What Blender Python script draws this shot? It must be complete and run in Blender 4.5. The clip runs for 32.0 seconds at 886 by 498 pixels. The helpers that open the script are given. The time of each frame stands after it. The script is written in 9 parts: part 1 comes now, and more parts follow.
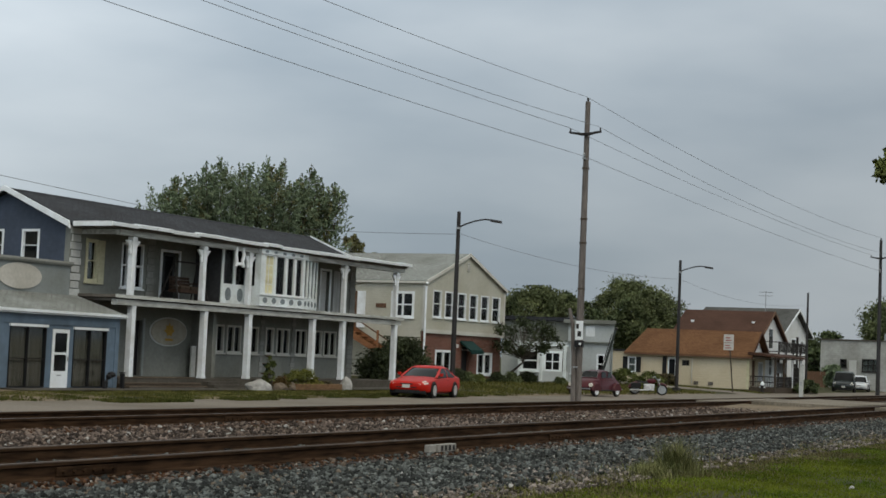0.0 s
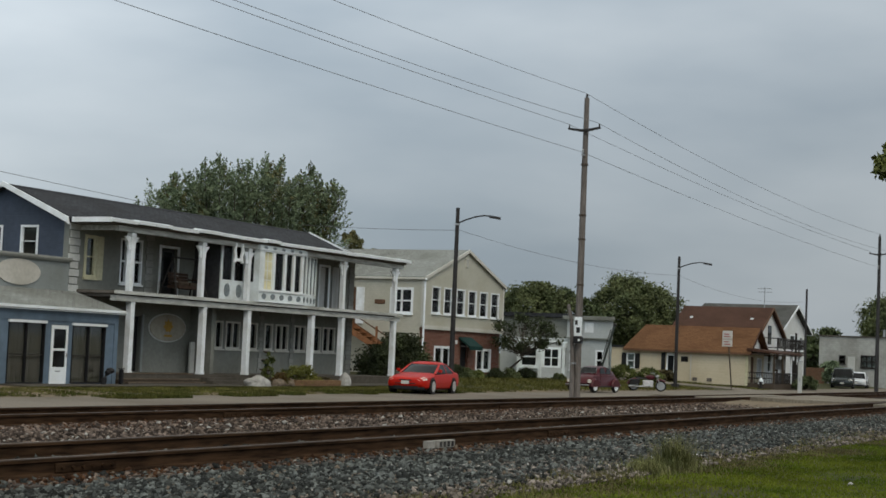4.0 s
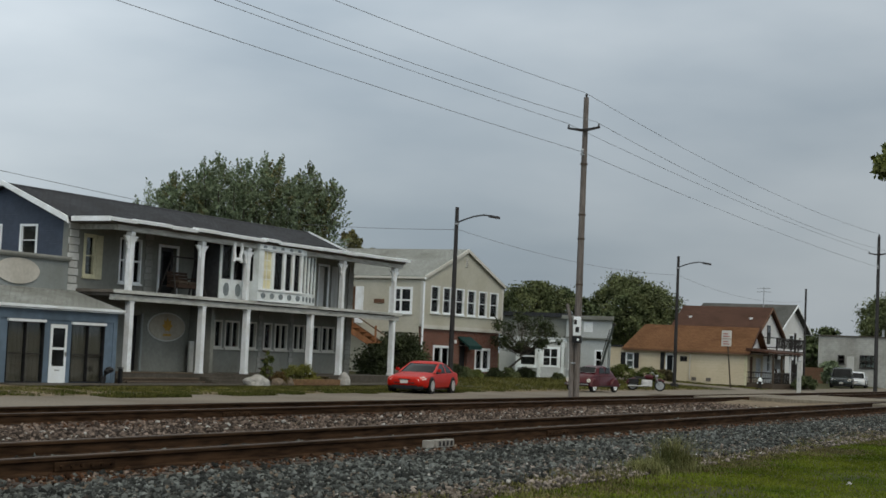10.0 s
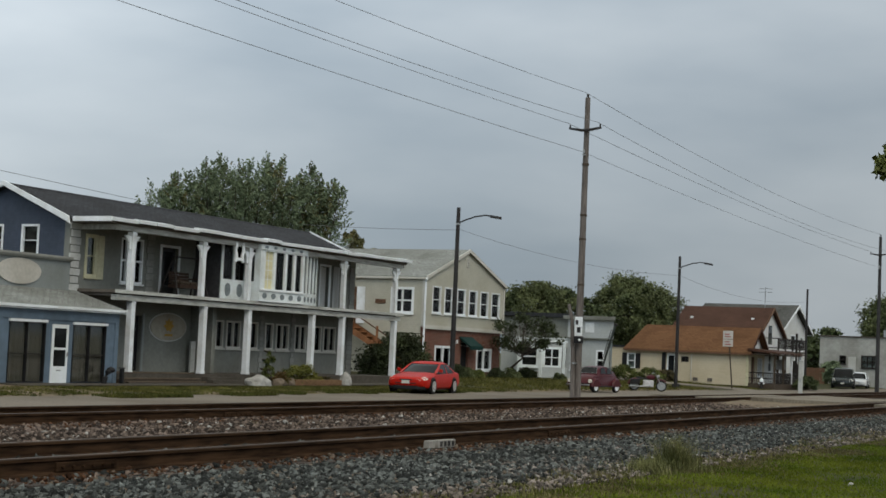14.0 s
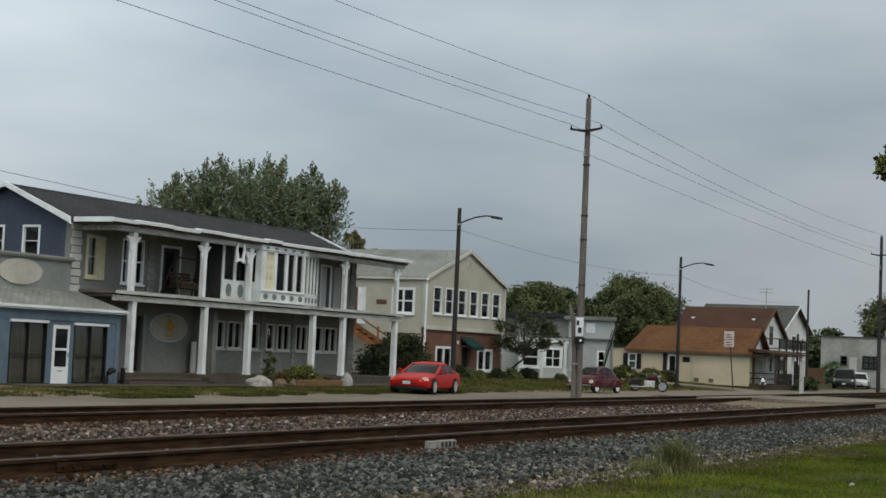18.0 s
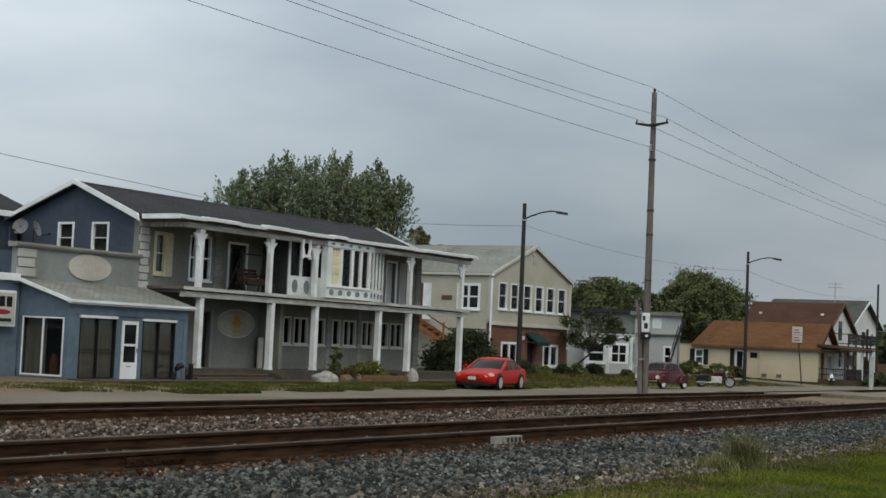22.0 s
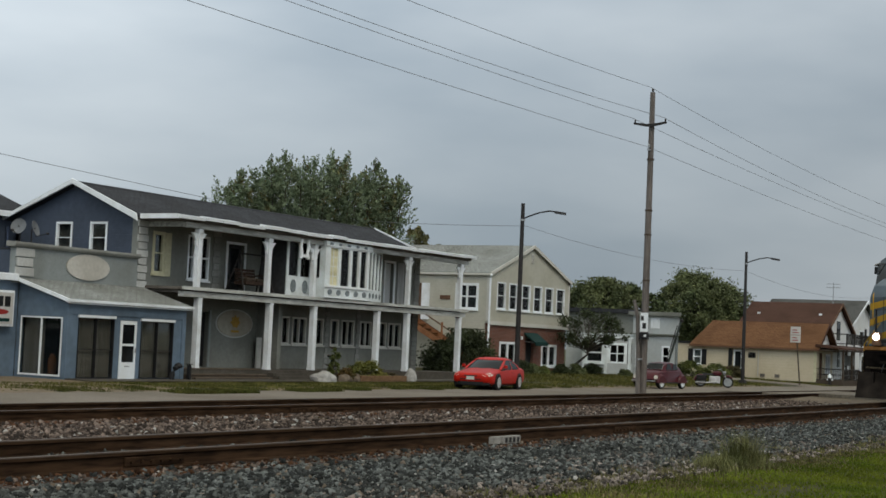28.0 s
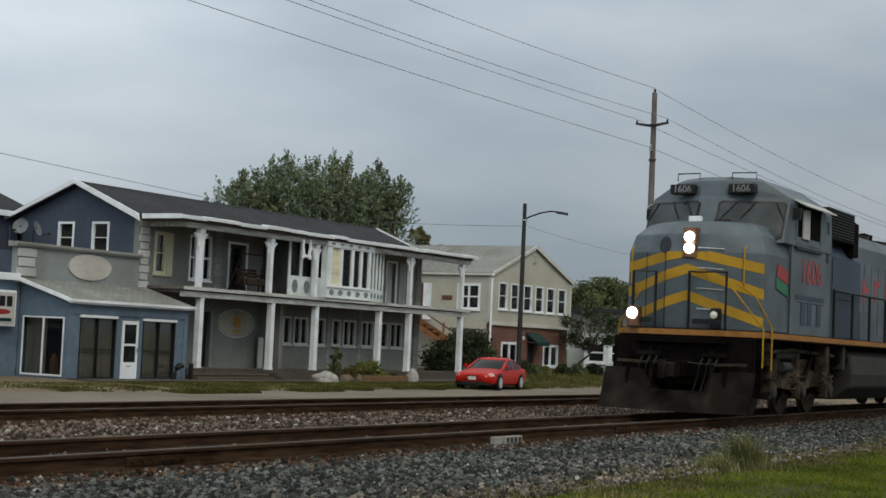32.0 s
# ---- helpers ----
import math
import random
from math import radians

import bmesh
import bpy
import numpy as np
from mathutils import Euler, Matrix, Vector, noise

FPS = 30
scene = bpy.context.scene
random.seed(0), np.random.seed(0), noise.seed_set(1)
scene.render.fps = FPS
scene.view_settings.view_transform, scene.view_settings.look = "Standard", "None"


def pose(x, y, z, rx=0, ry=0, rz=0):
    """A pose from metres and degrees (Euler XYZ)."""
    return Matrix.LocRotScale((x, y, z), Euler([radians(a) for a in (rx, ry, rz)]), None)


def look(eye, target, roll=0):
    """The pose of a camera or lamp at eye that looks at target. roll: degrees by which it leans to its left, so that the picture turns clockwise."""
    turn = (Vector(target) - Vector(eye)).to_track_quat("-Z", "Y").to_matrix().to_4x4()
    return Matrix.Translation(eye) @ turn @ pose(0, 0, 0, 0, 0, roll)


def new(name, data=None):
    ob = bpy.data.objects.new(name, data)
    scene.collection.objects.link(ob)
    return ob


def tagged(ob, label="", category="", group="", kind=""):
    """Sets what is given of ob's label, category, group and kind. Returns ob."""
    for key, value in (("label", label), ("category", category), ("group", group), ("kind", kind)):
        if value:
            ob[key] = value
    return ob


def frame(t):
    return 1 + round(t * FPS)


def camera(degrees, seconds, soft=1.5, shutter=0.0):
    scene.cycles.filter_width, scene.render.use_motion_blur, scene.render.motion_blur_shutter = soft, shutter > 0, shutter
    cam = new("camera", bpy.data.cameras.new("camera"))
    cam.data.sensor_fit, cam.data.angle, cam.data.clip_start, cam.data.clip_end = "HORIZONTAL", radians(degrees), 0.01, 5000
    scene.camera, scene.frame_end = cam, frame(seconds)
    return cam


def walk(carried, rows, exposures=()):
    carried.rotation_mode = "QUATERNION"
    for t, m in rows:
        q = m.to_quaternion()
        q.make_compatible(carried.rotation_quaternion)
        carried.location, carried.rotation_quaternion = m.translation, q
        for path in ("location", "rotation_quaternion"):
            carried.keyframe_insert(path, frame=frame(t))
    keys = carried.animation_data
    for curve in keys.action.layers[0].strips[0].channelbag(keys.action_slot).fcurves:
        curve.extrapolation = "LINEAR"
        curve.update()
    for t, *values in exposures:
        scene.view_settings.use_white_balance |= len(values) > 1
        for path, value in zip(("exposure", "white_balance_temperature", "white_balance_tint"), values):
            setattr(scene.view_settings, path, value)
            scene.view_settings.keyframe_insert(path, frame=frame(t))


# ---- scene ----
EYE = (0.0, 0.0, 1.8)
cam = camera(32.3, 32.0, soft=1.6)
PATH = [
    (0.0, look(EYE, (44.108, 23.297, 5.225), 2.451)),
    (0.5, look(EYE, (44.110, 23.299, 5.195), 2.442)),
    (1.0, look(EYE, (44.110, 23.298, 5.195), 2.432)),
    (1.5, look(EYE, (44.122, 23.286, 5.113), 2.431)),
    (2.0, look(EYE, (44.124, 23.279, 5.143), 2.422)),
    (2.5, look(EYE, (44.123, 23.285, 5.116), 2.439)),
    (3.0, look(EYE, (44.133, 23.269, 5.095), 2.445)),
    (3.5, look(EYE, (44.134, 23.265, 5.107), 2.462)),
    (5.5, look(EYE, (44.138, 23.266, 5.051), 2.518)),
    (6.0, look(EYE, (44.137, 23.267, 5.051), 2.521)),
    (6.5, look(EYE, (44.138, 23.266, 5.051), 2.523)),
    (7.0, look(EYE, (44.139, 23.263, 5.050), 2.523)),
    (7.5, look(EYE, (44.139, 23.263, 5.050), 2.523)),
    (8.0, look(EYE, (44.149, 23.243, 5.052), 2.521)),
    (8.5, look(EYE, (44.150, 23.243, 5.052), 2.518)),
    (9.0, look(EYE, (44.137, 23.267, 5.050), 2.518)),
    (9.5, look(EYE, (44.124, 23.292, 5.051), 2.525)),
    (10.0, look(EYE, (44.148, 23.242, 5.084), 2.533)),
    (10.5, look(EYE, (44.146, 23.244, 5.088), 2.534)),
    (11.0, look(EYE, (44.146, 23.244, 5.090), 2.553)),
    (11.5, look(EYE, (44.142, 23.250, 5.108), 2.551)),
    (12.0, look(EYE, (44.125, 23.283, 5.100), 2.543)),
    (12.5, look(EYE, (44.137, 23.262, 5.090), 2.538)),
    (13.0, look(EYE, (44.138, 23.265, 5.051), 2.549)),
    (13.5, look(EYE, (44.134, 23.269, 5.078), 2.542)),
    (14.0, look(EYE, (44.125, 23.284, 5.090), 2.549)),
    (14.5, look(EYE, (44.120, 23.297, 5.065), 2.560)),
    (16.5, look(EYE, (44.119, 23.296, 5.083), 2.556)),
    (17.0, look(EYE, (44.119, 23.299, 5.071), 2.550)),
    (17.5, look(EYE, (44.111, 23.314, 5.077), 2.545)),
    (18.0, look(EYE, (44.109, 23.313, 5.105), 2.544)),
    (18.5, look(EYE, (44.107, 23.317, 5.105), 2.527)),
    (19.0, look(EYE, (44.060, 23.405, 5.100), 2.510)),
    (19.5, look(EYE, (44.002, 23.523, 5.036), 2.503)),
    (20.0, look(EYE, (43.554, 24.358, 4.921), 2.490)),
    (20.5, look(EYE, (43.241, 24.913, 4.894), 2.493)),
    (21.0, look(EYE, (43.038, 25.265, 4.872), 2.499)),
    (21.5, look(EYE, (43.077, 25.196, 4.887), 2.506)),
    (22.0, look(EYE, (43.092, 25.173, 4.870), 2.513)),
    (22.5, look(EYE, (43.096, 25.165, 4.868), 2.537)),
    (23.0, look(EYE, (43.094, 25.169, 4.867), 2.547)),
    (23.5, look(EYE, (43.081, 25.195, 4.846), 2.551)),
    (24.0, look(EYE, (43.104, 25.154, 4.848), 2.552)),
    (24.5, look(EYE, (43.103, 25.151, 4.888), 2.550)),
    (25.0, look(EYE, (43.101, 25.161, 4.836), 2.542)),
    (25.5, look(EYE, (43.126, 25.119, 4.838), 2.532)),
    (27.5, look(EYE, (43.128, 25.108, 4.897), 2.515)),
    (28.0, look(EYE, (43.119, 25.127, 4.870), 2.524)),
    (28.5, look(EYE, (43.121, 25.119, 4.899), 2.524)),
    (29.0, look(EYE, (43.110, 25.141, 4.875), 2.527)),
    (29.5, look(EYE, (43.114, 25.139, 4.839), 2.535)),
    (30.0, look(EYE, (43.119, 25.125, 4.875), 2.548)),
    (30.5, look(EYE, (43.116, 25.127, 4.903), 2.542)),
    (31.0, look(EYE, (43.095, 25.163, 4.905), 2.554)),
    (31.5, look(EYE, (43.098, 25.162, 4.868), 2.559)),
    (32.0, look(EYE, (43.089, 25.178, 4.872), 2.561)),
]
walk(cam, PATH)

# == light ==
SUN_EL, SUN_AZ = radians(48), radians(218)
world = bpy.data.worlds.new("overcast_sky")
scene.world = world
world.use_nodes = True


def build_sky(tree):
    """Overcast: a Nishita sky washed out by an even grey cloud layer with soft lumps."""
    n, l = tree.nodes, tree.links
    n.clear()
    out = n.new("ShaderNodeOutputWorld")
    back = n.new("ShaderNodeBackground")
    sky = n.new("ShaderNodeTexSky")
    sky.sky_type, sky.sun_disc = "NISHITA", False
    sky.sun_elevation, sky.sun_rotation = SUN_EL, SUN_AZ
    sky.air_density, sky.dust_density = 1.0, 3.0
    dim = n.new("ShaderNodeVectorMath")
    dim.operation = "SCALE"
    dim.inputs["Scale"].default_value = 0.10
    l.new(sky.outputs[0], dim.inputs[0])
    tc = n.new("ShaderNodeTexCoord")
    mp = n.new("ShaderNodeMapping")
    mp.inputs["Scale"].default_value = (1.0, 1.0, 3.2)
    l.new(tc.outputs["Generated"], mp.inputs[0])
    # the cloud layer is brighter overhead and towards the sun's side, as under any overcast
    cloud = n.new("ShaderNodeTexNoise")
    cloud.inputs["Scale"].default_value, cloud.inputs["Detail"].default_value = 3.2, 5.0
    cloud.inputs["Roughness"].default_value = 0.45
    l.new(mp.outputs[0], cloud.inputs[0])
    ramp = n.new("ShaderNodeValToRGB")
    ramp.color_ramp.elements[0].position, ramp.color_ramp.elements[0].color = 0.30, (0.345, 0.412, 0.47, 1)
    ramp.color_ramp.elements[1].position, ramp.color_ramp.elements[1].color = 0.72, (0.6, 0.658, 0.697, 1)
    l.new(cloud.outputs[0], ramp.inputs[0])
    mix = n.new("ShaderNodeMix")
    mix.data_type = "RGBA"
    mix.inputs["Factor"].default_value = 0.9
    l.new(dim.outputs[0], mix.inputs["A"])
    l.new(ramp.outputs[0], mix.inputs["B"])
    sep = n.new("ShaderNodeSeparateXYZ")
    l.new(tc.outputs["Generated"], sep.inputs[0])
    high = n.new("ShaderNodeMapRange")
    high.interpolation_type = "SMOOTHSTEP"
    high.inputs["From Min"].default_value, high.inputs["From Max"].default_value = 0.0, 0.45
    high.inputs["To Min"].default_value, high.inputs["To Max"].default_value = 0.885, 1.52
    l.new(sep.outputs["Z"], high.inputs[0])
    dot = n.new("ShaderNodeVectorMath")
    dot.operation = "DOT_PRODUCT"
    dot.inputs[1].default_value = (-0.87, 0.5, 0.0)
    l.new(tc.outputs["Generated"], dot.inputs[0])
    side = n.new("ShaderNodeMapRange")
    side.inputs["From Min"].default_value, side.inputs["From Max"].default_value = -0.75, 0.1
    side.inputs["To Min"].default_value, side.inputs["To Max"].default_value = 0.79, 1.32
    l.new(dot.outputs["Value"], side.inputs[0])
    gain = n.new("ShaderNodeMath")
    gain.operation = "MULTIPLY"
    l.new(high.outputs[0], gain.inputs[0])
    l.new(side.outputs[0], gain.inputs[1])
    shade = n.new("ShaderNodeVectorMath")
    shade.operation = "SCALE"
    l.new(mix.outputs["Result"], shade.inputs[0])
    l.new(gain.outputs[0], shade.inputs["Scale"])
    # thinner cloud overhead lets warmer light through
    thin = n.new("ShaderNodeMapRange")
    thin.inputs["From Min"].default_value, thin.inputs["From Max"].default_value = 0.42, 0.95
    l.new(sep.outputs["Z"], thin.inputs[0])
    warm = n.new("ShaderNodeMix")
    warm.data_type, warm.blend_type = "RGBA", "MULTIPLY"
    warm.inputs["B"].default_value = (1.1, 0.98, 0.8, 1)
    l.new(thin.outputs[0], warm.inputs["Factor"])
    l.new(shade.outputs[0], warm.inputs["A"])
    l.new(warm.outputs["Result"], back.inputs[0])
    back.inputs[1].default_value = 1.0
    l.new(back.outputs[0], out.inputs[0])


build_sky(world.node_tree)
sun_data = bpy.data.lights.new("sun", "SUN")
sun_data.energy, sun_data.angle, sun_data.color = 0.95, radians(30), (1.0, 0.91, 0.76)
sun = new("sun", sun_data)
sun.matrix_world = look((0, 0, 60), (60 * math.cos(SUN_EL) * 0.62, 60 * math.cos(SUN_EL) * 0.78, 60 - 60 * math.sin(SUN_EL)))
scene.view_settings.exposure = 0.0

# == materials ==


def mat(name, color, rough=0.7, vary=0.18, scale=6.0, bump=0.15, metal=0.0, grime=0.25, grime_scale=0.6, rand=0.0, spec=0.22, skew=0.0, stretch=(1, 1, 1), alt=None):
    """A worn surface: fine grain, wide stains and relief on one base colour, in metres."""
    m = bpy.data.materials.new(name)
    m.use_nodes = True
    n, l = m.node_tree.nodes, m.node_tree.links
    p = n["Principled BSDF"]
    p.inputs["Roughness"].default_value, p.inputs["Metallic"].default_value = rough, metal
    p.inputs["Specular IOR Level"].default_value = spec
    tc = n.new("ShaderNodeTexCoord")
    mp = n.new("ShaderNodeMapping")
    mp.inputs["Scale"].default_value = stretch
    l.new(tc.outputs["Object"], mp.inputs[0])
    fine = n.new("ShaderNodeTexNoise")
    fine.inputs["Scale"].default_value, fine.inputs["Detail"].default_value = scale, 6.0
    l.new(mp.outputs[0], fine.inputs[0])
    wide = n.new("ShaderNodeTexNoise")
    wide.inputs["Scale"].default_value, wide.inputs["Detail"].default_value = grime_scale, 4.0
    l.new(mp.outputs[0], wide.inputs[0])
    c = Vector(color)
    ramp = n.new("ShaderNodeValToRGB")
    e = ramp.color_ramp.elements
    e[0].position, e[1].position = 0.3, 0.7
    e[0].color = (*(c * (1 - vary)), 1)
    e[1].color = (*((Vector(alt) if alt else c * (1 + vary))), 1)
    l.new(fine.outputs[0], ramp.inputs[0])
    ramp2 = n.new("ShaderNodeValToRGB")
    e = ramp2.color_ramp.elements
    e[0].position, e[1].position = 0.32, 0.6
    g = 1 - grime
    e[0].color, e[1].color = (g, g * 0.98, g * 0.94, 1), (1, 1, 1, 1)
    l.new(wide.outputs[0], ramp2.inputs[0])
    mul = n.new("ShaderNodeMix")
    mul.data_type, mul.blend_type = "RGBA", "MULTIPLY"
    mul.inputs["Factor"].default_value = 1.0
    l.new(ramp.outputs[0], mul.inputs["A"])
    l.new(ramp2.outputs[0], mul.inputs["B"])
    last = mul.outputs["Result"]
    if rand:
        info = n.new("ShaderNodeObjectInfo" if rand > 0 else "ShaderNodeNewGeometry")
        hsv = n.new("ShaderNodeHueSaturation")
        mr = n.new("ShaderNodeMapRange")
        mr.inputs["To Min"].default_value, mr.inputs["To Max"].default_value = 1 - abs(rand), 1 + abs(rand)
        pick = info.outputs["Random" if rand > 0 else "Random Per Island"]
        if skew:
            pw = n.new("ShaderNodeMath")
            pw.operation = "POWER"
            pw.inputs[1].default_value = skew
            l.new(pick, pw.inputs[0])
            pick = pw.outputs[0]
            mr.inputs["To Min"].default_value, mr.inputs["To Max"].default_value = 0.32, 2.7
        l.new(pick, mr.inputs[0])
        l.new(mr.outputs[0], hsv.inputs["Value"])
        l.new(last, hsv.inputs["Color"])
        last = hsv.outputs[0]
    l.new(last, p.inputs["Base Color"])
    if bump:
        b = n.new("ShaderNodeBump")
        b.inputs["Strength"].default_value, b.inputs["Distance"].default_value = bump, 0.02
        l.new(fine.outputs[0], b.inputs["Height"])
        l.new(b.outputs[0], p.inputs["Normal"])
    return m


def lined(m, axis="Z", pitch=0.11, depth=0.012, dark=0.72, edge=0.12):
    """Adds the shadow joints of boards laid at a pitch along an axis: a narrow groove in relief and a darker joint."""
    n, l = m.node_tree.nodes, m.node_tree.links
    p = n["Principled BSDF"]
    tc = n.new("ShaderNodeTexCoord")
    sep = n.new("ShaderNodeSeparateXYZ")
    l.new(tc.outputs["Object"], sep.inputs[0])
    div = n.new("ShaderNodeMath")
    div.operation = "DIVIDE"
    div.inputs[1].default_value = pitch
    l.new(sep.outputs[axis], div.inputs[0])
    fr = n.new("ShaderNodeMath")
    fr.operation = "FRACT"
    l.new(div.outputs[0], fr.inputs[0])
    ramp = n.new("ShaderNodeValToRGB")
    e = ramp.color_ramp.elements
    e[0].position, e[0].color = 0.0, (dark, dark, dark, 1)
    e[1].position, e[1].color = edge, (1, 1, 1, 1)
    l.new(fr.outputs[0], ramp.inputs[0])
    mul = n.new("ShaderNodeMix")
    mul.data_type, mul.blend_type = "RGBA", "MULTIPLY"
    mul.inputs["Factor"].default_value = 1.0
    old = p.inputs["Base Color"].links[0].from_socket
    l.new(old, mul.inputs["A"])
    l.new(ramp.outputs[0], mul.inputs["B"])
    l.new(mul.outputs["Result"], p.inputs["Base Color"])
    b = n.new("ShaderNodeBump")
    b.inputs["Strength"].default_value, b.inputs["Distance"].default_value = 0.6, depth
    l.new(fr.outputs[0], b.inputs["Height"])
    if p.inputs["Normal"].links:
        l.new(p.inputs["Normal"].links[0].from_socket, b.inputs["Normal"])
    l.new(b.outputs[0], p.inputs["Normal"])
    return m


def bricked(m, mortar=(0.22, 0.17, 0.14), w=0.22, h=0.075, c1=(0.135, 0.042, 0.027), c2=(0.175, 0.058, 0.037), plane="XZ", size=0.012):
    """Courses of small bricks or shingles too far off to be built one by one."""
    n, l = m.node_tree.nodes, m.node_tree.links
    p = n["Principled BSDF"]
    tc = n.new("ShaderNodeTexCoord")
    sep = n.new("ShaderNodeSeparateXYZ")
    l.new(tc.outputs["Object"], sep.inputs[0])
    add = n.new("ShaderNodeMath")
    l.new(sep.outputs["X"], add.inputs[0])
    l.new(sep.outputs["Y"], add.inputs[1])
    com = n.new("ShaderNodeCombineXYZ")
    if plane == "XZ":
        l.new(add.outputs[0], com.inputs[0])
        l.new(sep.outputs["Z"], com.inputs[1])
    else:
        l.new(sep.outputs[plane[0]], com.inputs[0])
        l.new(sep.outputs[plane[1]], com.inputs[1])
    br = n.new("ShaderNodeTexBrick")
    br.inputs["Scale"].default_value = 1.0
    br.inputs["Brick Width"].default_value, br.inputs["Row Height"].default_value = w, h
    br.inputs["Mortar Size"].default_value = size
    br.inputs["Color1"].default_value, br.inputs["Color2"].default_value = (*c1, 1), (*c2, 1)
    br.inputs["Mortar"].default_value = (*mortar, 1)
    l.new(com.outputs[0], br.inputs[0])
    mul = n.new("ShaderNodeMix")
    mul.data_type, mul.blend_type = "RGBA", "MULTIPLY"
    mul.inputs["Factor"].default_value = 1.0
    old = p.inputs["Base Color"].links[0].from_socket
    l.new(old, mul.inputs["A"])
    l.new(br.outputs["Color"], mul.inputs["B"])
    l.new(mul.outputs["Result"], p.inputs["Base Color"])
    return m


def plain(name, color, rough=0.5, metal=0.0, emit=0.0, spec=0.5):
    m = bpy.data.materials.new(name)
    m.use_nodes = True
    p = m.node_tree.nodes["Principled BSDF"]
    p.inputs["Base Color"].default_value, p.inputs["Roughness"].default_value = (*color, 1), rough
    p.inputs["Metallic"].default_value, p.inputs["Specular IOR Level"].default_value = metal, spec
    if emit:
        p.inputs["Emission Color"].default_value, p.inputs["Emission Strength"].default_value = (*color, 1), emit
    return m


def glassy(name, color=(0.012, 0.014, 0.016), rough=0.06):
    """Window glass before a dark room: a dark body under a clear gloss."""
    m = mat(name, color, rough, vary=0.5, scale=0.9, bump=0.0, grime=0.3, spec=0.25)
    return m


M = {}
M["white"] = mat("white_paint", (0.78, 0.82, 0.845), 0.5, 0.06, 9, 0.08, grime=0.18, grime_scale=1.4)
M["white_bright"] = mat("white_vinyl", (0.78, 0.82, 0.84), 0.4, 0.04, 9, 0.05, grime=0.1)
M["blue_white"] = mat("pale_blue_paint", (0.76, 0.82, 0.83), 0.5, 0.06, 9, 0.08, grime=0.2, grime_scale=1.4)
M["blue_siding"] = lined(mat("slate_blue_siding", (0.066, 0.083, 0.116), 0.6, 0.10, 5, 0.1, grime=0.2), "Z", 0.12, 0.01, 0.8)
M["blue_panel"] = lined(mat("blue_vertical_panelling", (0.126, 0.174, 0.228), 0.6, 0.12, 4, 0.1, grime=0.22), "X", 0.2, 0.008, 0.86, 0.06)
M["blue_panel_side"] = lined(mat("blue_side_panelling", (0.126, 0.174, 0.228), 0.6, 0.12, 4, 0.1, grime=0.22), "Y", 0.2, 0.008, 0.86, 0.06)
M["blue_dark"] = mat("dark_blue_paint", (0.05, 0.07, 0.12), 0.6, 0.15, 6)
M["grey_stucco"] = mat("grey_stucco", (0.25, 0.275, 0.272), 0.85, 0.10, 22, 0.3, grime=0.2)
M["grey_wall"] = mat("grey_painted_wall", (0.2, 0.208, 0.188), 0.75, 0.1, 8, 0.15, grime=0.25)
M["quoin"] = mat("pale_quoin_block", (0.47, 0.48, 0.465), 0.8, 0.12, 14, 0.25, grime=0.2, rand=0.12)
M["shingle_dark"] = bricked(mat("charcoal_shingles", (0.9, 0.9, 0.9), 0.95, 0.3, 18, 0.3, grime=0.25), (0.018, 0.019, 0.022), 0.32, 0.14, (0.034, 0.036, 0.042), (0.05, 0.053, 0.06), "XY", 0.012)
M["shingle_grey"] = bricked(mat("weathered_grey_shingles", (0.9, 0.9, 0.9), 0.95, 0.25, 16, 0.3, grime=0.3), (0.13, 0.135, 0.125), 0.32, 0.14, (0.25, 0.265, 0.25), (0.3, 0.315, 0.3), "XY", 0.014)
M["shingle_weathered"] = bricked(mat("weathered_dark_shingles", (0.9, 0.9, 0.9), 0.95, 0.25, 16, 0.3, grime=0.3), (0.04, 0.04, 0.038), 0.32, 0.14, (0.085, 0.087, 0.083), (0.105, 0.107, 0.1), "XY", 0.014)
M["shingle_brown"] = bricked(mat("rust_brown_shingles", (0.95, 0.92, 0.9), 0.95, 0.25, 16, 0.3, grime=0.25), (0.06, 0.028, 0.013), 0.32, 0.14, (0.135, 0.068, 0.031), (0.165, 0.085, 0.041), "YX", 0.012)
M["shingle_red"] = bricked(mat("dark_red_shingles", (0.95, 0.92, 0.9), 0.95, 0.25, 16, 0.3, grime=0.25), (0.034, 0.018, 0.012), 0.32, 0.14, (0.066, 0.034, 0.023), (0.082, 0.042, 0.029), "YX", 0.012)
M["yellow_paint"] = mat("cream_yellow_paint", (0.56, 0.53, 0.36), 0.6, 0.1, 8)
M["cream"] = mat("cream_sign_paint", (0.52, 0.5, 0.45), 0.6, 0.08, 8)
M["glass"] = glassy("dark_window_glass")
M["car_glass"] = mat("tinted_car_glass", (0.01, 0.011, 0.012), 0.15, 0.3, 2, 0.0, spec=0.12)
M["glass_grey"] = glassy("curtained_window_glass", (0.07, 0.072, 0.072), 0.1)
# Quoin copy dimmed: porch shade is put into its grey; cornice uses it too.
M["quoin_dim"] = mat("dimmed_quoin_block", (0.27, 0.275, 0.255), 0.85, 0.14, 14, 0.25, grime=0.3, rand=0.15)
M["frieze"] = mat("weathered_white_beam", (0.5, 0.51, 0.48), 0.7, 0.16, 7, 0.2, stretch=(0.6, 4, 4), grime=0.45, grime_scale=1.6)
M["concrete"] = mat("weathered_concrete", (0.085, 0.076, 0.062), 0.9, 0.18, 7, 0.3, grime=0.3)
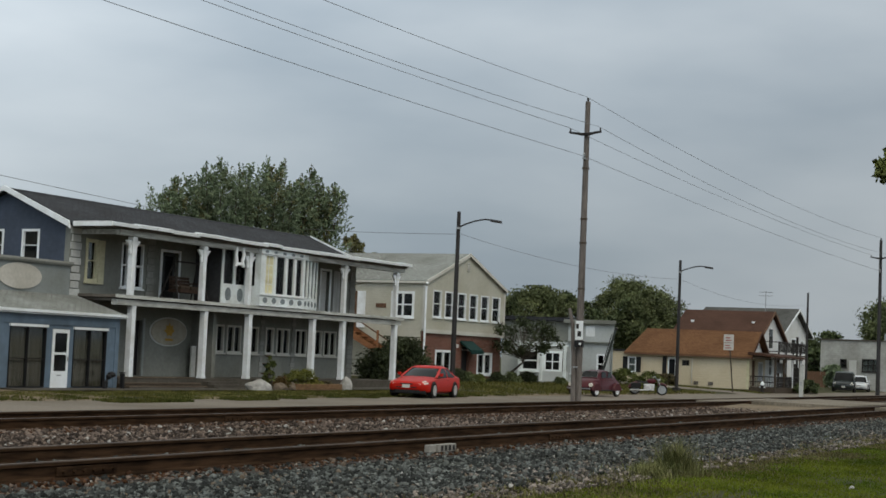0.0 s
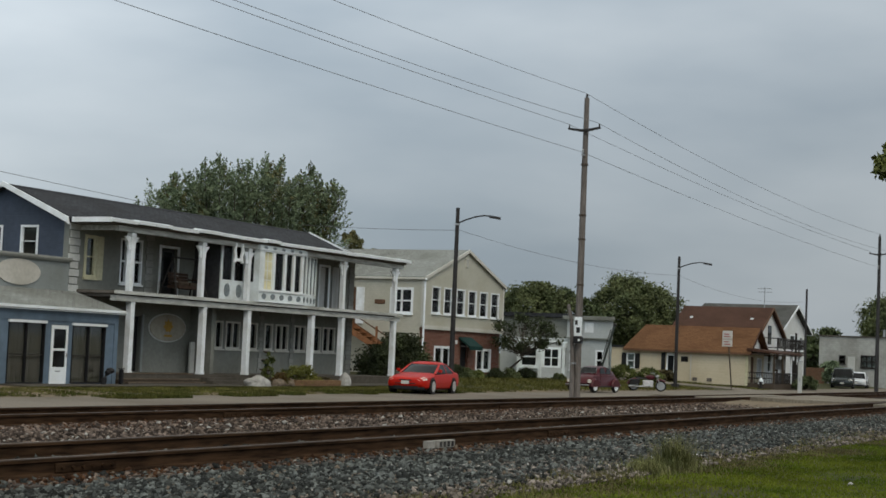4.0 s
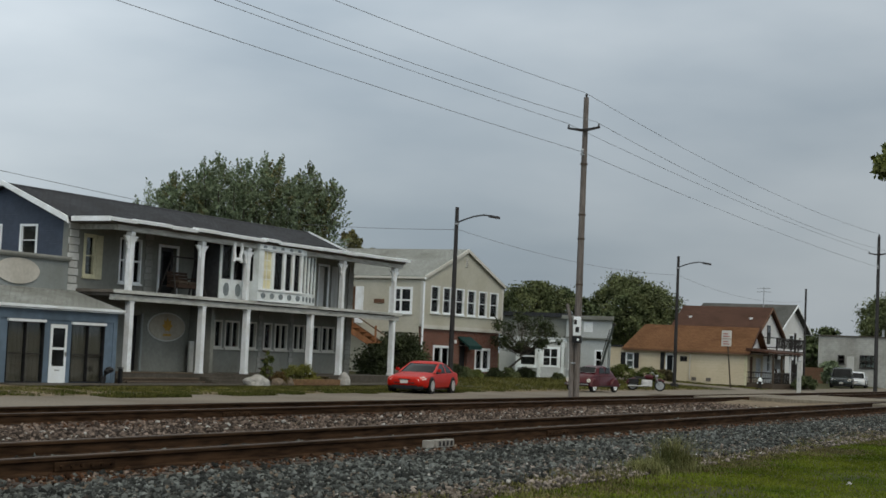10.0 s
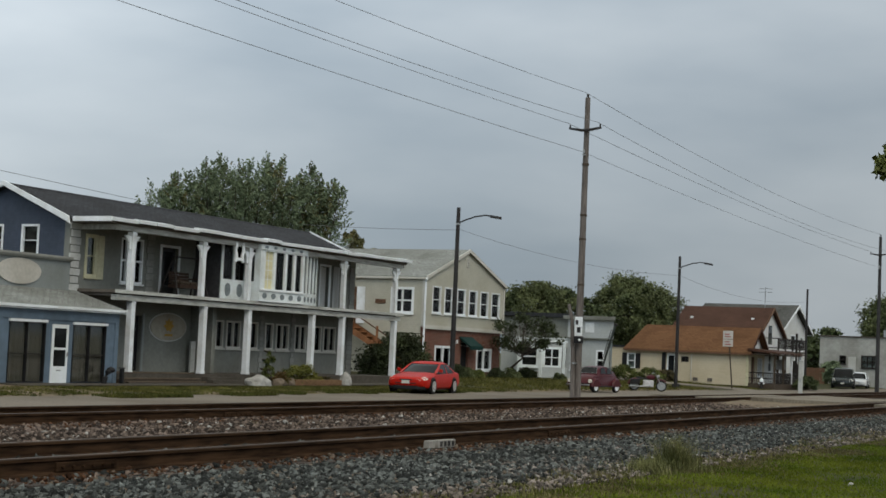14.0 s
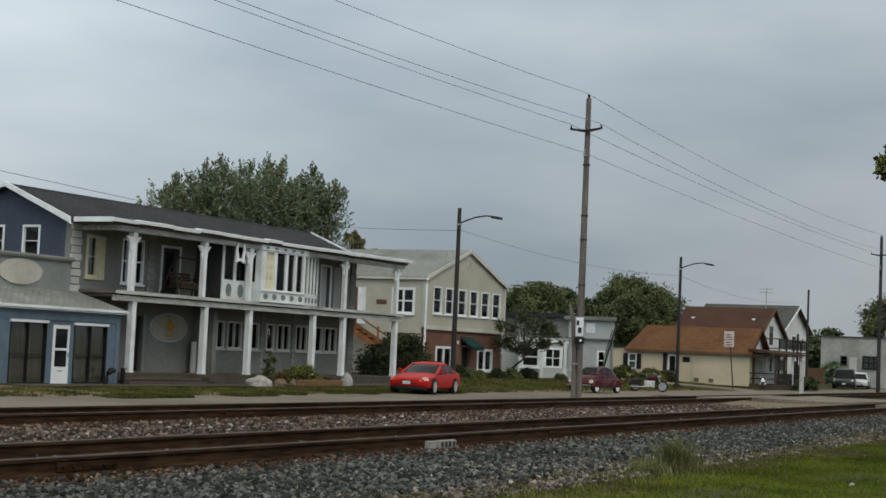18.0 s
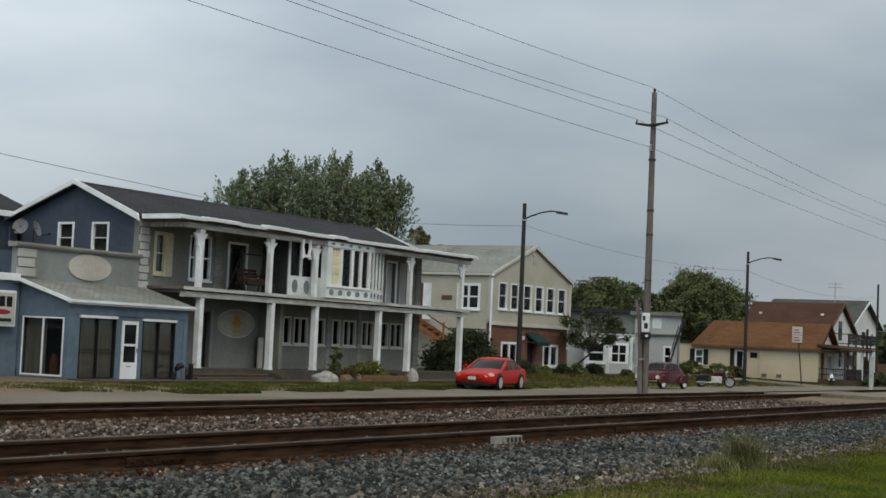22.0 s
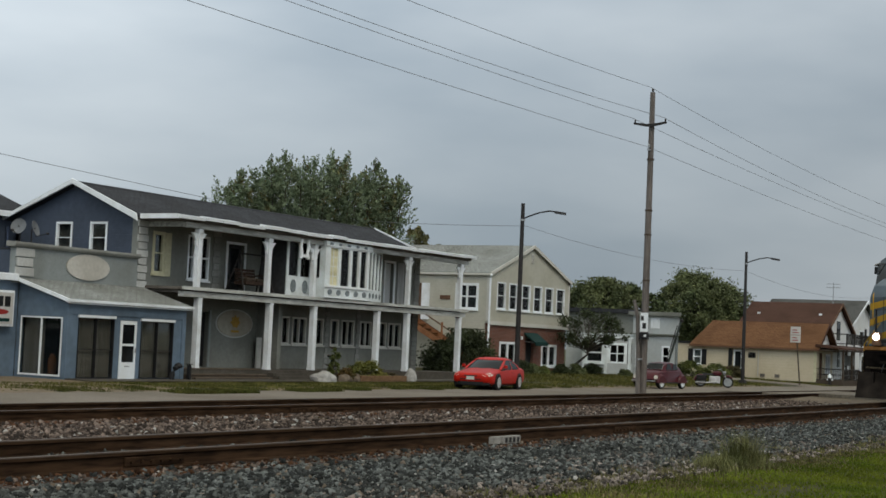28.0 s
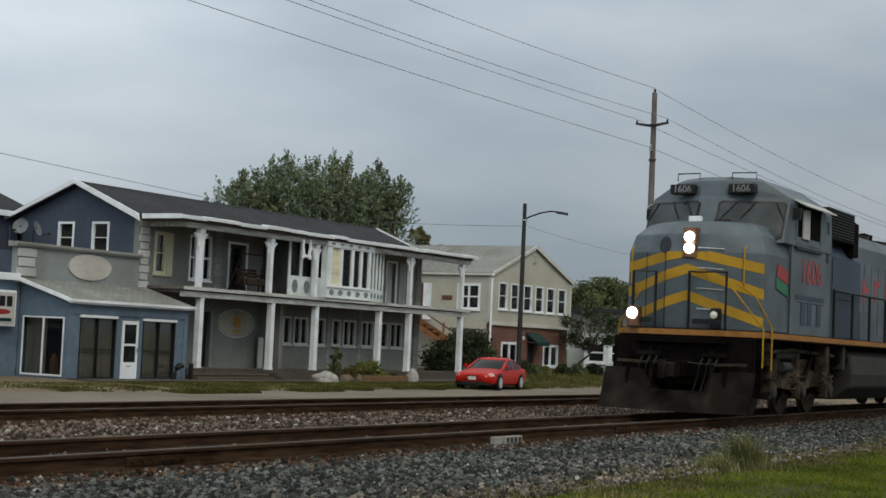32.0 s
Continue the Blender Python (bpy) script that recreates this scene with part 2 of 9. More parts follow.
M["wood_old"] = mat("weathered_deck_wood", (0.13, 0.115, 0.1), 0.85, 0.25, 9, 0.3, stretch=(1, 6, 6), grime=0.3)
M["wood_pole"] = mat("weathered_pole_wood", (0.155, 0.138, 0.127), 0.9, 0.3, 5, 0.4, stretch=(6, 6, 0.5), grime=0.35)
M["pole_dark"] = mat("dark_weathered_pole", (0.045, 0.044, 0.045), 0.9, 0.3, 5, 0.4, stretch=(6, 6, 0.5), grime=0.35)
M["wood_stain"] = mat("orange_stained_wood", (0.27, 0.12, 0.055), 0.75, 0.2, 6, 0.2)
M["beige"] = lined(mat("beige_vinyl_siding", (0.47, 0.46, 0.385), 0.6, 0.05, 7, 0.08, grime=0.12), "Z", 0.115, 0.012, 0.84)
M["beige_trim"] = mat("beige_trim", (0.55, 0.54, 0.49), 0.55, 0.05, 7, 0.06, grime=0.15)
M["brick"] = bricked(mat("red_brick", (1.0, 0.97, 0.95), 0.9, 0.2, 9, 0.25, grime=0.25))
M["yellow_siding"] = lined(mat("pale_yellow_siding", (0.56, 0.49, 0.355), 0.6, 0.05, 7, 0.08, grime=0.12), "Z", 0.2, 0.014, 0.8)
M["pale_siding"] = lined(mat("pale_blue_grey_siding", (0.45, 0.48, 0.48), 0.6, 0.06, 7, 0.08, grime=0.14), "Z", 0.13, 0.012, 0.85)
M["white_siding"] = lined(mat("white_siding", (0.66, 0.68, 0.68), 0.6, 0.05, 7, 0.08, grime=0.12), "Z", 0.13, 0.012, 0.86)
M["block_wall"] = bricked(mat("painted_block_wall", (1, 1, 1), 0.9, 0.12, 3, 0.2, grime=0.35, grime_scale=0.35), (0.31, 0.315, 0.3), 0.4, 0.2, (0.35, 0.355, 0.335), (0.37, 0.375, 0.35), "XZ", 0.012)
M["rail_steel"] = mat("rusty_rail_steel", (0.036, 0.0215, 0.0125), 0.9, 0.45, 5, 0.3, grime=0.5, grime_scale=1.2, stretch=(0.5, 4, 4), alt=(0.07, 0.04, 0.022), spec=0.06)
M["rail_head"] = mat("worn_rail_head", (0.085, 0.06, 0.043), 0.6, 0.3, 5, 0.1, metal=0.4, stretch=(0.2, 4, 4))
M["tie"] = mat("creosoted_tie", (0.045, 0.036, 0.03), 0.9, 0.4, 10, 0.5, stretch=(5, 1, 5), rand=0.3)
M["ballast_blue"] = mat("blue_grey_ballast", (0.064, 0.07, 0.067), 0.9, 0.4, 30, 0.4, grime=0.25, grime_scale=0.5, rand=-0.85, skew=2.4, spec=0.12)
M["ballast_pink"] = mat("dusty_pink_ballast", (0.092, 0.072, 0.06), 0.9, 0.35, 30, 0.4, grime=0.3, grime_scale=0.5, rand=-0.75, skew=2.0, spec=0.1)
M["ballast_pale"] = mat("pale_dusty_ballast", (0.125, 0.108, 0.095), 0.9, 0.35, 30, 0.4, grime=0.3, grime_scale=0.5, rand=-0.75, skew=1.8, spec=0.1)
M["rust_stone"] = mat("rust_stained_stone", (0.07, 0.036, 0.02), 0.9, 0.4, 20, 0.4, grime=0.3, rand=-0.6, spec=0.08)
# Beds near-black: the shade between the stones is put into their colour.
M["bed_blue"] = mat("shaded_ballast_bed", (0.012, 0.012, 0.011), 0.95, 0.6, 24, 0.8, grime=0.3)
M["bed_pink"] = mat("shaded_dusty_ballast_bed", (0.03, 0.022, 0.016), 0.95, 0.6, 24, 0.8, grime=0.3)
M["asphalt"] = mat("old_asphalt", (0.175, 0.152, 0.122), 0.92, 0.25, 12, 0.3, grime=0.3, grime_scale=0.25)
M["dirt"] = mat("sandy_dirt_verge", (0.165, 0.128, 0.085), 0.95, 0.3, 6, 0.4, grime=0.3)
M["ground"] = mat("grassy_ground", (0.052, 0.07, 0.017), 0.95, 0.5, 3.2, 0.5, grime=0.45, grime_scale=0.22, alt=(0.088, 0.078, 0.03))
M["grass"] = mat("lawn_blades", (0.105, 0.17, 0.016), 0.9, 0.4, 0.8, 0.0, grime=0.35, grime_scale=0.45, rand=-0.3, alt=(0.165, 0.195, 0.026), spec=0.03)
M["weed"] = mat("dry_weed_blades", (0.13, 0.14, 0.04), 0.8, 0.4, 4, 0.0, rand=-0.4, alt=(0.2, 0.18, 0.07))
M["leaf"] = mat("maple_leaves", (0.14, 0.195, 0.11), 0.65, 0.3, 0.9, 0.0, grime=0.25, grime_scale=0.5, rand=-0.3, alt=(0.19, 0.24, 0.14))
M["leaf_autumn"] = mat("turning_leaves", (0.095, 0.088, 0.045), 0.65, 0.4, 1.4, 0.0, grime=0.4, rand=-0.5, alt=(0.11, 0.085, 0.035))
M["leaf_dark"] = mat("dark_leaves", (0.06, 0.088, 0.036), 0.65, 0.4, 1.2, 0.0, grime=0.4, rand=-0.45, alt=(0.095, 0.12, 0.05))
M["crossing"] = mat("pale_worn_crossing", (0.19, 0.165, 0.128), 0.92, 0.25, 12, 0.3, grime=0.3)
M["bark"] = mat("tree_bark", (0.06, 0.05, 0.042), 0.95, 0.35, 8, 0.6, stretch=(4, 4, 0.8))
M["rock"] = mat("pale_boulder", (0.36, 0.355, 0.335), 0.9, 0.2, 6, 0.5)
M["steel_dark"] = mat("dark_steel", (0.035, 0.032, 0.03), 0.6, 0.3, 8, 0.1, metal=0.3)
M["lamp_steel"] = mat("weathered_lamp_steel", (0.04, 0.038, 0.038), 0.6, 0.2, 8, 0.1, metal=0.4)
M["galv"] = mat("galvanised_steel", (0.36, 0.38, 0.39), 0.45, 0.1, 8, 0.05, metal=0.6)
M["wire"] = plain("wire_aluminium", (0.17, 0.175, 0.18), 0.6, 0.2)
M["black"] = mat("black_plastic", (0.015, 0.015, 0.016), 0.5, 0.2, 10, 0.05)
M["rubber"] = mat("tyre_rubber", (0.018, 0.018, 0.018), 0.85, 0.2, 12, 0.1)
M["chrome"] = plain("chrome", (0.35, 0.35, 0.35), 0.28, 0.9)
M["bright_metal"] = mat("bright_bumper_metal", (0.6, 0.6, 0.6), 0.3, 0.1, 6, 0.0, metal=0.5, grime=0.1)
M["car_red"] = mat("red_car_paint", (0.42, 0.012, 0.005), 0.4, 0.04, 3, 0.0, grime=0.1, spec=0.18)
M["car_maroon"] = mat("maroon_car_paint", (0.06, 0.006, 0.01), 0.35, 0.05, 3, 0.0, grime=0.08, spec=0.25)
M["car_silver"] = mat("silver_car_paint", (0.45, 0.47, 0.48), 0.25, 0.04, 3, 0.0, metal=0.3, grime=0.06, spec=0.6)
M["car_dark"] = mat("dark_green_black_car_paint", (0.012, 0.018, 0.017), 0.22, 0.05, 3, 0.0, grime=0.06, spec=0.6)
M["car_white"] = mat("white_car_paint", (0.55, 0.58, 0.62), 0.25, 0.03, 3, 0.0, grime=0.06, spec=0.6)
M["lens"] = plain("headlamp_lens", (0.72, 0.68, 0.6), 0.2, 0.1)
M["red_lens"] = plain("red_lens", (0.3, 0.01, 0.01), 0.15)
M["headlight"] = plain("lit_headlight", (1.0, 0.96, 0.86), 0.3, 0, 9.0)
M["loco_grey"] = mat("loco_grey_paint", (0.1, 0.126, 0.145), 0.45, 0.1, 3, 0.05, grime=0.38, grime_scale=0.9)
M["loco_blue"] = mat("loco_blue_paint", (0.038, 0.055, 0.085), 0.5, 0.08, 3, 0.05, grime=0.22)
# Near-black: grime plus the shade under the deck, lowered into the colour.
M["loco_dark"] = mat("loco_grimy_shaded_black", (0.0035, 0.003, 0.0025), 0.85, 0.4, 5, 0.2, grime=0.3, alt=(0.009, 0.007, 0.006), spec=0.05)
M["loco_truck"] = mat("loco_dusty_truck", (0.032, 0.025, 0.018), 0.85, 0.35, 5, 0.25, grime=0.55, grime_scale=2.0, spec=0.08, alt=(0.115, 0.092, 0.062))
M["loco_tank"] = mat("loco_tank_paint", (0.038, 0.036, 0.03), 0.7, 0.15, 3, 0.05, grime=0.3)
M["loco_yellow"] = mat("loco_yellow_stripe", (0.45, 0.26, 0.018), 0.5, 0.1, 4, 0.05, grime=0.2)
M["loco_red"] = mat("loco_red_numbers", (0.34, 0.055, 0.055), 0.5, 0.08, 6, 0.0)
M["loco_green"] = mat("loco_green_flag", (0.04, 0.2, 0.11), 0.5, 0.08, 6, 0.0)
M["sill_stripe"] = mat("faded_orange_sill", (0.32, 0.145, 0.035), 0.6, 0.25, 6, 0.05, grime=0.3)
M["awning"] = mat("dark_green_awning", (0.008, 0.036, 0.032), 0.7, 0.12, 8, 0.05)
M["sign_white"] = mat("sign_white", (0.56, 0.55, 0.52), 0.5, 0.05, 6, 0.0)
M["sign_red"] = mat("sign_red", (0.3, 0.035, 0.03), 0.5, 0.05, 6, 0.0)
M["board_wood"] = mat("fence_boards", (0.14, 0.08, 0.05), 0.85, 0.25, 6, 0.2)

M["boom_green"] = mat("dull_grey_boom", (0.05, 0.06, 0.056), 0.7, 0.2, 6, 0.1)
M["stone_brown"] = mat("brown_field_stone", (0.15, 0.12, 0.09), 0.9, 0.25, 7, 0.5)
M["leaf_deep"] = mat("deep_green_leaves", (0.032, 0.046, 0.018), 0.7, 0.4, 1.0, 0.0, grime=0.4, rand=-0.45, alt=(0.055, 0.07, 0.026))
M["leaf_mid"] = mat("mid_green_leaves", (0.09, 0.122, 0.048), 0.65, 0.4, 0.8, 0.0, grime=0.35, grime_scale=0.4, rand=-0.4, alt=(0.15, 0.17, 0.072))
M["leaf_turn"] = mat("yellowing_maple_leaves", (0.15, 0.17, 0.075), 0.65, 0.35, 1.0, 0.0, grime=0.3, rand=-0.35, alt=(0.19, 0.17, 0.075))
M["leaf_bright"] = mat("bright_leaves", (0.10, 0.135, 0.03), 0.65, 0.4, 1.4, 0.0, grime=0.35, rand=-0.45, alt=(0.17, 0.19, 0.055))
M["leaf_lime"] = mat("yellow_green_leaves", (0.13, 0.16, 0.03), 0.65, 0.4, 1.4, 0.0, grime=0.3, rand=-0.4, alt=(0.22, 0.21, 0.05))
M["flower_rust"] = mat("rust_orange_flowers", (0.2, 0.1, 0.035), 0.65, 0.5, 1.4, 0.0, rand=-0.5, alt=(0.1, 0.09, 0.03))
M["flower_red"] = mat("red_flowers", (0.16, 0.03, 0.03), 0.65, 0.5, 1.4, 0.0, rand=-0.5, alt=(0.09, 0.07, 0.03))

# == builders ==
ORG = {}


class Geo:
    """Collects vertices and faces in metres for one mesh."""

    def __init__(self):
        self.v, self.f = [], []

    def add(self, verts, faces):
        k = len(self.v)
        self.v += [tuple(p) for p in verts]
        self.f += [tuple(i + k for i in f) for f in faces]
        return self

    def box(self, x0, x1, y0, y1, z0, z1):
        x0, x1 = min(x0, x1), max(x0, x1)
        y0, y1 = min(y0, y1), max(y0, y1)
        z0, z1 = min(z0, z1), max(z0, z1)
        v = [(x, y, z) for z in (z0, z1) for y in (y0, y1) for x in (x0, x1)]
        return self.add(v, [(0, 2, 3, 1), (4, 5, 7, 6), (0, 1, 5, 4), (2, 6, 7, 3), (0, 4, 6, 2), (1, 3, 7, 5)])

    def prism(self, poly, axis, a, b):
        """A polygon swept along an axis: poly gives (y, z) for X, (x, z) for Y, (x, y) for Z."""
        put = {"X": lambda p, t: (t, p[0], p[1]), "Y": lambda p, t: (p[0], t, p[1]), "Z": lambda p, t: (p[0], p[1], t)}[axis]
        n = len(poly)
        v = [put(p, a) for p in poly] + [put(p, b) for p in poly]
        f = [tuple(range(n - 1, -1, -1)), tuple(range(n, 2 * n))] + [(i, (i + 1) % n, n + (i + 1) % n, n + i) for i in range(n)]
        return self.add(v, f)

    def tube(self, pts, r, n=8, r_end=None):
        """A round bar through the points."""
        pts = [Vector(p) for p in pts]
        rings = []
        for i, p in enumerate(pts):
            d = (pts[min(i + 1, len(pts) - 1)] - pts[max(i - 1, 0)]).normalized()
            side = d.cross(Vector((0, 0, 1)) if abs(d.z) < 0.9 else Vector((1, 0, 0))).normalized()
            up = side.cross(d)
            rr = r if r_end is None else r + (r_end - r) * i / (len(pts) - 1)
            rings.append([p + (side * math.cos(2 * math.pi * k / n) + up * math.sin(2 * math.pi * k / n)) * rr for k in range(n)])
        v = [q for ring in rings for q in ring]
        f = [(i * n + k, i * n + (k + 1) % n, (i + 1) * n + (k + 1) % n, (i + 1) * n + k) for i in range(len(pts) - 1) for k in range(n)]
        f += [tuple(range(n - 1, -1, -1)), tuple((len(pts) - 1) * n + k for k in range(n))]
        return self.add(v, f)

    def lathe(self, prof, centre, axis="Z", n=16):
        """(radius, height) pairs turned round an axis through centre."""
        c = Vector(centre)
        turn = {"Z": lambda r, h, a: (r * math.cos(a), r * math.sin(a), h), "Y": lambda r, h, a: (r * math.cos(a), h, r * math.sin(a)),
                "X": lambda r, h, a: (h, r * math.cos(a), r * math.sin(a))}[axis]
        v = [c + Vector(turn(r, h, 2 * math.pi * k / n)) for r, h in prof for k in range(n)]
        m = len(prof)
        f = [(i * n + k, i * n + (k + 1) % n, (i + 1) * n + (k + 1) % n, (i + 1) * n + k) for i in range(m - 1) for k in range(n)]
        f += [tuple(range(n - 1, -1, -1)), tuple((m - 1) * n + k for k in range(n))]
        return self.add(v, f)

    def loft(self, rings, caps=True):
        """Skins rings of equal length."""
        n = len(rings[0])
        v = [p for r in rings for p in r]
        f = [(i * n + k, i * n + (k + 1) % n, (i + 1) * n + (k + 1) % n, (i + 1) * n + k) for i in range(len(rings) - 1) for k in range(n)]
        if caps:
            f += [tuple(range(n - 1, -1, -1)), tuple((len(rings) - 1) * n + k for k in range(n))]
        return self.add(v, f)


def mesh_of(name, g, material, org=(0, 0, 0), bevel=0.0, smooth=False):
    bm = bmesh.new()
    o = Vector(org)
    vs = [bm.verts.new(Vector(p) - o) for p in g.v]
    for f in g.f:
        try:
            bm.faces.new([vs[i] for i in f])
        except ValueError:
            pass
    bmesh.ops.recalc_face_normals(bm, faces=bm.faces)
    if bevel:
        es = [e for e in bm.edges if len(e.link_faces) == 2 and e.calc_face_angle(0) > 0.5]
        bmesh.ops.bevel(bm, geom=es, offset=bevel, segments=2, affect="EDGES", profile=0.6, clamp_overlap=True)
    me = bpy.data.meshes.new(name)
    bm.to_mesh(me)
    bm.free()
    me.materials.append(material)
    if smooth:
        me.polygons.foreach_set("use_smooth", [True] * len(me.polygons))
        me.set_sharp_from_angle(angle=radians(38))
    return me


def thing(name, org, label, category, group="", kind="", rz=0.0):
    """An empty at the base of a thing; its parts hang under it."""
    e = new(name)
    e.empty_display_size = 0.3
    e.matrix_basis = pose(*org, 0, 0, rz)
    ORG[e] = Vector(org) if not rz else Vector((0, 0, 0))
    return tagged(e, label, category, group, kind)


def part(name, g, material, parent, label="", bevel=0.0, smooth=False):
    ob = new(name, mesh_of(name, g, material, ORG[parent], bevel, smooth))
    ob.parent = parent
    ORG[ob] = ORG[parent]
    if label:
        ob["label"] = label
    return ob


def solid(name, g, material, label, category="", kind="", group="", bevel=0.0, smooth=False, org=(0, 0, 0)):
    """A thing or a piece of the setting that is one mesh."""
    ob = new(name, mesh_of(name, g, material, org, bevel, smooth))
    ob.location = org
    ORG[ob] = Vector(org)
    return tagged(ob, label, category, group, kind)


def local(e):
    """Parts of e are given in its own space from here on."""
    ORG[e] = Vector((0, 0, 0))
    return e


def soup(name, verts, tris, material, label, kind="stuff", parent=None):
    """Very many small pieces as one mesh, from numpy arrays."""
    me = bpy.data.meshes.new(name)
    nv, nf, k = len(verts), len(tris), tris.shape[1]
    me.vertices.add(nv)
    me.vertices.foreach_set("co", np.ascontiguousarray(verts, dtype=np.float32).ravel())
    me.loops.add(nf * k)
    me.loops.foreach_set("vertex_index", np.ascontiguousarray(tris, dtype=np.int32).ravel())
    me.polygons.add(nf)
    me.polygons.foreach_set("loop_start", np.arange(0, nf * k, k, dtype=np.int32))
    me.update(calc_edges=True)
    me.validate()
    me.materials.append(material)
    ob = new(name, me)
    if parent is not None:
        ob.parent = parent
    return tagged(ob, label, "", "", kind)


# == ground ==
RAIL_Z, TRACK_A, TRACK_B = 0.6, 11.03, 17.6


def lerp_profile(p, v):
    for (a, za), (b, zb) in zip(p, p[1:]):
        if v <= b:
            return za + (zb - za) * max(0.0, (v - a)) / (b - a)
    return p[-1][1]


PROFILE = [(-400, 0.1), (-20, 0.18), (3, 0.22), (6.6, 0.29), (7.5, 0.33), (9.2, 0.352), (9.8, 0.352), (10.15, 0.385), (12.8, 0.385), (14.3, 0.29), (16, 0.32), (19.2, 0.32), (21.3, -0.03), (30.4, -0.03), (31.2, 0.03), (36, 0.04), (4000, 0.04)]
LAWN = [(-400, 0.1), (31, 0.03), (36, 0.2), (40, 0.36), (46, 0.4), (4000, 0.4)]


def gz(x, y):
    z = lerp_profile(PROFILE, y)
    if y > 31:
        k = min(1.0, max(0.0, (x - 64.5) / 4.0))
        z = z * (1 - k) + lerp_profile(LAWN, y) * k
    return z


def sheet(name, xs, ys, height, material, label, kind="structure"):
    v = [(x, y, height(x, y)) for y in ys for x in xs]
    n = len(xs)
    f = [(j * n + i, j * n + i + 1, (j + 1) * n + i + 1, (j + 1) * n + i) for j in range(len(ys) - 1) for i in range(n - 1)]
    g = Geo().add(v, f)
    return solid(name, g, material, label, "", kind, smooth=True)


gx = [-3000, -900, -300, -100, -40, -10] + [x for x in range(0, 130, 3)] + [135, 145, 160, 200, 300, 600, 1200, 4000]
gy = [-2000, -500, -150, -50, -20, -8, -2, 2, 5, 6.6, 7.5, 8.4, 9.2, 11, 12.8, 13.6, 14.3, 15.2, 16, 17.6, 19.2, 20.2, 21.3, 25, 30.4, 31.2, 33, 36, 38, 40, 43, 46, 60, 100, 200, 500, 1500, 4000]
sheet("ground", gx, gy, gz, M["ground"], "uneven grassy ground between tracks, street and houses")
road_x = [-600, -200, -60, 0, 20, 40, 60, 80, 100, 130, 200, 400, 900]
sheet("road", road_x, [21.6, 23, 26, 29.9], lambda x, y: 0.012, M["asphalt"], "old pale grey asphalt street along the tracks")
sheet("side_street", [100.0, 102.4, 104.7], [29.9, 31.2, 33, 36, 40, 46, 60, 120], lambda x, y: gz(x, y) + 0.03, M["asphalt"], "grey asphalt side street between the houses")
sheet("forecourt", [20, 30, 37.4], [29.9, 31.2, 33, 35.9, 39], lambda x, y: gz(x, y) + 0.02, M["dirt"], "worn sandy forecourt before the blue shop")
sheet("pavement", [37.4, 44, 55, 66], [34.4, 35.2, 36.0], lambda x, y: gz(x, y) + 0.05, M["concrete"], "narrow concrete walk along the porch building")
sheet("dirt_verge", [20, 40, 60, 80, 96], [29.9, 30.5, 31.3], lambda x, y: gz(x, y) + 0.012 + 0.01 * math.sin(x * 1.7), M["dirt"], "sandy dirt verge at the street edge")
sheet("ballast_bed_near", [-60, 0, 30, 55, 90, 400], [7.6, 8.4, 9.2, 11, 12.8], lambda x, y: gz(x, y) + 0.012, M["bed_blue"], "gravel bed under the near track, darkened for shade between stones")
sheet("ballast_bed_far", [-60, 0, 30, 55, 90, 400], [12.8, 13.6, 14.3, 15.2, 16, 17.6, 19.2, 20.4], lambda x, y: gz(x, y) + 0.010, M["bed_pink"], "dusty gravel bed between and under the far track, darkened for shade between stones")
sheet("crossing_shoulder", [50.5, 52, 53.5, 55.19], [12.7, 14, 15.2, 16.4], lambda x, y: gz(x, y) + 0.02 + 0.12 * max(0.0, (x - 50.6) / 4.6), M["dirt"], "sandy shoulder beside the level crossing")
sheet("far_shoulder", [44, 48, 52, 54.59], [19.0, 19.9, 20.8, 21.59], lambda x, y: gz(x, y) + 0.025, M["dirt"], "sandy strip between the far track and the street")
crossing = Geo()
for y0, y1 in ((12.55, 16.1),):
    crossing.box(55.2, 65.0, y0, y1, 0.2, 0.575)
for y0, y1 in ((TRACK_A - 0.62, TRACK_A + 0.62), (TRACK_B - 0.62, TRACK_B + 0.62)):
    crossing.box(55.2, 65.0, y0, y1, 0.3, 0.565 if y0 < 14 else 0.5)
crossing.prism([(18.5, 0.2), (18.5, 0.515), (19.6, 0.5), (21.8, 0.02), (21.8, 0.0)], "X", 54.6, 65.6)
crossing.prism([(4.0, 0.15), (4.0, 0.3), (9.5, 0.56), (9.5, 0.2)], "X", 55.2, 65.0)
solid("level_crossing", crossing, M["crossing"], "grey asphalt level crossing over both tracks", "", "structure", bevel=0.02)

# == tracks ==
RAIL_SECTION = [(-0.07, 0), (-0.07, 0.012), (-0.012, 0.035), (-0.01, 0.13), (-0.037, 0.145), (-0.037, 0.172)]
HEAD_SECTION = [(-0.037, 0.172), (-0.034, 0.184), (0.034, 0.184), (0.037, 0.172)]


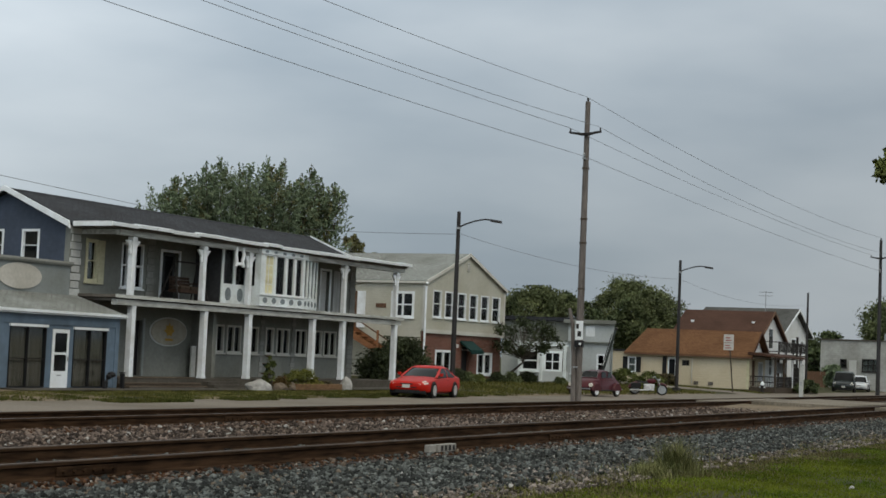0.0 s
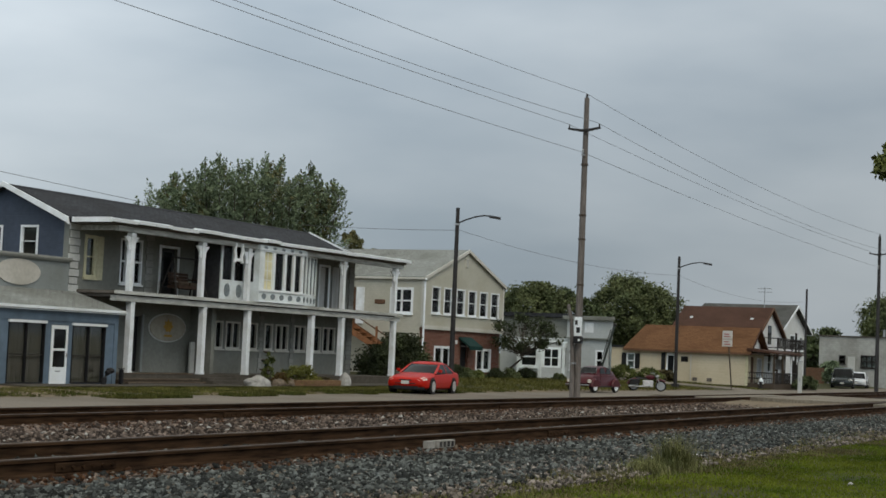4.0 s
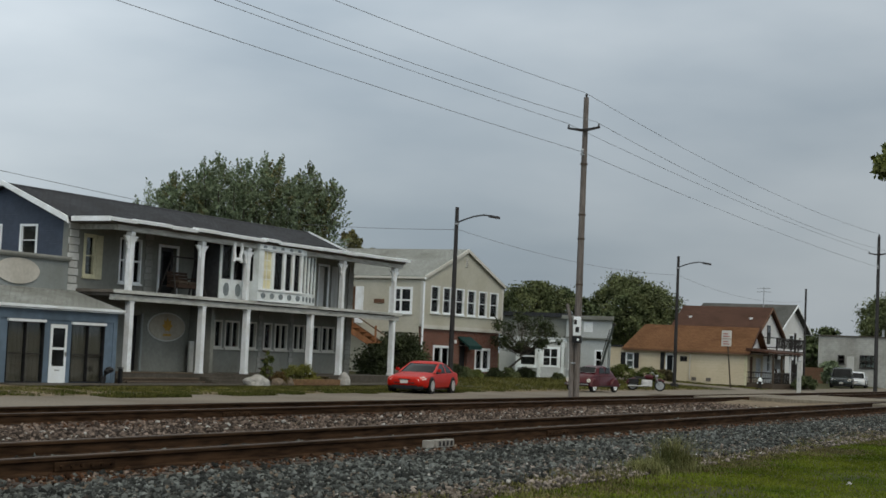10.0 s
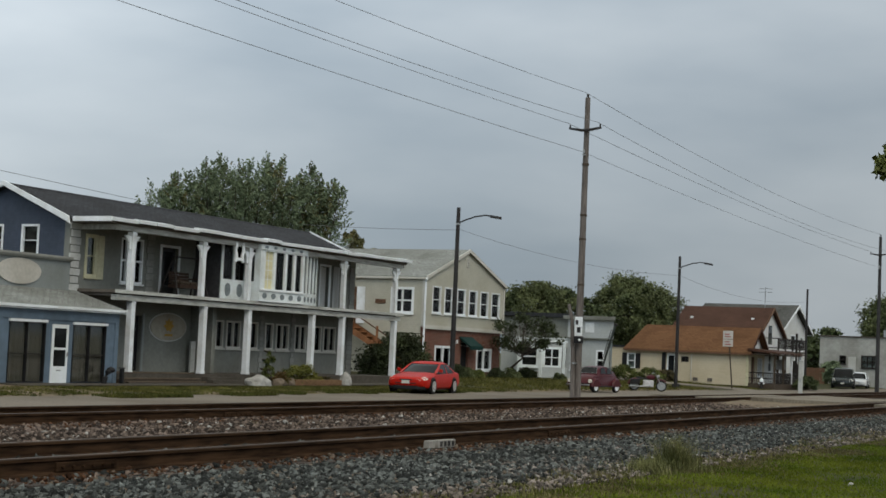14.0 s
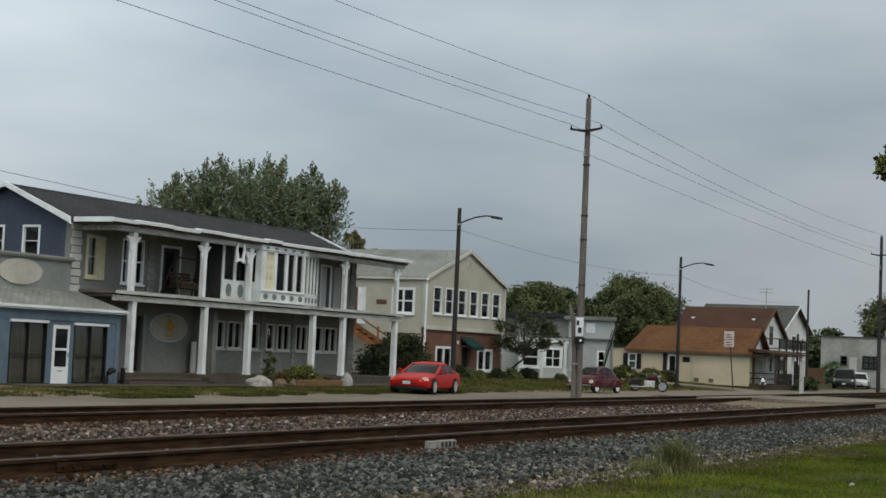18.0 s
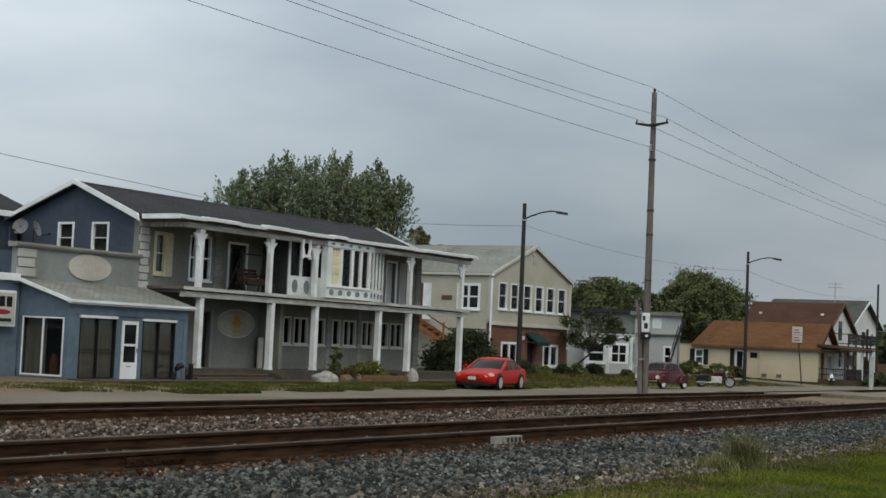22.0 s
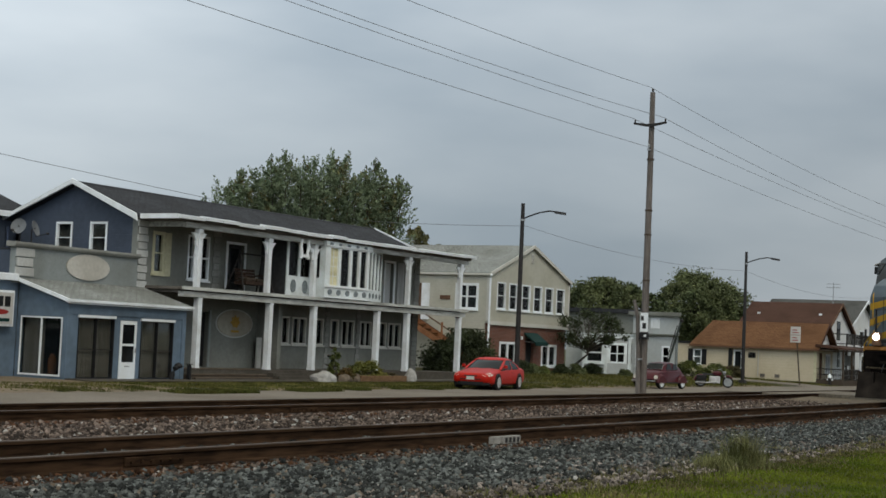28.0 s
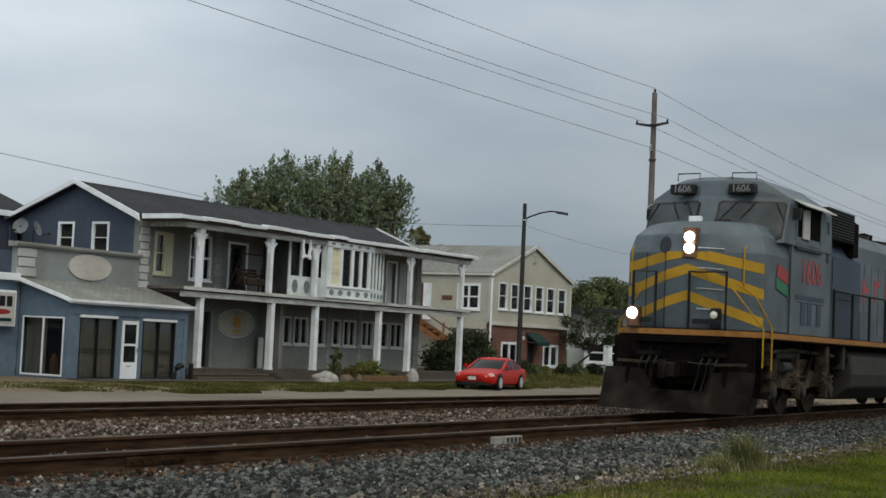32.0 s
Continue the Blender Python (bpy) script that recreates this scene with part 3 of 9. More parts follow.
def track(name, yc, ztop, label):
    t = thing(name, (0, yc, ztop - 0.184), label, "railway track")
    local(t)
    body = RAIL_SECTION + [(-y, z) for y, z in reversed(RAIL_SECTION)]
    for s in (-1, 1):
        rail = part("rail", Geo().prism([(y + s * 0.755, z) for y, z in body], "X", -60, 400), M["rail_steel"], t, "rust-brown steel rail")
        part("rail_head", Geo().prism([(y + s * 0.755, z) for y, z in HEAD_SECTION], "X", -60, 400), M["rail_head"], rail, "worn rail top")
    tie = mesh_of("tie", Geo().box(-0.115, 0.115, -1.3, 1.3, -0.16, -0.012), M["tie"], bevel=0.012)
    rnd = random.Random(int(yc * 10))
    for i in range(150):
        ob = new("tie", tie)
        ob.parent = t
        ob.matrix_basis = pose(4 + i * 0.52 + rnd.uniform(-0.04, 0.04), rnd.uniform(-0.06, 0.06), rnd.uniform(-0.012, 0.004), 0, 0, rnd.uniform(-1.5, 1.5))
    plate = mesh_of("tie_plate", Geo().box(-0.09, 0.09, -0.17, 0.17, -0.012, 0.004), M["rail_steel"])
    for i in range(150):
        ob = new("tie_plate", plate)
        ob.parent = t
        ob.matrix_basis = pose(4 + i * 0.52, -0.755, 0)
    bar = Geo()
    for x in (12.0, 23.9, 35.8, 47.7):
        b = Geo().box(x - 0.45, x + 0.45, -0.80, -0.775, 0.035, 0.125)
        j = part("joint_bar", b, M["rail_steel"], t, "bolted rail joint bar", bevel=0.006)
        for k in range(6):
            part("bolt", Geo().lathe([(0.018, 0), (0.018, -0.03)], (x - 0.37 + k * 0.148, -0.80, 0.08), "Y", 6), M["rail_steel"], j)
    return t


track("near_track", TRACK_A, RAIL_Z, "rust-brown railway track on blue-grey ballast")
track("far_track", TRACK_B, RAIL_Z - 0.07, "rusty siding track in dusty pinkish ballast")


def stones(name, n, seed, xr, yr, size, material, label, keep=None, near=1.6):
    """Loose broken stones strewn on the ground, denser close by."""
    r = np.random.RandomState(seed)
    x = xr[0] + (xr[1] - xr[0]) * r.rand(n) ** near
    y = yr[0] + (yr[1] - yr[0]) * r.rand(n)
    if keep is not None:
        k = keep(x, y, r)
        x, y = x[k], y[k]
    n = len(x)
    ys = np.array([p[0] for p in PROFILE])
    zs = np.array([p[1] for p in PROFILE])
    z = np.interp(y, ys, zs) + 0.012
    base = np.array([(-1, -1, -1), (1, -1, -1), (1, 1, -1), (-1, 1, -1), (-1, -1, 1), (1, -1, 1), (1, 1, 1), (-1, 1, 1)], float) * 0.5
    s = (size[0] + (size[1] - size[0]) * r.rand(n) ** 2)[:, None, None]
    v = base[None] * (0.55 + 0.6 * r.rand(n, 8, 1)) * (0.6 + 0.7 * r.rand(n, 1, 3)) * s
    q = r.randn(n, 4)
    q /= np.linalg.norm(q, axis=1)[:, None]
    w, a, b, c = q.T
    rot = np.stack([1 - 2 * (b * b + c * c), 2 * (a * b - w * c), 2 * (a * c + w * b), 2 * (a * b + w * c), 1 - 2 * (a * a + c * c), 2 * (b * c - w * a),
                    2 * (a * c - w * b), 2 * (b * c + w * a), 1 - 2 * (a * a + b * b)], 1).reshape(n, 3, 3)
    v = np.einsum("nij,nkj->nki", rot, v)
    v += np.stack([x, y, z + s[:, 0, 0] * (0.0 + 0.55 * r.rand(n) ** 1.5)], 1)[:, None]
    f = np.array([(0, 2, 1), (0, 3, 2), (4, 5, 6), (4, 6, 7), (0, 1, 5), (0, 5, 4), (2, 3, 7), (2, 7, 6), (0, 4, 7), (0, 7, 3), (1, 2, 6), (1, 6, 5)])
    return soup(name, v.reshape(-1, 3), (f[None] + 8 * np.arange(n)[:, None, None]).reshape(-1, 3), material, label)


def off_rails(yc):
    return lambda x, y, r: (np.abs(np.abs(y - yc) - 0.755) > 0.1) & ~((x > 55) & (x < 65.2))


stones("near_ballast", 100000, 3, (6, 62), (7.1, 10.2), (0.022, 0.062), M["ballast_blue"], "coarse blue-grey crushed stone ballast",
       lambda x, y, r: (np.abs(y - 10.275) > 0.1) & (r.rand(len(y)) < np.clip((y - 7.15) / 0.7, 0.05, 1) * np.where(y > 9.72, 0.22, 1.0)))
stones("near_track_ballast", 22000, 4, (8, 60), (10.3, 12.6), (0.03, 0.07), M["ballast_blue"], "blue-grey stones between the rails", off_rails(TRACK_A))
stones("middle_ballast", 80000, 5, (9, 75), (12.4, 16.8), (0.026, 0.064), M["ballast_pink"], "dusty pinkish crushed stone between the tracks", off_rails(TRACK_B))
stones("far_ballast", 16000, 6, (14, 95), (16.9, 20.0), (0.035, 0.09), M["ballast_pink"], "dusty stones about the far rails", off_rails(TRACK_B))
stones("pale_ballast", 30000, 7, (7, 50), (6.8, 8.9), (0.02, 0.055), M["ballast_pale"], "pale brownish stones at the foot of the ballast",
       lambda x, y, r: (np.sin(x * 0.7 + 1) * np.sin(x * 0.31 + y * 1.1) + 0.9 * (7.9 - y) + 0.5 * r.randn(len(x)) > 0.25))
stones("brown_stones", 8000, 9, (7, 60), (7.2, 12.6), (0.02, 0.055), M["stone_brown"], "rusty brown stones among the ballast", off_rails(TRACK_A))
stones("rail_foot_stones", 4200, 19, (7, 58), (9.75, 10.2), (0.02, 0.05), M["ballast_pink"], "pale dusty stones along the rail foot", None)
stones("rust_stones", 3600, 29, (9, 58), (9.8, 10.22), (0.02, 0.055), M["rust_stone"], "rust-stained stones along the near rail", None)
stones("far_rust_stones", 5000, 30, (14, 60), (15.9, 16.8), (0.025, 0.06), M["rust_stone"], "rust-stained stones along the far rail", None)
stones("pale_middle_stones", 1100, 31, (9, 70), (12.9, 16.2), (0.03, 0.075), M["rock"], "scattered near-white stones between the tracks", off_rails(TRACK_B))
stones("white_stones", 2600, 8, (7, 60), (7.0, 12.5), (0.02, 0.05), M["rock"], "scattered near-white stones in the ballast", off_rails(TRACK_A))


def blades(name, n, seed, place, height, width, material, label, lean=0.5):
    """Grass: thin bent blades, each two narrow triangles."""
    r = np.random.RandomState(seed)
    p = place(r, n)
    n = len(p)
    h = (height[0] + (height[1] - height[0]) * r.rand(n))[:, None]
    a = r.rand(n) * 2 * np.pi
    d = np.stack([np.cos(a), np.sin(a), np.zeros(n)], 1)
    s = np.stack([-d[:, 1], d[:, 0], np.zeros(n)], 1) * width * (0.6 + 0.8 * r.rand(n))[:, None]
    up = np.array([0, 0, 1.0])
    ln = (r.rand(n) * lean)[:, None]
    mid = p + up * h * 0.55 + d * h * ln * 0.3
    tip = p + up * h * (1 - 0.3 * ln) + d * h * ln
    v = np.stack([p - s, p + s, mid + s * 0.7, mid - s * 0.7, tip], 1)
    f = np.array([(0, 1, 2), (0, 2, 3), (3, 2, 4)])
    return soup(name, v.reshape(-1, 3), (f[None] + 5 * np.arange(n)[:, None, None]).reshape(-1, 3), material, label)


def ground_np(x, y):
    return np.array([gz(a, b) for a, b in zip(x, y)])


def lawn_place(r, n):
    x = 7 + 55 * r.rand(n) ** 1.7
    y = 1.5 + 6.3 * r.rand(n)
    edge = 7.35 + 0.35 * np.sin(x * 0.9) + 0.25 * np.sin(x * 2.3 + 1) + 0.4 * r.rand(n)
    dry = np.sin(x * 0.8 + 1.2 * y) * np.sin(0.5 * x - 1.7 * y + 2) + 0.25 * (y - 6.2)
    k = (y < edge) & (y > x * 0.13 - 0.3) & (r.rand(n) > np.clip(dry, 0, 0.75))
    x, y = x[k], y[k]
    return np.stack([x, y, np.interp(y, [p[0] for p in PROFILE], [p[1] for p in PROFILE])], 1)


def clump_place(spots, spread):
    def go(r, n):
        k = r.randint(len(spots), size=n)
        c = np.array(spots, float)[k]
        x, y = c[:, 0] + r.randn(n) * spread * c[:, 2], c[:, 1] + r.randn(n) * spread * c[:, 2]
        return np.stack([x, y, np.interp(y, [p[0] for p in PROFILE], [p[1] for p in PROFILE])], 1)
    return go


M["clump"] = mat("yellow_green_weeds", (0.1, 0.12, 0.035), 0.8, 0.4, 4, 0.0, rand=-0.4, alt=(0.16, 0.15, 0.06))
M["verge"] = mat("dull_olive_grass", (0.085, 0.1, 0.024), 0.85, 0.45, 1.2, 0.0, grime=0.4, rand=-0.4, alt=(0.15, 0.14, 0.045), spec=0.06)
M["tuft"] = mat("dark_green_tufts", (0.05, 0.072, 0.016), 0.85, 0.4, 1.5, 0.0, rand=-0.4, alt=(0.1, 0.1, 0.03), spec=0.06)
M["dry_grass"] = mat("dry_patchy_grass", (0.1, 0.095, 0.035), 0.85, 0.4, 1.6, 0.0, rand=-0.45, alt=(0.17, 0.14, 0.065))
blades("lawn_grass", 360000, 11, lawn_place, (0.016, 0.04), 0.0075, M["grass"], "mown green lawn with dry patches")
rnd = random.Random(4)
blades("edge_weeds", 4200, 12, clump_place([(rnd.uniform(9, 45), rnd.uniform(6.7, 7.5), rnd.uniform(0.5, 1.3)) for _ in range(46)], 0.16), (0.04, 0.12), 0.005, M["weed"], "dry weeds at the edge of the gravel", 0.9)
blades("low_weeds", 1300, 18, clump_place([(19.6, 7.05, 1.5), (18.9, 7.0, 1.6), (18.2, 6.9, 1.8), (20.6, 6.9, 1.5), (30.0, 7.3, 2.0), (33.0, 7.4, 2.2)], 0.16), (0.04, 0.13), 0.005, M["clump"], "low yellow-green weeds along the lawn edge", 0.9)
blades("edge_dry_grass", 34000, 20, clump_place([(rnd.uniform(12, 44), rnd.uniform(6.2, 7.25), rnd.uniform(0.8, 2.2)) for _ in range(120)], 0.2), (0.02, 0.06), 0.006, M["dry_grass"], "dry tan grass along the gravel edge", 0.9)
M["feather"] = mat("feathery_weed_stems", (0.125, 0.15, 0.045), 0.8, 0.4, 4, 0.0, grime=0.1, rand=-0.4, alt=(0.17, 0.165, 0.065))
blades("weed_clump", 800, 13, clump_place([(20.35, 6.9, 1.0), (20.2, 6.95, 1.0), (20.28, 7.0, 1.0)], 0.12), (0.2, 0.62), 0.0032, M["feather"], "tall feathery weed clump by the ballast", 1.1)
blades("weed_skirt", 1500, 21, clump_place([(20.3, 6.95, 1.3), (20.15, 6.9, 1.4), (19.5, 7.0, 1.1), (19.1, 6.9, 0.9)], 0.15), (0.05, 0.27), 0.004, M["feather"], "low weeds round the tall clump", 1.3)
blades("trackside_weeds", 9000, 22, clump_place([(rnd.uniform(40, 56), rnd.uniform(19.6, 21.3), rnd.uniform(0.8, 2.2)) for _ in range(60)], 0.25), (0.04, 0.14), 0.01, M["dry_grass"], "dry yellow-green weeds along the far track", 0.9)
blades("track_weeds", 2600, 23, clump_place([(rnd.uniform(20, 60), rnd.uniform(13.2, 15.8), rnd.uniform(0.4, 1.2)) for _ in range(40)], 0.15), (0.03, 0.09), 0.006, M["dry_grass"], "sparse dry weeds between the tracks", 0.9)


def tuft_place(r, n):
    """Ragged tufts that creep from the verge onto the street's edge."""
    big = np.array([(35.1, 28.55), (35.5, 28.5), (35.8, 28.45), (36.6, 28.5), (37.4, 28.5), (37.8, 28.5), (41.4, 28.85), (42.1, 28.9), (43.1, 28.95), (45.3, 29.25), (50.5, 29.3), (58.0, 29.4)])
    c = np.concatenate([big, np.stack([30 + 36 * r.rand(50), 30.0 + 0.5 * r.rand(50)], 1)])
    k = np.where(r.rand(n) < 0.6, r.randint(len(big), size=n), r.randint(len(c), size=n))
    x, y = c[k, 0] + r.randn(n) * 0.17, c[k, 1] + np.abs(r.randn(n)) * 0.45
    return np.stack([x, y, np.where(y < 29.9, 0.01, ground_np(x, y))], 1)


def verge_place(x0, x1, y0, y1):
    def go(r, n):
        x = x0 + (x1 - x0) * r.rand(n)
        y = y0 + (y1 - y0) * r.rand(n)
        k = r.rand(n) < 0.3 + 0.7 * (np.sin(x * 1.3) * np.sin(x * 0.37 + y) + 0.5 * np.sin(x * 3.1 + 2 * y) > -0.3)
        k &= (x > 44) | (r.rand(n) < 0.7)
        x, y = x[k], y[k]
        return np.stack([x, y, ground_np(x, y)], 1)
    return go


blades("verge_tufts", 22000, 17, tuft_place, (0.04, 0.13), 0.014, M["tuft"], "grass tufts on the sandy verge")
blades("verge_grass", 60000, 14, verge_place(27, 66, 30.5, 34.4), (0.03, 0.08), 0.014, M["verge"], "patchy grass strip between street and porch building")
blades("yard_grass", 22000, 15, verge_place(66, 97, 30.6, 38.5), (0.06, 0.18), 0.016, M["verge"], "green front lawns along the street")
blades("far_yard_grass", 9000, 16, verge_place(104.8, 118, 29.8, 38.0), (0.06, 0.16), 0.02, M["verge"], "green lawn before the yellow house")

# == walls and windows ==


def front(y):
    """Maps along-wall, outward and up to a wall that faces the tracks (-y)."""
    return lambda u, d, z: (u, y - d, z)


def west(x):
    """The same for an end wall that faces -x."""
    return lambda u, d, z: (x - d, u, z)


def wbox(g, w, u0, u1, d0, d1, z0, z1):
    a, b = w(u0, d0, z0), w(u1, d1, z1)
    return g.box(a[0], b[0], a[1], b[1], a[2], b[2])


def holed(w, u0, u1, z0, z1, th, holes):
    """A wall slab with openings cut clean through it."""
    g = Geo()
    us = sorted({u0, u1, *[h[0] for h in holes], *[h[1] for h in holes]})
    zs = sorted({z0, z1, *[h[2] for h in holes], *[h[3] for h in holes]})
    us, zs = [u for u in us if u0 <= u <= u1], [z for z in zs if z0 <= z <= z1]

    def full(i, j):
        if not (0 <= i < len(us) - 1 and 0 <= j < len(zs) - 1):
            return False
        u, z = (us[i] + us[i + 1]) / 2, (zs[j] + zs[j + 1]) / 2
        return not any(h[0] < u < h[1] and h[2] < z < h[3] for h in holes)
    for i in range(len(us) - 1):
        for j in range(len(zs) - 1):
            if not full(i, j):
                continue
            a, b, p, q = us[i], us[i + 1], zs[j], zs[j + 1]
            g.add([w(a, 0, p), w(b, 0, p), w(b, 0, q), w(a, 0, q)], [(0, 1, 2, 3)])
            g.add([w(a, -th, p), w(b, -th, p), w(b, -th, q), w(a, -th, q)], [(3, 2, 1, 0)])
            for di, dj, c in ((-1, 0, ((a, p), (a, q))), (1, 0, ((b, p), (b, q))), (0, -1, ((a, p), (b, p))), (0, 1, ((a, q), (b, q)))):
                if not full(i + di, j + dj):
                    (m, n), (r, s) = c
                    g.add([w(m, 0, n), w(r, 0, s), w(r, -th, s), w(m, -th, n)], [(0, 1, 2, 3)])
    return g


def clear_glass():
    """Window glass: clear, faintly grey, with the gloss of a smooth pane."""
    m = bpy.data.materials.new("window_glass")
    m.use_nodes = True
    n, l = m.node_tree.nodes, m.node_tree.links
    n.clear()
    out, mix, fr = n.new("ShaderNodeOutputMaterial"), n.new("ShaderNodeMixShader"), n.new("ShaderNodeFresnel")
    tr, gl = n.new("ShaderNodeBsdfTransparent"), n.new("ShaderNodeBsdfGlossy")
    tr.inputs[0].default_value, gl.inputs["Roughness"].default_value = (0.62, 0.65, 0.66, 1), 0.04
    fr.inputs["IOR"].default_value = 1.3
    l.new(fr.outputs[0], mix.inputs[0])
    l.new(tr.outputs[0], mix.inputs[1])
    l.new(gl.outputs[0], mix.inputs[2])
    l.new(mix.outputs[0], out.inputs[0])
    return m


M["pane"] = clear_glass()
M["curtain"] = mat("pale_curtain", (0.66, 0.64, 0.5), 0.9, 0.12, 5, 0.1, stretch=(6, 6, 0.4))
M["curtain_pale"] = mat("pale_green_white_curtain", (0.62, 0.68, 0.63), 0.9, 0.1, 4, 0.1, stretch=(6, 6, 0.4))
M["curtain_mid"] = mat("grey_brown_net_curtain", (0.42, 0.38, 0.32), 0.9, 0.25, 4, 0.1, stretch=(6, 6, 0.4))
M["curtain_dark"] = mat("dull_drape", (0.19, 0.175, 0.15), 0.9, 0.3, 5, 0.1, stretch=(6, 6, 0.4))
# Far darker than real plaster: the rooms' dimness is put into the colour.
M["room"] = mat("darkened_room_plaster", (0.085, 0.083, 0.078), 0.95, 0.1, 3, 0.0)


def window(parent, w, u0, u1, z0, z1, cols=1, rows=1, frame_mat="white", fw=0.06, sill=True, name="window", drape=None, proud=0.03, bar=0.035, label="", inset=0.08):
    """A framed window in an opening: casing with bars, one pane a light, a sill and, where seen, a curtain."""
    us = [u0 + fw + (u1 - u0 - 2 * fw) * i / cols for i in range(cols + 1)]
    zs = [z0 + fw + (z1 - z0 - 2 * fw) * j / rows for j in range(rows + 1)]
    ue = [(us[i] + (bar if i else 0), us[i + 1] - (bar if i < cols - 1 else 0)) for i in range(cols)]
    ve = [(zs[j] + (bar if j else 0), zs[j + 1] - (bar if j < rows - 1 else 0)) for j in range(rows)]
    fwall = lambda u, d, z: w(u, d + proud, z)
    win = part(name, holed(fwall, u0 - fw * 0.4, u1 + fw * 0.4, z0 - fw * 0.4, z1 + fw * 0.4, proud + 0.1, [(*a, *b) for a in ue for b in ve]), M[frame_mat], parent, label)
    for i in range(cols):
        for j in range(rows):
            p = wbox(Geo(), w, us[i], us[i + 1], -inset, -inset + 0.008, zs[j], zs[j + 1])
            ob = part("pane", p, M["pane"], win)
            ob.visible_shadow = False
    if sill:
        part("sill", wbox(Geo(), w, u0 - 0.06, u1 + 0.06, 0.0, proud + 0.07, z0 - 0.09, z0 - 0.025), M[frame_mat], win)
    if drape:
        c = Geo()
        n = max(6, int((u1 - u0) * 10))
        for k in range(n):
            a, b = u0 + (u1 - u0) * k / n, u0 + (u1 - u0) * (k + 1) / n
            wbox(c, w, a, b, -0.15 - 0.012 * (k % 2), -0.14 - 0.012 * (k % 2), z0, z1)
        part("curtain", c, M[drape], win, "drawn curtain behind the glass")
    return win


def quoins(parent, w, u0, u1, z0, z1, n, d=0.05, material="quoin"):
    """Raised corner blocks, alternating in width, each one a piece."""
    h = (z1 - z0) / n
    for i in range(n):
        k = 0.06 if i % 2 else 0.0
        part("quoin_block", wbox(Geo(), w, u0 + k, u1 - k, 0.0, d, z0 + i * h + 0.02, z0 + (i + 1) * h - 0.02), M[material], parent, bevel=0.012)


def oval(g, w, u, z, ru, rz, d0, d1, n=28):
    a = [w(u + ru * math.cos(2 * math.pi * k / n), d0, z + rz * math.sin(2 * math.pi * k / n)) for k in range(n)]
    b = [w(u + ru * math.cos(2 * math.pi * k / n), d1, z + rz * math.sin(2 * math.pi * k / n)) for k in range(n)]
    return g.loft([a, b])


# == porch building ==
AX0, AX1, AY, RIDGE_Y = 43.2, 63.6, 38.3, 41.35


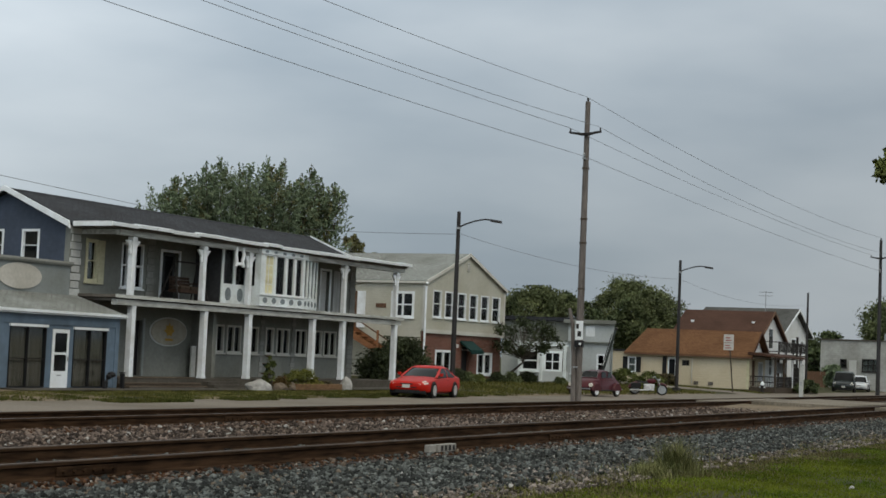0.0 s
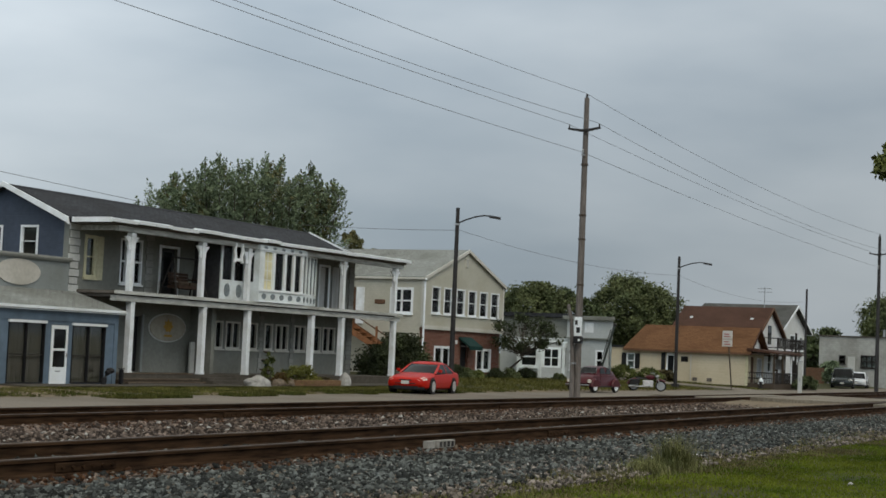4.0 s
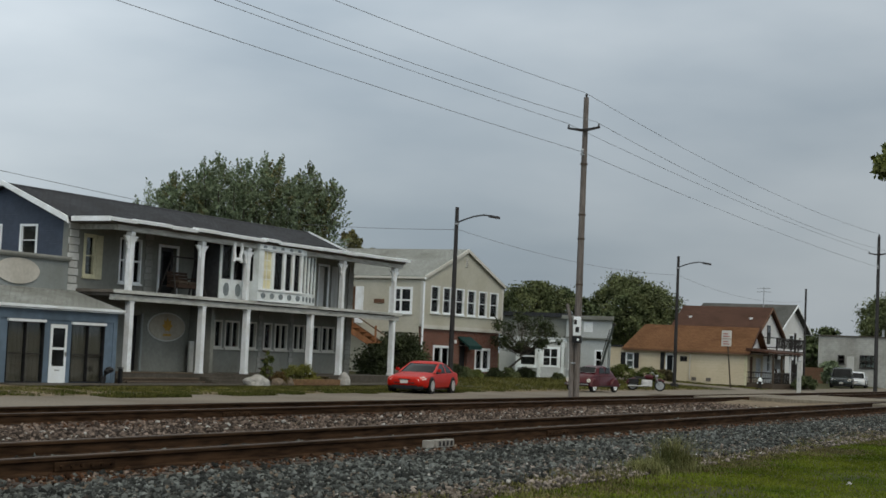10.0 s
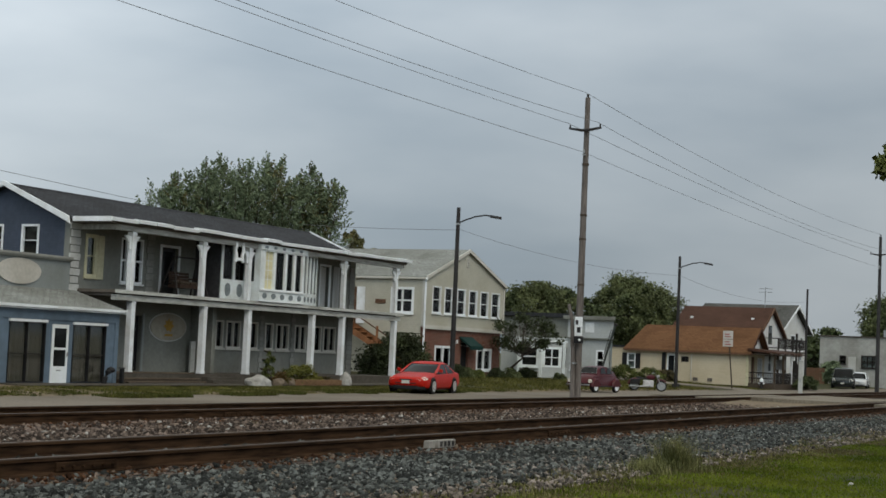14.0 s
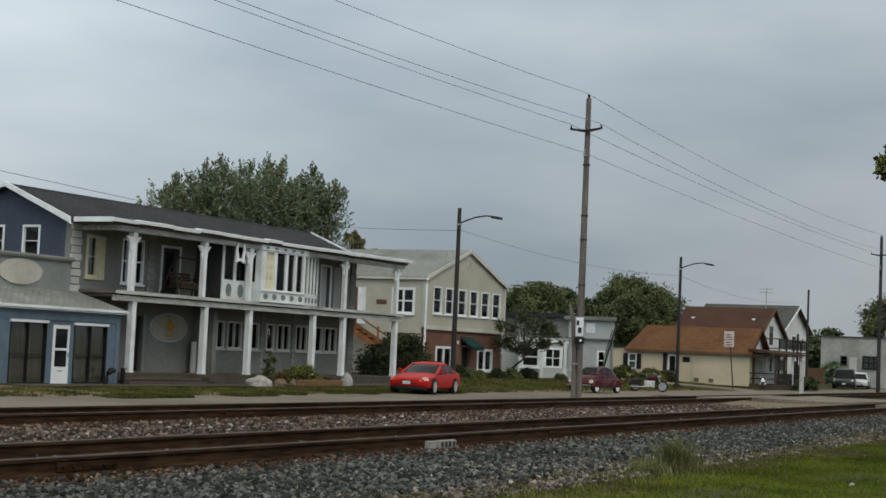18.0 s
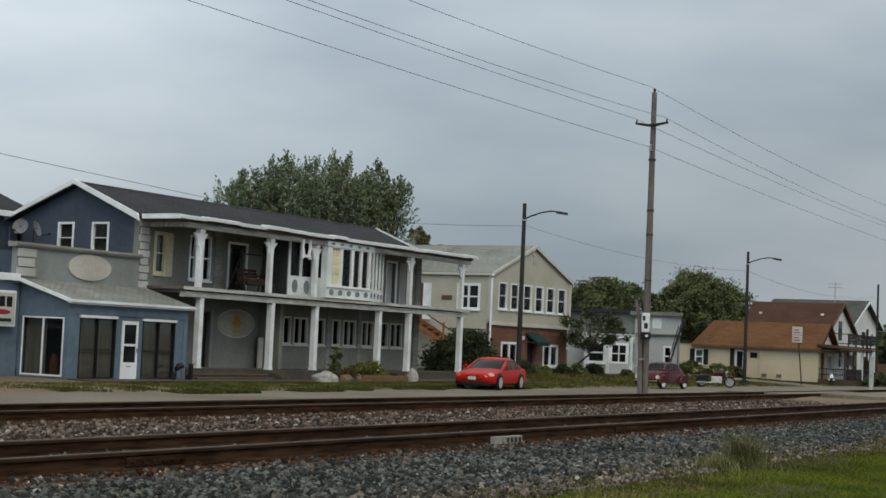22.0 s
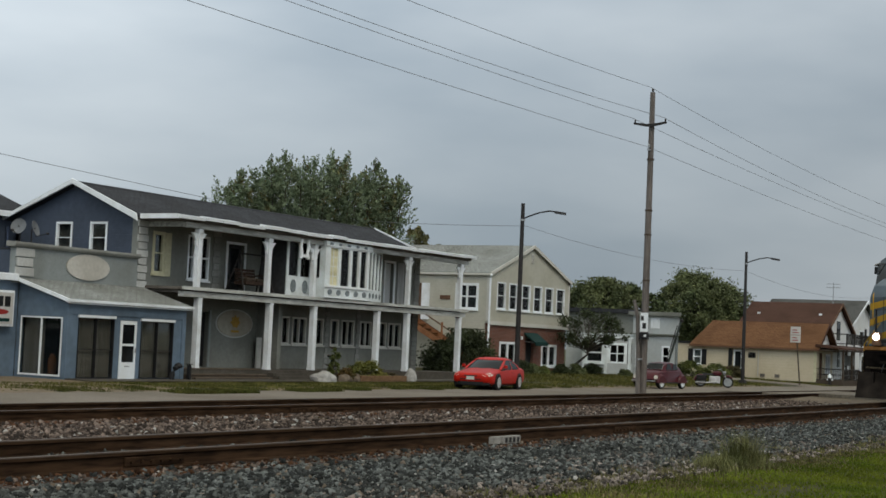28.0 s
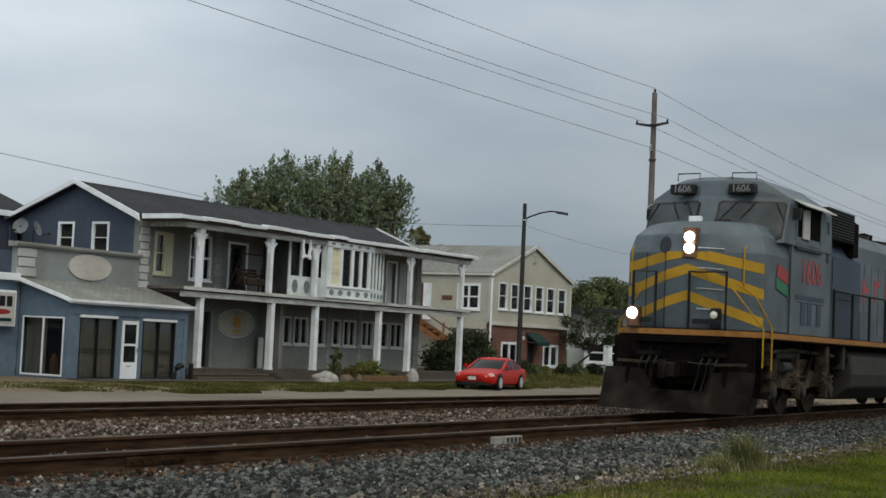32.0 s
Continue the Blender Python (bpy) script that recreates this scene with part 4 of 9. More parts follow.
def porch_building():
    t = thing("porch_building", (53, 38, 0.04), "long grey two-storey building with white-posted porch and balcony", "building")
    fw, ww = front(AY), west(AX0)
    low = [(47.2, 47.6, 0.45, 2.62), (52.0, 53.01, 1.49, 2.62), (53.25, 54.25, 1.49, 2.62), (55.0, 55.55, 1.49, 2.62), (56.15, 56.75, 1.49, 2.62), (57.02, 58.0, 1.49, 2.62),
           (58.52, 59.45, 1.49, 2.62), (60.15, 60.75, 1.49, 2.62), (60.95, 62.0, 1.49, 2.62)]
    up = [(44.1, 44.72, 3.95, 5.5), (46.15, 46.5, 3.85, 5.55), (46.95, 47.42, 3.85, 5.55), (48.62, 49.68, 3.5, 5.4), (51.5, 52.5, 3.5, 5.5), (60.45, 61.2, 3.5, 5.45)]
    part("wall", holed(fw, AX0, AX1, 0.1, 6.0, 0.25, low + up), M["grey_wall"], t, "grey painted front wall")
    side = holed(ww, AY + 0.25, 44.5, 4.2, 5.95, 0.25, [(39.8, 40.62, 4.62, 5.78), (41.57, 42.36, 4.62, 5.78)])
    side.prism([(AY + 0.02, 5.95), (RIDGE_Y, 7.24), (44.6, 5.95)], "X", AX0, AX0 + 0.25)
    part("gable_wall", side, M["blue_siding"], t, "slate blue clapboard gable wall")
    back = Geo().box(AX0, AX1, 44.25, 44.5, 0.1, 5.95).box(AX1 - 0.25, AX1, AY + 0.25, 44.25, 0.1, 5.95).box(AX0 + 0.0, AX0 + 0.25, AY + 0.25, 44.25, 0.1, 4.2)
    back.prism([(AY + 0.3, 5.95), (RIDGE_Y, 7.2), (44.4, 5.95)], "X", AX1 - 0.25, AX1)
    part("rear_wall", back, M["grey_wall"], t)
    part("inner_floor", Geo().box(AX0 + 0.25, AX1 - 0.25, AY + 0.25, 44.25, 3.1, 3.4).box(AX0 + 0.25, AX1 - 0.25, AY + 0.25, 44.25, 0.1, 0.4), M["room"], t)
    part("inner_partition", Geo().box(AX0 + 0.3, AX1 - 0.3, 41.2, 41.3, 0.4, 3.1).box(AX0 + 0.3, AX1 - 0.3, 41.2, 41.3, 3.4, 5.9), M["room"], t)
    part("foundation", Geo().box(AX0, AX1, AY + 0.02, 44.4, -0.2, 0.1), M["concrete"], t)
    # roof in two slopes and the low porch roof before it
    r = Geo()
    r.prism([(AY - 0.1, 6.03), (RIDGE_Y, 7.33), (RIDGE_Y, 7.23), (AY - 0.1, 5.93)], "X", AX0 - 0.32, 64.05)
    r.prism([(RIDGE_Y, 7.33), (44.85, 5.93), (44.85, 5.83), (RIDGE_Y, 7.23)], "X", AX0 - 0.32, 64.05)
    part("roof", r, M["shingle_dark"], t, "charcoal shingle roof")
    part("porch_roof", Geo().prism([(36.22, 5.97), (36.22, 6.06), (AY - 0.1, 6.12), (AY - 0.1, 5.97)], "X", 43.1, 65.3), M["shingle_dark"], t)
    part("soffit", Geo().box(43.21, 65.2, 36.35, AY - 0.003, 5.86, 5.966), M["wood_old"], t, "grey boarded porch ceiling")
    rk = Geo().prism([(AY - 0.28, 5.8), (AY - 0.2, 6.08), (RIDGE_Y, 7.42), (RIDGE_Y, 7.23), (AY - 0.15, 5.88)], "X", AX0 - 0.4, AX0 - 0.32)
    part("rake_board", rk, M["white"], t, "white painted rake board")
    rk = Geo().prism([(44.95, 5.83), (44.9, 5.98), (RIDGE_Y, 7.42), (RIDGE_Y, 7.23)], "X", AX0 - 0.4, AX0 - 0.32)
    part("rake_board", rk, M["white"], t)
    rk = Geo().prism([(AY - 0.2, 5.93), (AY - 0.15, 6.1), (RIDGE_Y, 7.4), (RIDGE_Y, 7.22)], "X", 64.05, 64.11)
    part("rake_board", rk, M["white"], t)
    part("ridge_cap", Geo().prism([(RIDGE_Y - 0.16, 7.275), (RIDGE_Y, 7.36), (RIDGE_Y + 0.16, 7.275)], "X", AX0 - 0.3, 64.0), M["shingle_dark"], t)
    rnd = random.Random(7)
    x = 43.02
    while x < 65.3:
        n = min(rnd.uniform(0.9, 2.6), 65.32 - x)
        dz, dy = rnd.uniform(-0.045, 0.03), rnd.uniform(-0.03, 0.025)
        part("fascia_board", Geo().prism([(36.14 + dy, 5.955 + dz), (36.12 + dy, 6.075 + dz), (36.42 + dy, 6.125 + dz), (36.42, 6.07), (36.215, 6.05), (36.215, 5.965 + dz)], "X", x, x + n - 0.015), M["white_bright"], t, "sagging white eave trim")
        x += n
    part("fascia_end", Geo().box(42.95, 43.015, 36.2, AY - 0.3, 5.9, 6.08), M["white"], t)
    # balcony deck, beams and posts
    part("balcony_deck", Geo().box(43.7, 65.0, 36.42, AY - 0.003, 3.36, 3.47), M["wood_old"], t, "weathered grey balcony floor")
    part("deck_edge", Geo().box(43.65, 65.05, 36.33, 36.415, 3.35, 3.475), M["frieze"], t, "weathered pale balcony edge")
    part("deck_beam", Geo().box(43.8, 64.95, 36.44, 36.72, 3.1, 3.3), M["frieze"], t, "weathered white beam under the balcony")
    part("deck_ceiling", Geo().box(43.8, 64.95, 36.73, AY - 0.003, 3.24, 3.35), M["wood_old"], t)
    part("upper_beam", Geo().box(43.75, 65.15, 36.46, 36.72, 5.66, 5.855), M["frieze"], t, "weathered white beam under the eave")
    part("side_beam", Geo().box(43.75, 43.95, 36.73, AY - 0.003, 5.68, 5.855), M["frieze"], t)
    for x in (44.68, 49.05, 52.2, 59.77, 64.58):
        c = part("upper_post", Geo().box(x - 0.1, x + 0.1, 36.5, 36.7, 3.475, 5.66), M["white"], t, "white square balcony post", bevel=0.015)
        part("post_cap", Geo().box(x - 0.13, x + 0.13, 36.47, 36.73, 5.5, 5.64), M["white"], c, bevel=0.02)
        for s in (-1, 1):
            b = Geo().prism([(x + s * 0.1, 5.5), (x + s * 0.1, 5.02), (x + s * 0.16, 5.0), (x + s * 0.2, 5.1), (x + s * 0.19, 5.24), (x + s * 0.3, 5.38), (x + s * 0.42, 5.5)], "Y", 36.56, 36.64)
            part("bracket", b, M["white"], c, "scroll-sawn bracket")
    for x in (44.83, 49.28, 52.35, 57.25, 59.8, 64.6):
        c = part("lower_post", Geo().box(x - 0.115, x + 0.115, 36.48, 36.72, 0.44, 3.1), M["white"], t, "white square porch post", bevel=0.015)
        part("post_cap", Geo().box(x - 0.13, x + 0.13, 36.465, 36.735, 3.02, 3.09), M["white"], c, bevel=0.02)
        part("bracket", Geo().prism([(x + 0.115, 3.0), (x + 0.115, 2.55), (x + 0.19, 2.58), (x + 0.21, 2.78), (x + 0.16, 2.9), (x + 0.2, 3.0)], "Y", 36.56, 36.64), M["white"], c)
        part("post_base", Geo().box(x - 0.13, x + 0.13, 36.465, 36.735, 0.44, 0.54), M["white"], c, bevel=0.012)
    part("porch_slab", Geo().box(44.0, 65.0, 36.38, AY - 0.003, 0.0, 0.435), M["concrete"], t, "stained concrete porch floor")
    part("porch_step", Geo().box(43.9, 48.6, 36.05, 36.375, 0.0, 0.24), M["wood_dark"], t, "dark timber step")
    part("porch_step", Geo().box(43.9, 48.4, 35.74, 36.046, 0.0, 0.13), M["wood_old"], t)
    for y, z in ((35.72, 0.132), (36.03, 0.242), (36.36, 0.437)):
        part("step_tread", Geo().box(43.85, 48.55, y, y + 0.13, z, z + 0.04), M["tread_wood"], t, "worn brown step board", bevel=0.008)
    for k in range(3):
        part("porch_step", Geo().box(49.1, 51.1, 36.375 - 0.28 * (k + 1) + 0.004, 36.375 - 0.28 * k, 0.0, 0.33 - 0.11 * k), M["concrete"], t)
    # windows and doors
    window(t, fw, *up[0], 1, 2, "yellow_paint", 0.09, drape="curtain_dark", bar=0.02)
    part("window_panel", wbox(Geo(), fw, 44.78, 45.12, 0.0, 0.04, 3.87, 5.52), M["yellow_paint"], t, "cream-yellow panel beside the window", bevel=0.01)
    for h in up[1:3]:
        window(t, fw, *h, 1, 2, "white", 0.05, drape="curtain_dark")
    d = part("balcony_door", wbox(Geo(), fw, 48.66, 49.64, -0.2, -0.15, 3.52, 5.36), M["dark_grey"], t, "dark glazed balcony door")
    fr = Geo()
    for a, b, p, q in ((48.5, 48.62, 3.5, 5.5), (49.68, 49.8, 3.5, 5.5), (48.62, 49.68, 5.4, 5.5)):
        wbox(fr, fw, a, b, -0.02, 0.03, p, q)
    part("door_frame", fr, M["white"], d)
    part("pane", wbox(Geo(), fw, 48.8, 49.5, -0.15, -0.14, 3.9, 5.25), M["glass"], d)
    d = part("balcony_door", wbox(Geo(), fw, 51.5, 52.5, -0.2, -0.15, 3.52, 5.48), M["black"], t, "dark doorway to the rooms")
    d = part("balcony_door", wbox(Geo(), fw, 60.47, 61.18, -0.2, -0.15, 3.52, 5.43), M["quoin"], t, "pale grey end door")
    fr = Geo()
    for a, b, p, q in ((60.34, 60.45, 3.5, 5.55), (61.2, 61.34, 3.5, 5.55), (60.45, 61.2, 5.45, 5.55)):
        wbox(fr, fw, a, b, -0.02, 0.035, p, q)
    part("door_frame", fr, M["white"], d)
    d = part("porch_door", wbox(Geo(), fw, 47.22, 47.58, -0.2, -0.15, 0.47, 2.6), M["black"], t, "dark half-open porch door")
    part("door_frame", wbox(Geo(), fw, 47.62, 47.74, 0.0, 0.05, 0.45, 2.7), M["grey_stucco"], d)
    for h in low[1:]:
        wide = h[1] - h[0] > 0.8
        window(t, fw, *h, 2 if wide else 1, 1, "beige_trim", 0.055, drape="curtain_mid", bar=0.03)
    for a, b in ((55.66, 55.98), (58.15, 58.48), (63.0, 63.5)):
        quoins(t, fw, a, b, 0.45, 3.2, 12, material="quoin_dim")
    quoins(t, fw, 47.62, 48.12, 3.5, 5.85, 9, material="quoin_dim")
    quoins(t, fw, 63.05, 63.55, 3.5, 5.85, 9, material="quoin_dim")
    quoins(t, fw, 43.2, 43.78, 3.35, 5.92, 9, 0.06)
    part("stub_wall", Geo().box(50.75, 51.0, 37.2, AY - 0.003, 0.44, 3.2), M["grey_wall"], t)
    part("white_panel", Geo().box(50.45, 50.74, 37.98, 38.06, 0.44, 1.7), M["quoin"], t, "pale panel leaning by the door", bevel=0.01)
    for a, b in ((39.8, 40.62), (41.57, 42.36)):
        window(t, ww, a, b, 4.62, 5.78, 1, 2, "white_bright", 0.06, drape="curtain_dark", bar=0.015)
    # bay on the balcony
    w = front(36.32)
    bx = [52.97, 53.74, 54.57, 55.25, 55.9]
    holes = [(52.97, 53.66, 4.0, 5.62), (53.77, 54.52, 4.0, 5.62), (54.62, 55.2, 4.0, 5.62), (55.29, 55.86, 4.0, 5.62)]
    bay = part("bay", holed(w, 52.66, 56.0, 3.49, 5.86, 0.1, holes), M["blue_white"], t, "pale painted glazed bay with oval cut-outs")
    bs = part("bay_side", holed(west(52.66), 36.42, AY - 0.003, 3.49, 5.86, 0.1, [(36.62, 37.3, 4.3, 5.62), (37.44, 38.1, 4.3, 5.62)]), M["blue_white"], t, "glazed side of the bay")
    for a, b in ((36.62, 37.3), (37.44, 38.1)):
        part("pane", wbox(Geo(), west(52.66), a, b, -0.06, -0.05, 4.3, 5.62), M["glass"], bs)
        part("oval_ornament", oval(Geo(), west(52.66), (a + b) / 2, 3.88, 0.17, 0.25, 0.0, 0.015), M["fret"], bs)
    part("bay_cornice", Geo().box(52.6, 56.0, 36.26, 36.315, 5.66, 5.7), M["white_bright"], bay)
    part("bay_rail", Geo().box(52.62, 56.0, 36.27, 36.315, 3.93, 3.99), M["white_bright"], bay)
    part("bay_rail", Geo().box(52.62, 56.0, 36.27, 36.315, 3.49, 3.55), M["white_bright"], bay)
    for i, h in enumerate(holes):
        wn = window(t, w, *h, 1, 1, "white_bright", 0.025, sill=False, drape=None, proud=0.02)
    part("blind", wbox(Geo(), w, 52.99, 53.64, -0.075, -0.07, 4.03, 5.59), M["cream_blind"], bay, "cream roller blind behind the glass")
    for z in (4.4, 4.8, 5.2):
        part("glazing_bar", wbox(Geo(), w, 53.01, 53.62, -0.066, -0.05, z, z + 0.025), M["white_bright"], bay)
    part("glazing_bar", wbox(Geo(), w, 53.3, 53.325, -0.066, -0.05, 4.04, 5.58), M["white_bright"], bay)
    for i in range(5):
        u = 53.05 + i * 0.66
        for z, rz in ((3.73, 0.12), (5.76, 0.06)):
            part("oval_ornament", oval(Geo(), w, u, z, 0.16 if rz > 0.1 else 0.13, rz, 0.0, 0.018), M["fret"], bay, "oval fretwork opening", smooth=True)
    # canted end of the bay, its lights narrower
    p0, p1 = Vector((56.0, 36.32)), Vector((57.95, 36.88))
    along = (p1 - p0).normalized()
    out = Vector((along.y, -along.x))
    cw = lambda u, d, z: (p0.x + along.x * u + out.x * d, p0.y + along.y * u + out.y * d, z)
    L = (p1 - p0).length

    def cbox(g, u0, u1, d0, d1, z0, z1):
        v = [cw(u, d, z) for z in (z0, z1) for d in (d0, d1) for u in (u0, u1)]
        return g.add(v, [(0, 2, 3, 1), (4, 5, 7, 6), (0, 1, 5, 4), (2, 6, 7, 3), (0, 4, 6, 2), (1, 3, 7, 5)])
    part("bay_cant", holed(cw, 0, L, 3.49, 5.86, 0.1, [(L * k / 4 + 0.07, L * (k + 1) / 4 - 0.07, 4.0, 5.62) for k in range(4)]), M["blue_white"], t)
    for k in range(4):
        # Pale sheet stands in for the sky mirrored in the canted panes.
        part("side_curtain", cbox(Geo(), L * k / 4 + 0.05, L * (k + 1) / 4 - 0.05, -0.14, -0.13, 4.0, 5.62), M["sky_sheet"], bay, "pale sheet behind the glass in place of mirrored sky")
        p = part("pane", cbox(Geo(), L * k / 4 + 0.07, L * (k + 1) / 4 - 0.07, -0.06, -0.05, 4.0, 5.62), M["pane"], bay)
        p.visible_shadow = False
        o = [cw(L * (k + 0.5) / 4 + 0.13 * math.cos(a), 0.0, 3.73 + 0.12 * math.sin(a)) for a in [i * math.pi / 8 for i in range(16)]]
        o2 = [cw(L * (k + 0.5) / 4 + 0.13 * math.cos(a), 0.015, 3.73 + 0.12 * math.sin(a)) for a in [i * math.pi / 8 for i in range(16)]]
        part("oval_ornament", Geo().loft([o, o2]), M["fret"], bay)
    part("bay_return", Geo().box(57.9, 58.0, 36.9, AY - 0.003, 3.49, 5.86), M["grey_wall"], t)
    part("shade_cloth", wbox(Geo(), fw, 61.5, 62.1, 0.02, 0.05, 3.56, 5.5), M["shade_cloth"], t, "pale grey cloth strip hung on the balcony")
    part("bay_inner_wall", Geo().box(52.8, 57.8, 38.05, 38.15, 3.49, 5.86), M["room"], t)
    # pale blue screen beside the bay
    sw = front(36.95)
    sh = [(50.95, 51.62, 4.3, 5.7), (51.78, 52.45, 4.3, 5.7), (52.52, 52.62, 4.3, 5.7)]
    scr = part("porch_screen", holed(sw, 50.82, 52.66, 3.475, 5.85, 0.06, sh), M["blue_white"], t, "pale blue glazed porch screen")
    for h in sh[:2]:
        p = part("pane", wbox(Geo(), sw, h[0], h[1], -0.05, -0.04, h[2], h[3]), M["pane"], scr)
        p.visible_shadow = False
        part("oval_ornament", oval(Geo(), sw, (h[0] + h[1]) / 2, 3.88, 0.19, 0.27, 0.0, 0.02), M["fret"], scr, "oval fretwork opening", smooth=True)
    part("screen_side", Geo().box(50.82, 50.88, 37.0, AY - 0.003, 3.475, 5.85), M["dark_grey"], t)
    # oval sign boards
    s = part("oval_sign", oval(Geo(), fw, 49.25, 2.22, 1.14, 0.53, 0.0, 0.06, 36), M["cream_dull"], t, "cream oval sign with a gold emblem", smooth=True)
    part("sign_rim", oval(Geo(), fw, 49.25, 2.22, 1.2, 0.58, 0.0, 0.03, 36), M["quoin"], s, smooth=True)
    em = [fw(49.25 + 0.36 * q * math.cos(a), 0.062, 2.26 + 0.3 * q * math.sin(a)) for a, q in ((0.1, 0.9), (0.5, 0.62), (0.9, 1.0), (1.25, 0.66), (1.6, 1.05), (1.95, 0.7), (2.3, 1.0), (2.7, 0.6), (3.1, 0.95), (3.7, 0.6), (4.3, 0.75), (4.7, 0.55), (5.1, 0.8), (5.7, 0.6))]
    em2 = [(a, b - 0.012, c) for a, b, c in em]
    part("emblem", Geo().loft([em, em2]), M["gold"], s, "gold leaf-shaped emblem")
    part("emblem_bar", wbox(Geo(), fw, 49.0, 49.5, 0.062, 0.07, 1.86, 1.95), M["gold"], s)
    return t


M["sky_sheet"] = mat("pale_sky_sheet", (0.72, 0.74, 0.72), 0.9, 0.1, 5, 0.1, stretch=(6, 6, 0.4))
M["shade_cloth"] = mat("grey_shade_cloth", (0.36, 0.37, 0.36), 0.9, 0.2, 3, 0.1, stretch=(5, 5, 0.5))
M["cream_dull"] = mat("beige_sign_paint", (0.36, 0.34, 0.28), 0.7, 0.1, 6)
M["swing_wood"] = mat("red_brown_swing_wood", (0.05, 0.031, 0.022), 0.8, 0.3, 6, 0.2)
M["wood_dark"] = mat("dark_brown_timber", (0.07, 0.054, 0.04), 0.85, 0.3, 6, 0.2, stretch=(1, 5, 5))
M["fret"] = mat("grey_fretwork_shade", (0.2, 0.235, 0.25), 0.8, 0.25, 12, 0.2)
M["cream_blind"] = mat("cream_blind", (0.72, 0.68, 0.44), 0.9, 0.12, 5, 0.1, stretch=(1, 1, 5))
M["tread_wood"] = mat("worn_brown_board", (0.13, 0.1, 0.07), 0.85, 0.3, 5, 0.2, stretch=(0.6, 6, 6))
M["gold"] = mat("gold_paint", (0.42, 0.25, 0.05), 0.5, 0.15, 9, 0.0)
M["dark_grey"] = mat("dark_grey_paint", (0.05, 0.052, 0.055), 0.6, 0.2, 6)
porch_building()


def hanging_bracket():
    t = thing("hanging_ornament", (51.3, 36.45, 5.6), "white scroll ornament hanging from the porch beam", "ornament")
    for s in (-1, 1):
        part("scroll", Geo().tube([(51.3 + s * 0.22, 36.45, 5.78), (51.3 + s * 0.28, 36.45, 5.5), (51.3 + s * 0.2, 36.45, 5.25), (51.3 + s * 0.27, 36.45, 5.0)], 0.07, 8), M["white_bright"], t, smooth=True)
    part("cross_bar", Geo().box(51.1, 51.5, 36.41, 36.49, 5.06, 5.18), M["white_bright"], t, bevel=0.01)


hanging_bracket()


def porch_swing():
    t = thing("porch_swing", (49.0, 37.4, 3.475), "dark wooden porch swing in an A-frame stand", "swing")
    for x in (48.0, 50.0):
        for s in (-1, 1):
            part("stand_leg", Geo().tube([(x, 37.4 + s * 0.45, 3.475), (x + (0.25 if x < 49 else -0.25), 37.4, 5.0)], 0.035, 6), M["steel_dark"], t)
    part("top_bar", Geo().tube([(48.2, 37.4, 5.0), (49.8, 37.4, 5.0)], 0.035, 6), M["steel_dark"], t)
    seat = part("seat", Geo().box(48.35, 49.75, 37.1, 37.7, 3.78, 3.92), M["swing_wood"], t, "brown slatted seat", bevel=0.01)
    for k in range(4):
        part("slat", Geo().box(48.4, 49.7, 37.68 + 0.02 * k, 37.71 + 0.02 * k, 3.96 + 0.12 * k, 4.06 + 0.12 * k), M["swing_wood"], seat)
    for x in (48.45, 49.1):
        part("cushion", Geo().box(x, x + 0.6, 37.15, 37.62, 3.925, 4.05), M["wood_dark"], t, "dull brown seat cushion", bevel=0.04)
    for x in (48.42, 49.68):
        part("chain", Geo().tube([(x, 37.45, 3.95), (x, 37.4, 5.0)], 0.012, 5), M["steel_dark"], t)
        part("armrest", Geo().box(x - 0.03, x + 0.03, 37.2, 37.7, 4.15, 4.2), M["swing_wood"], t)


porch_swing()


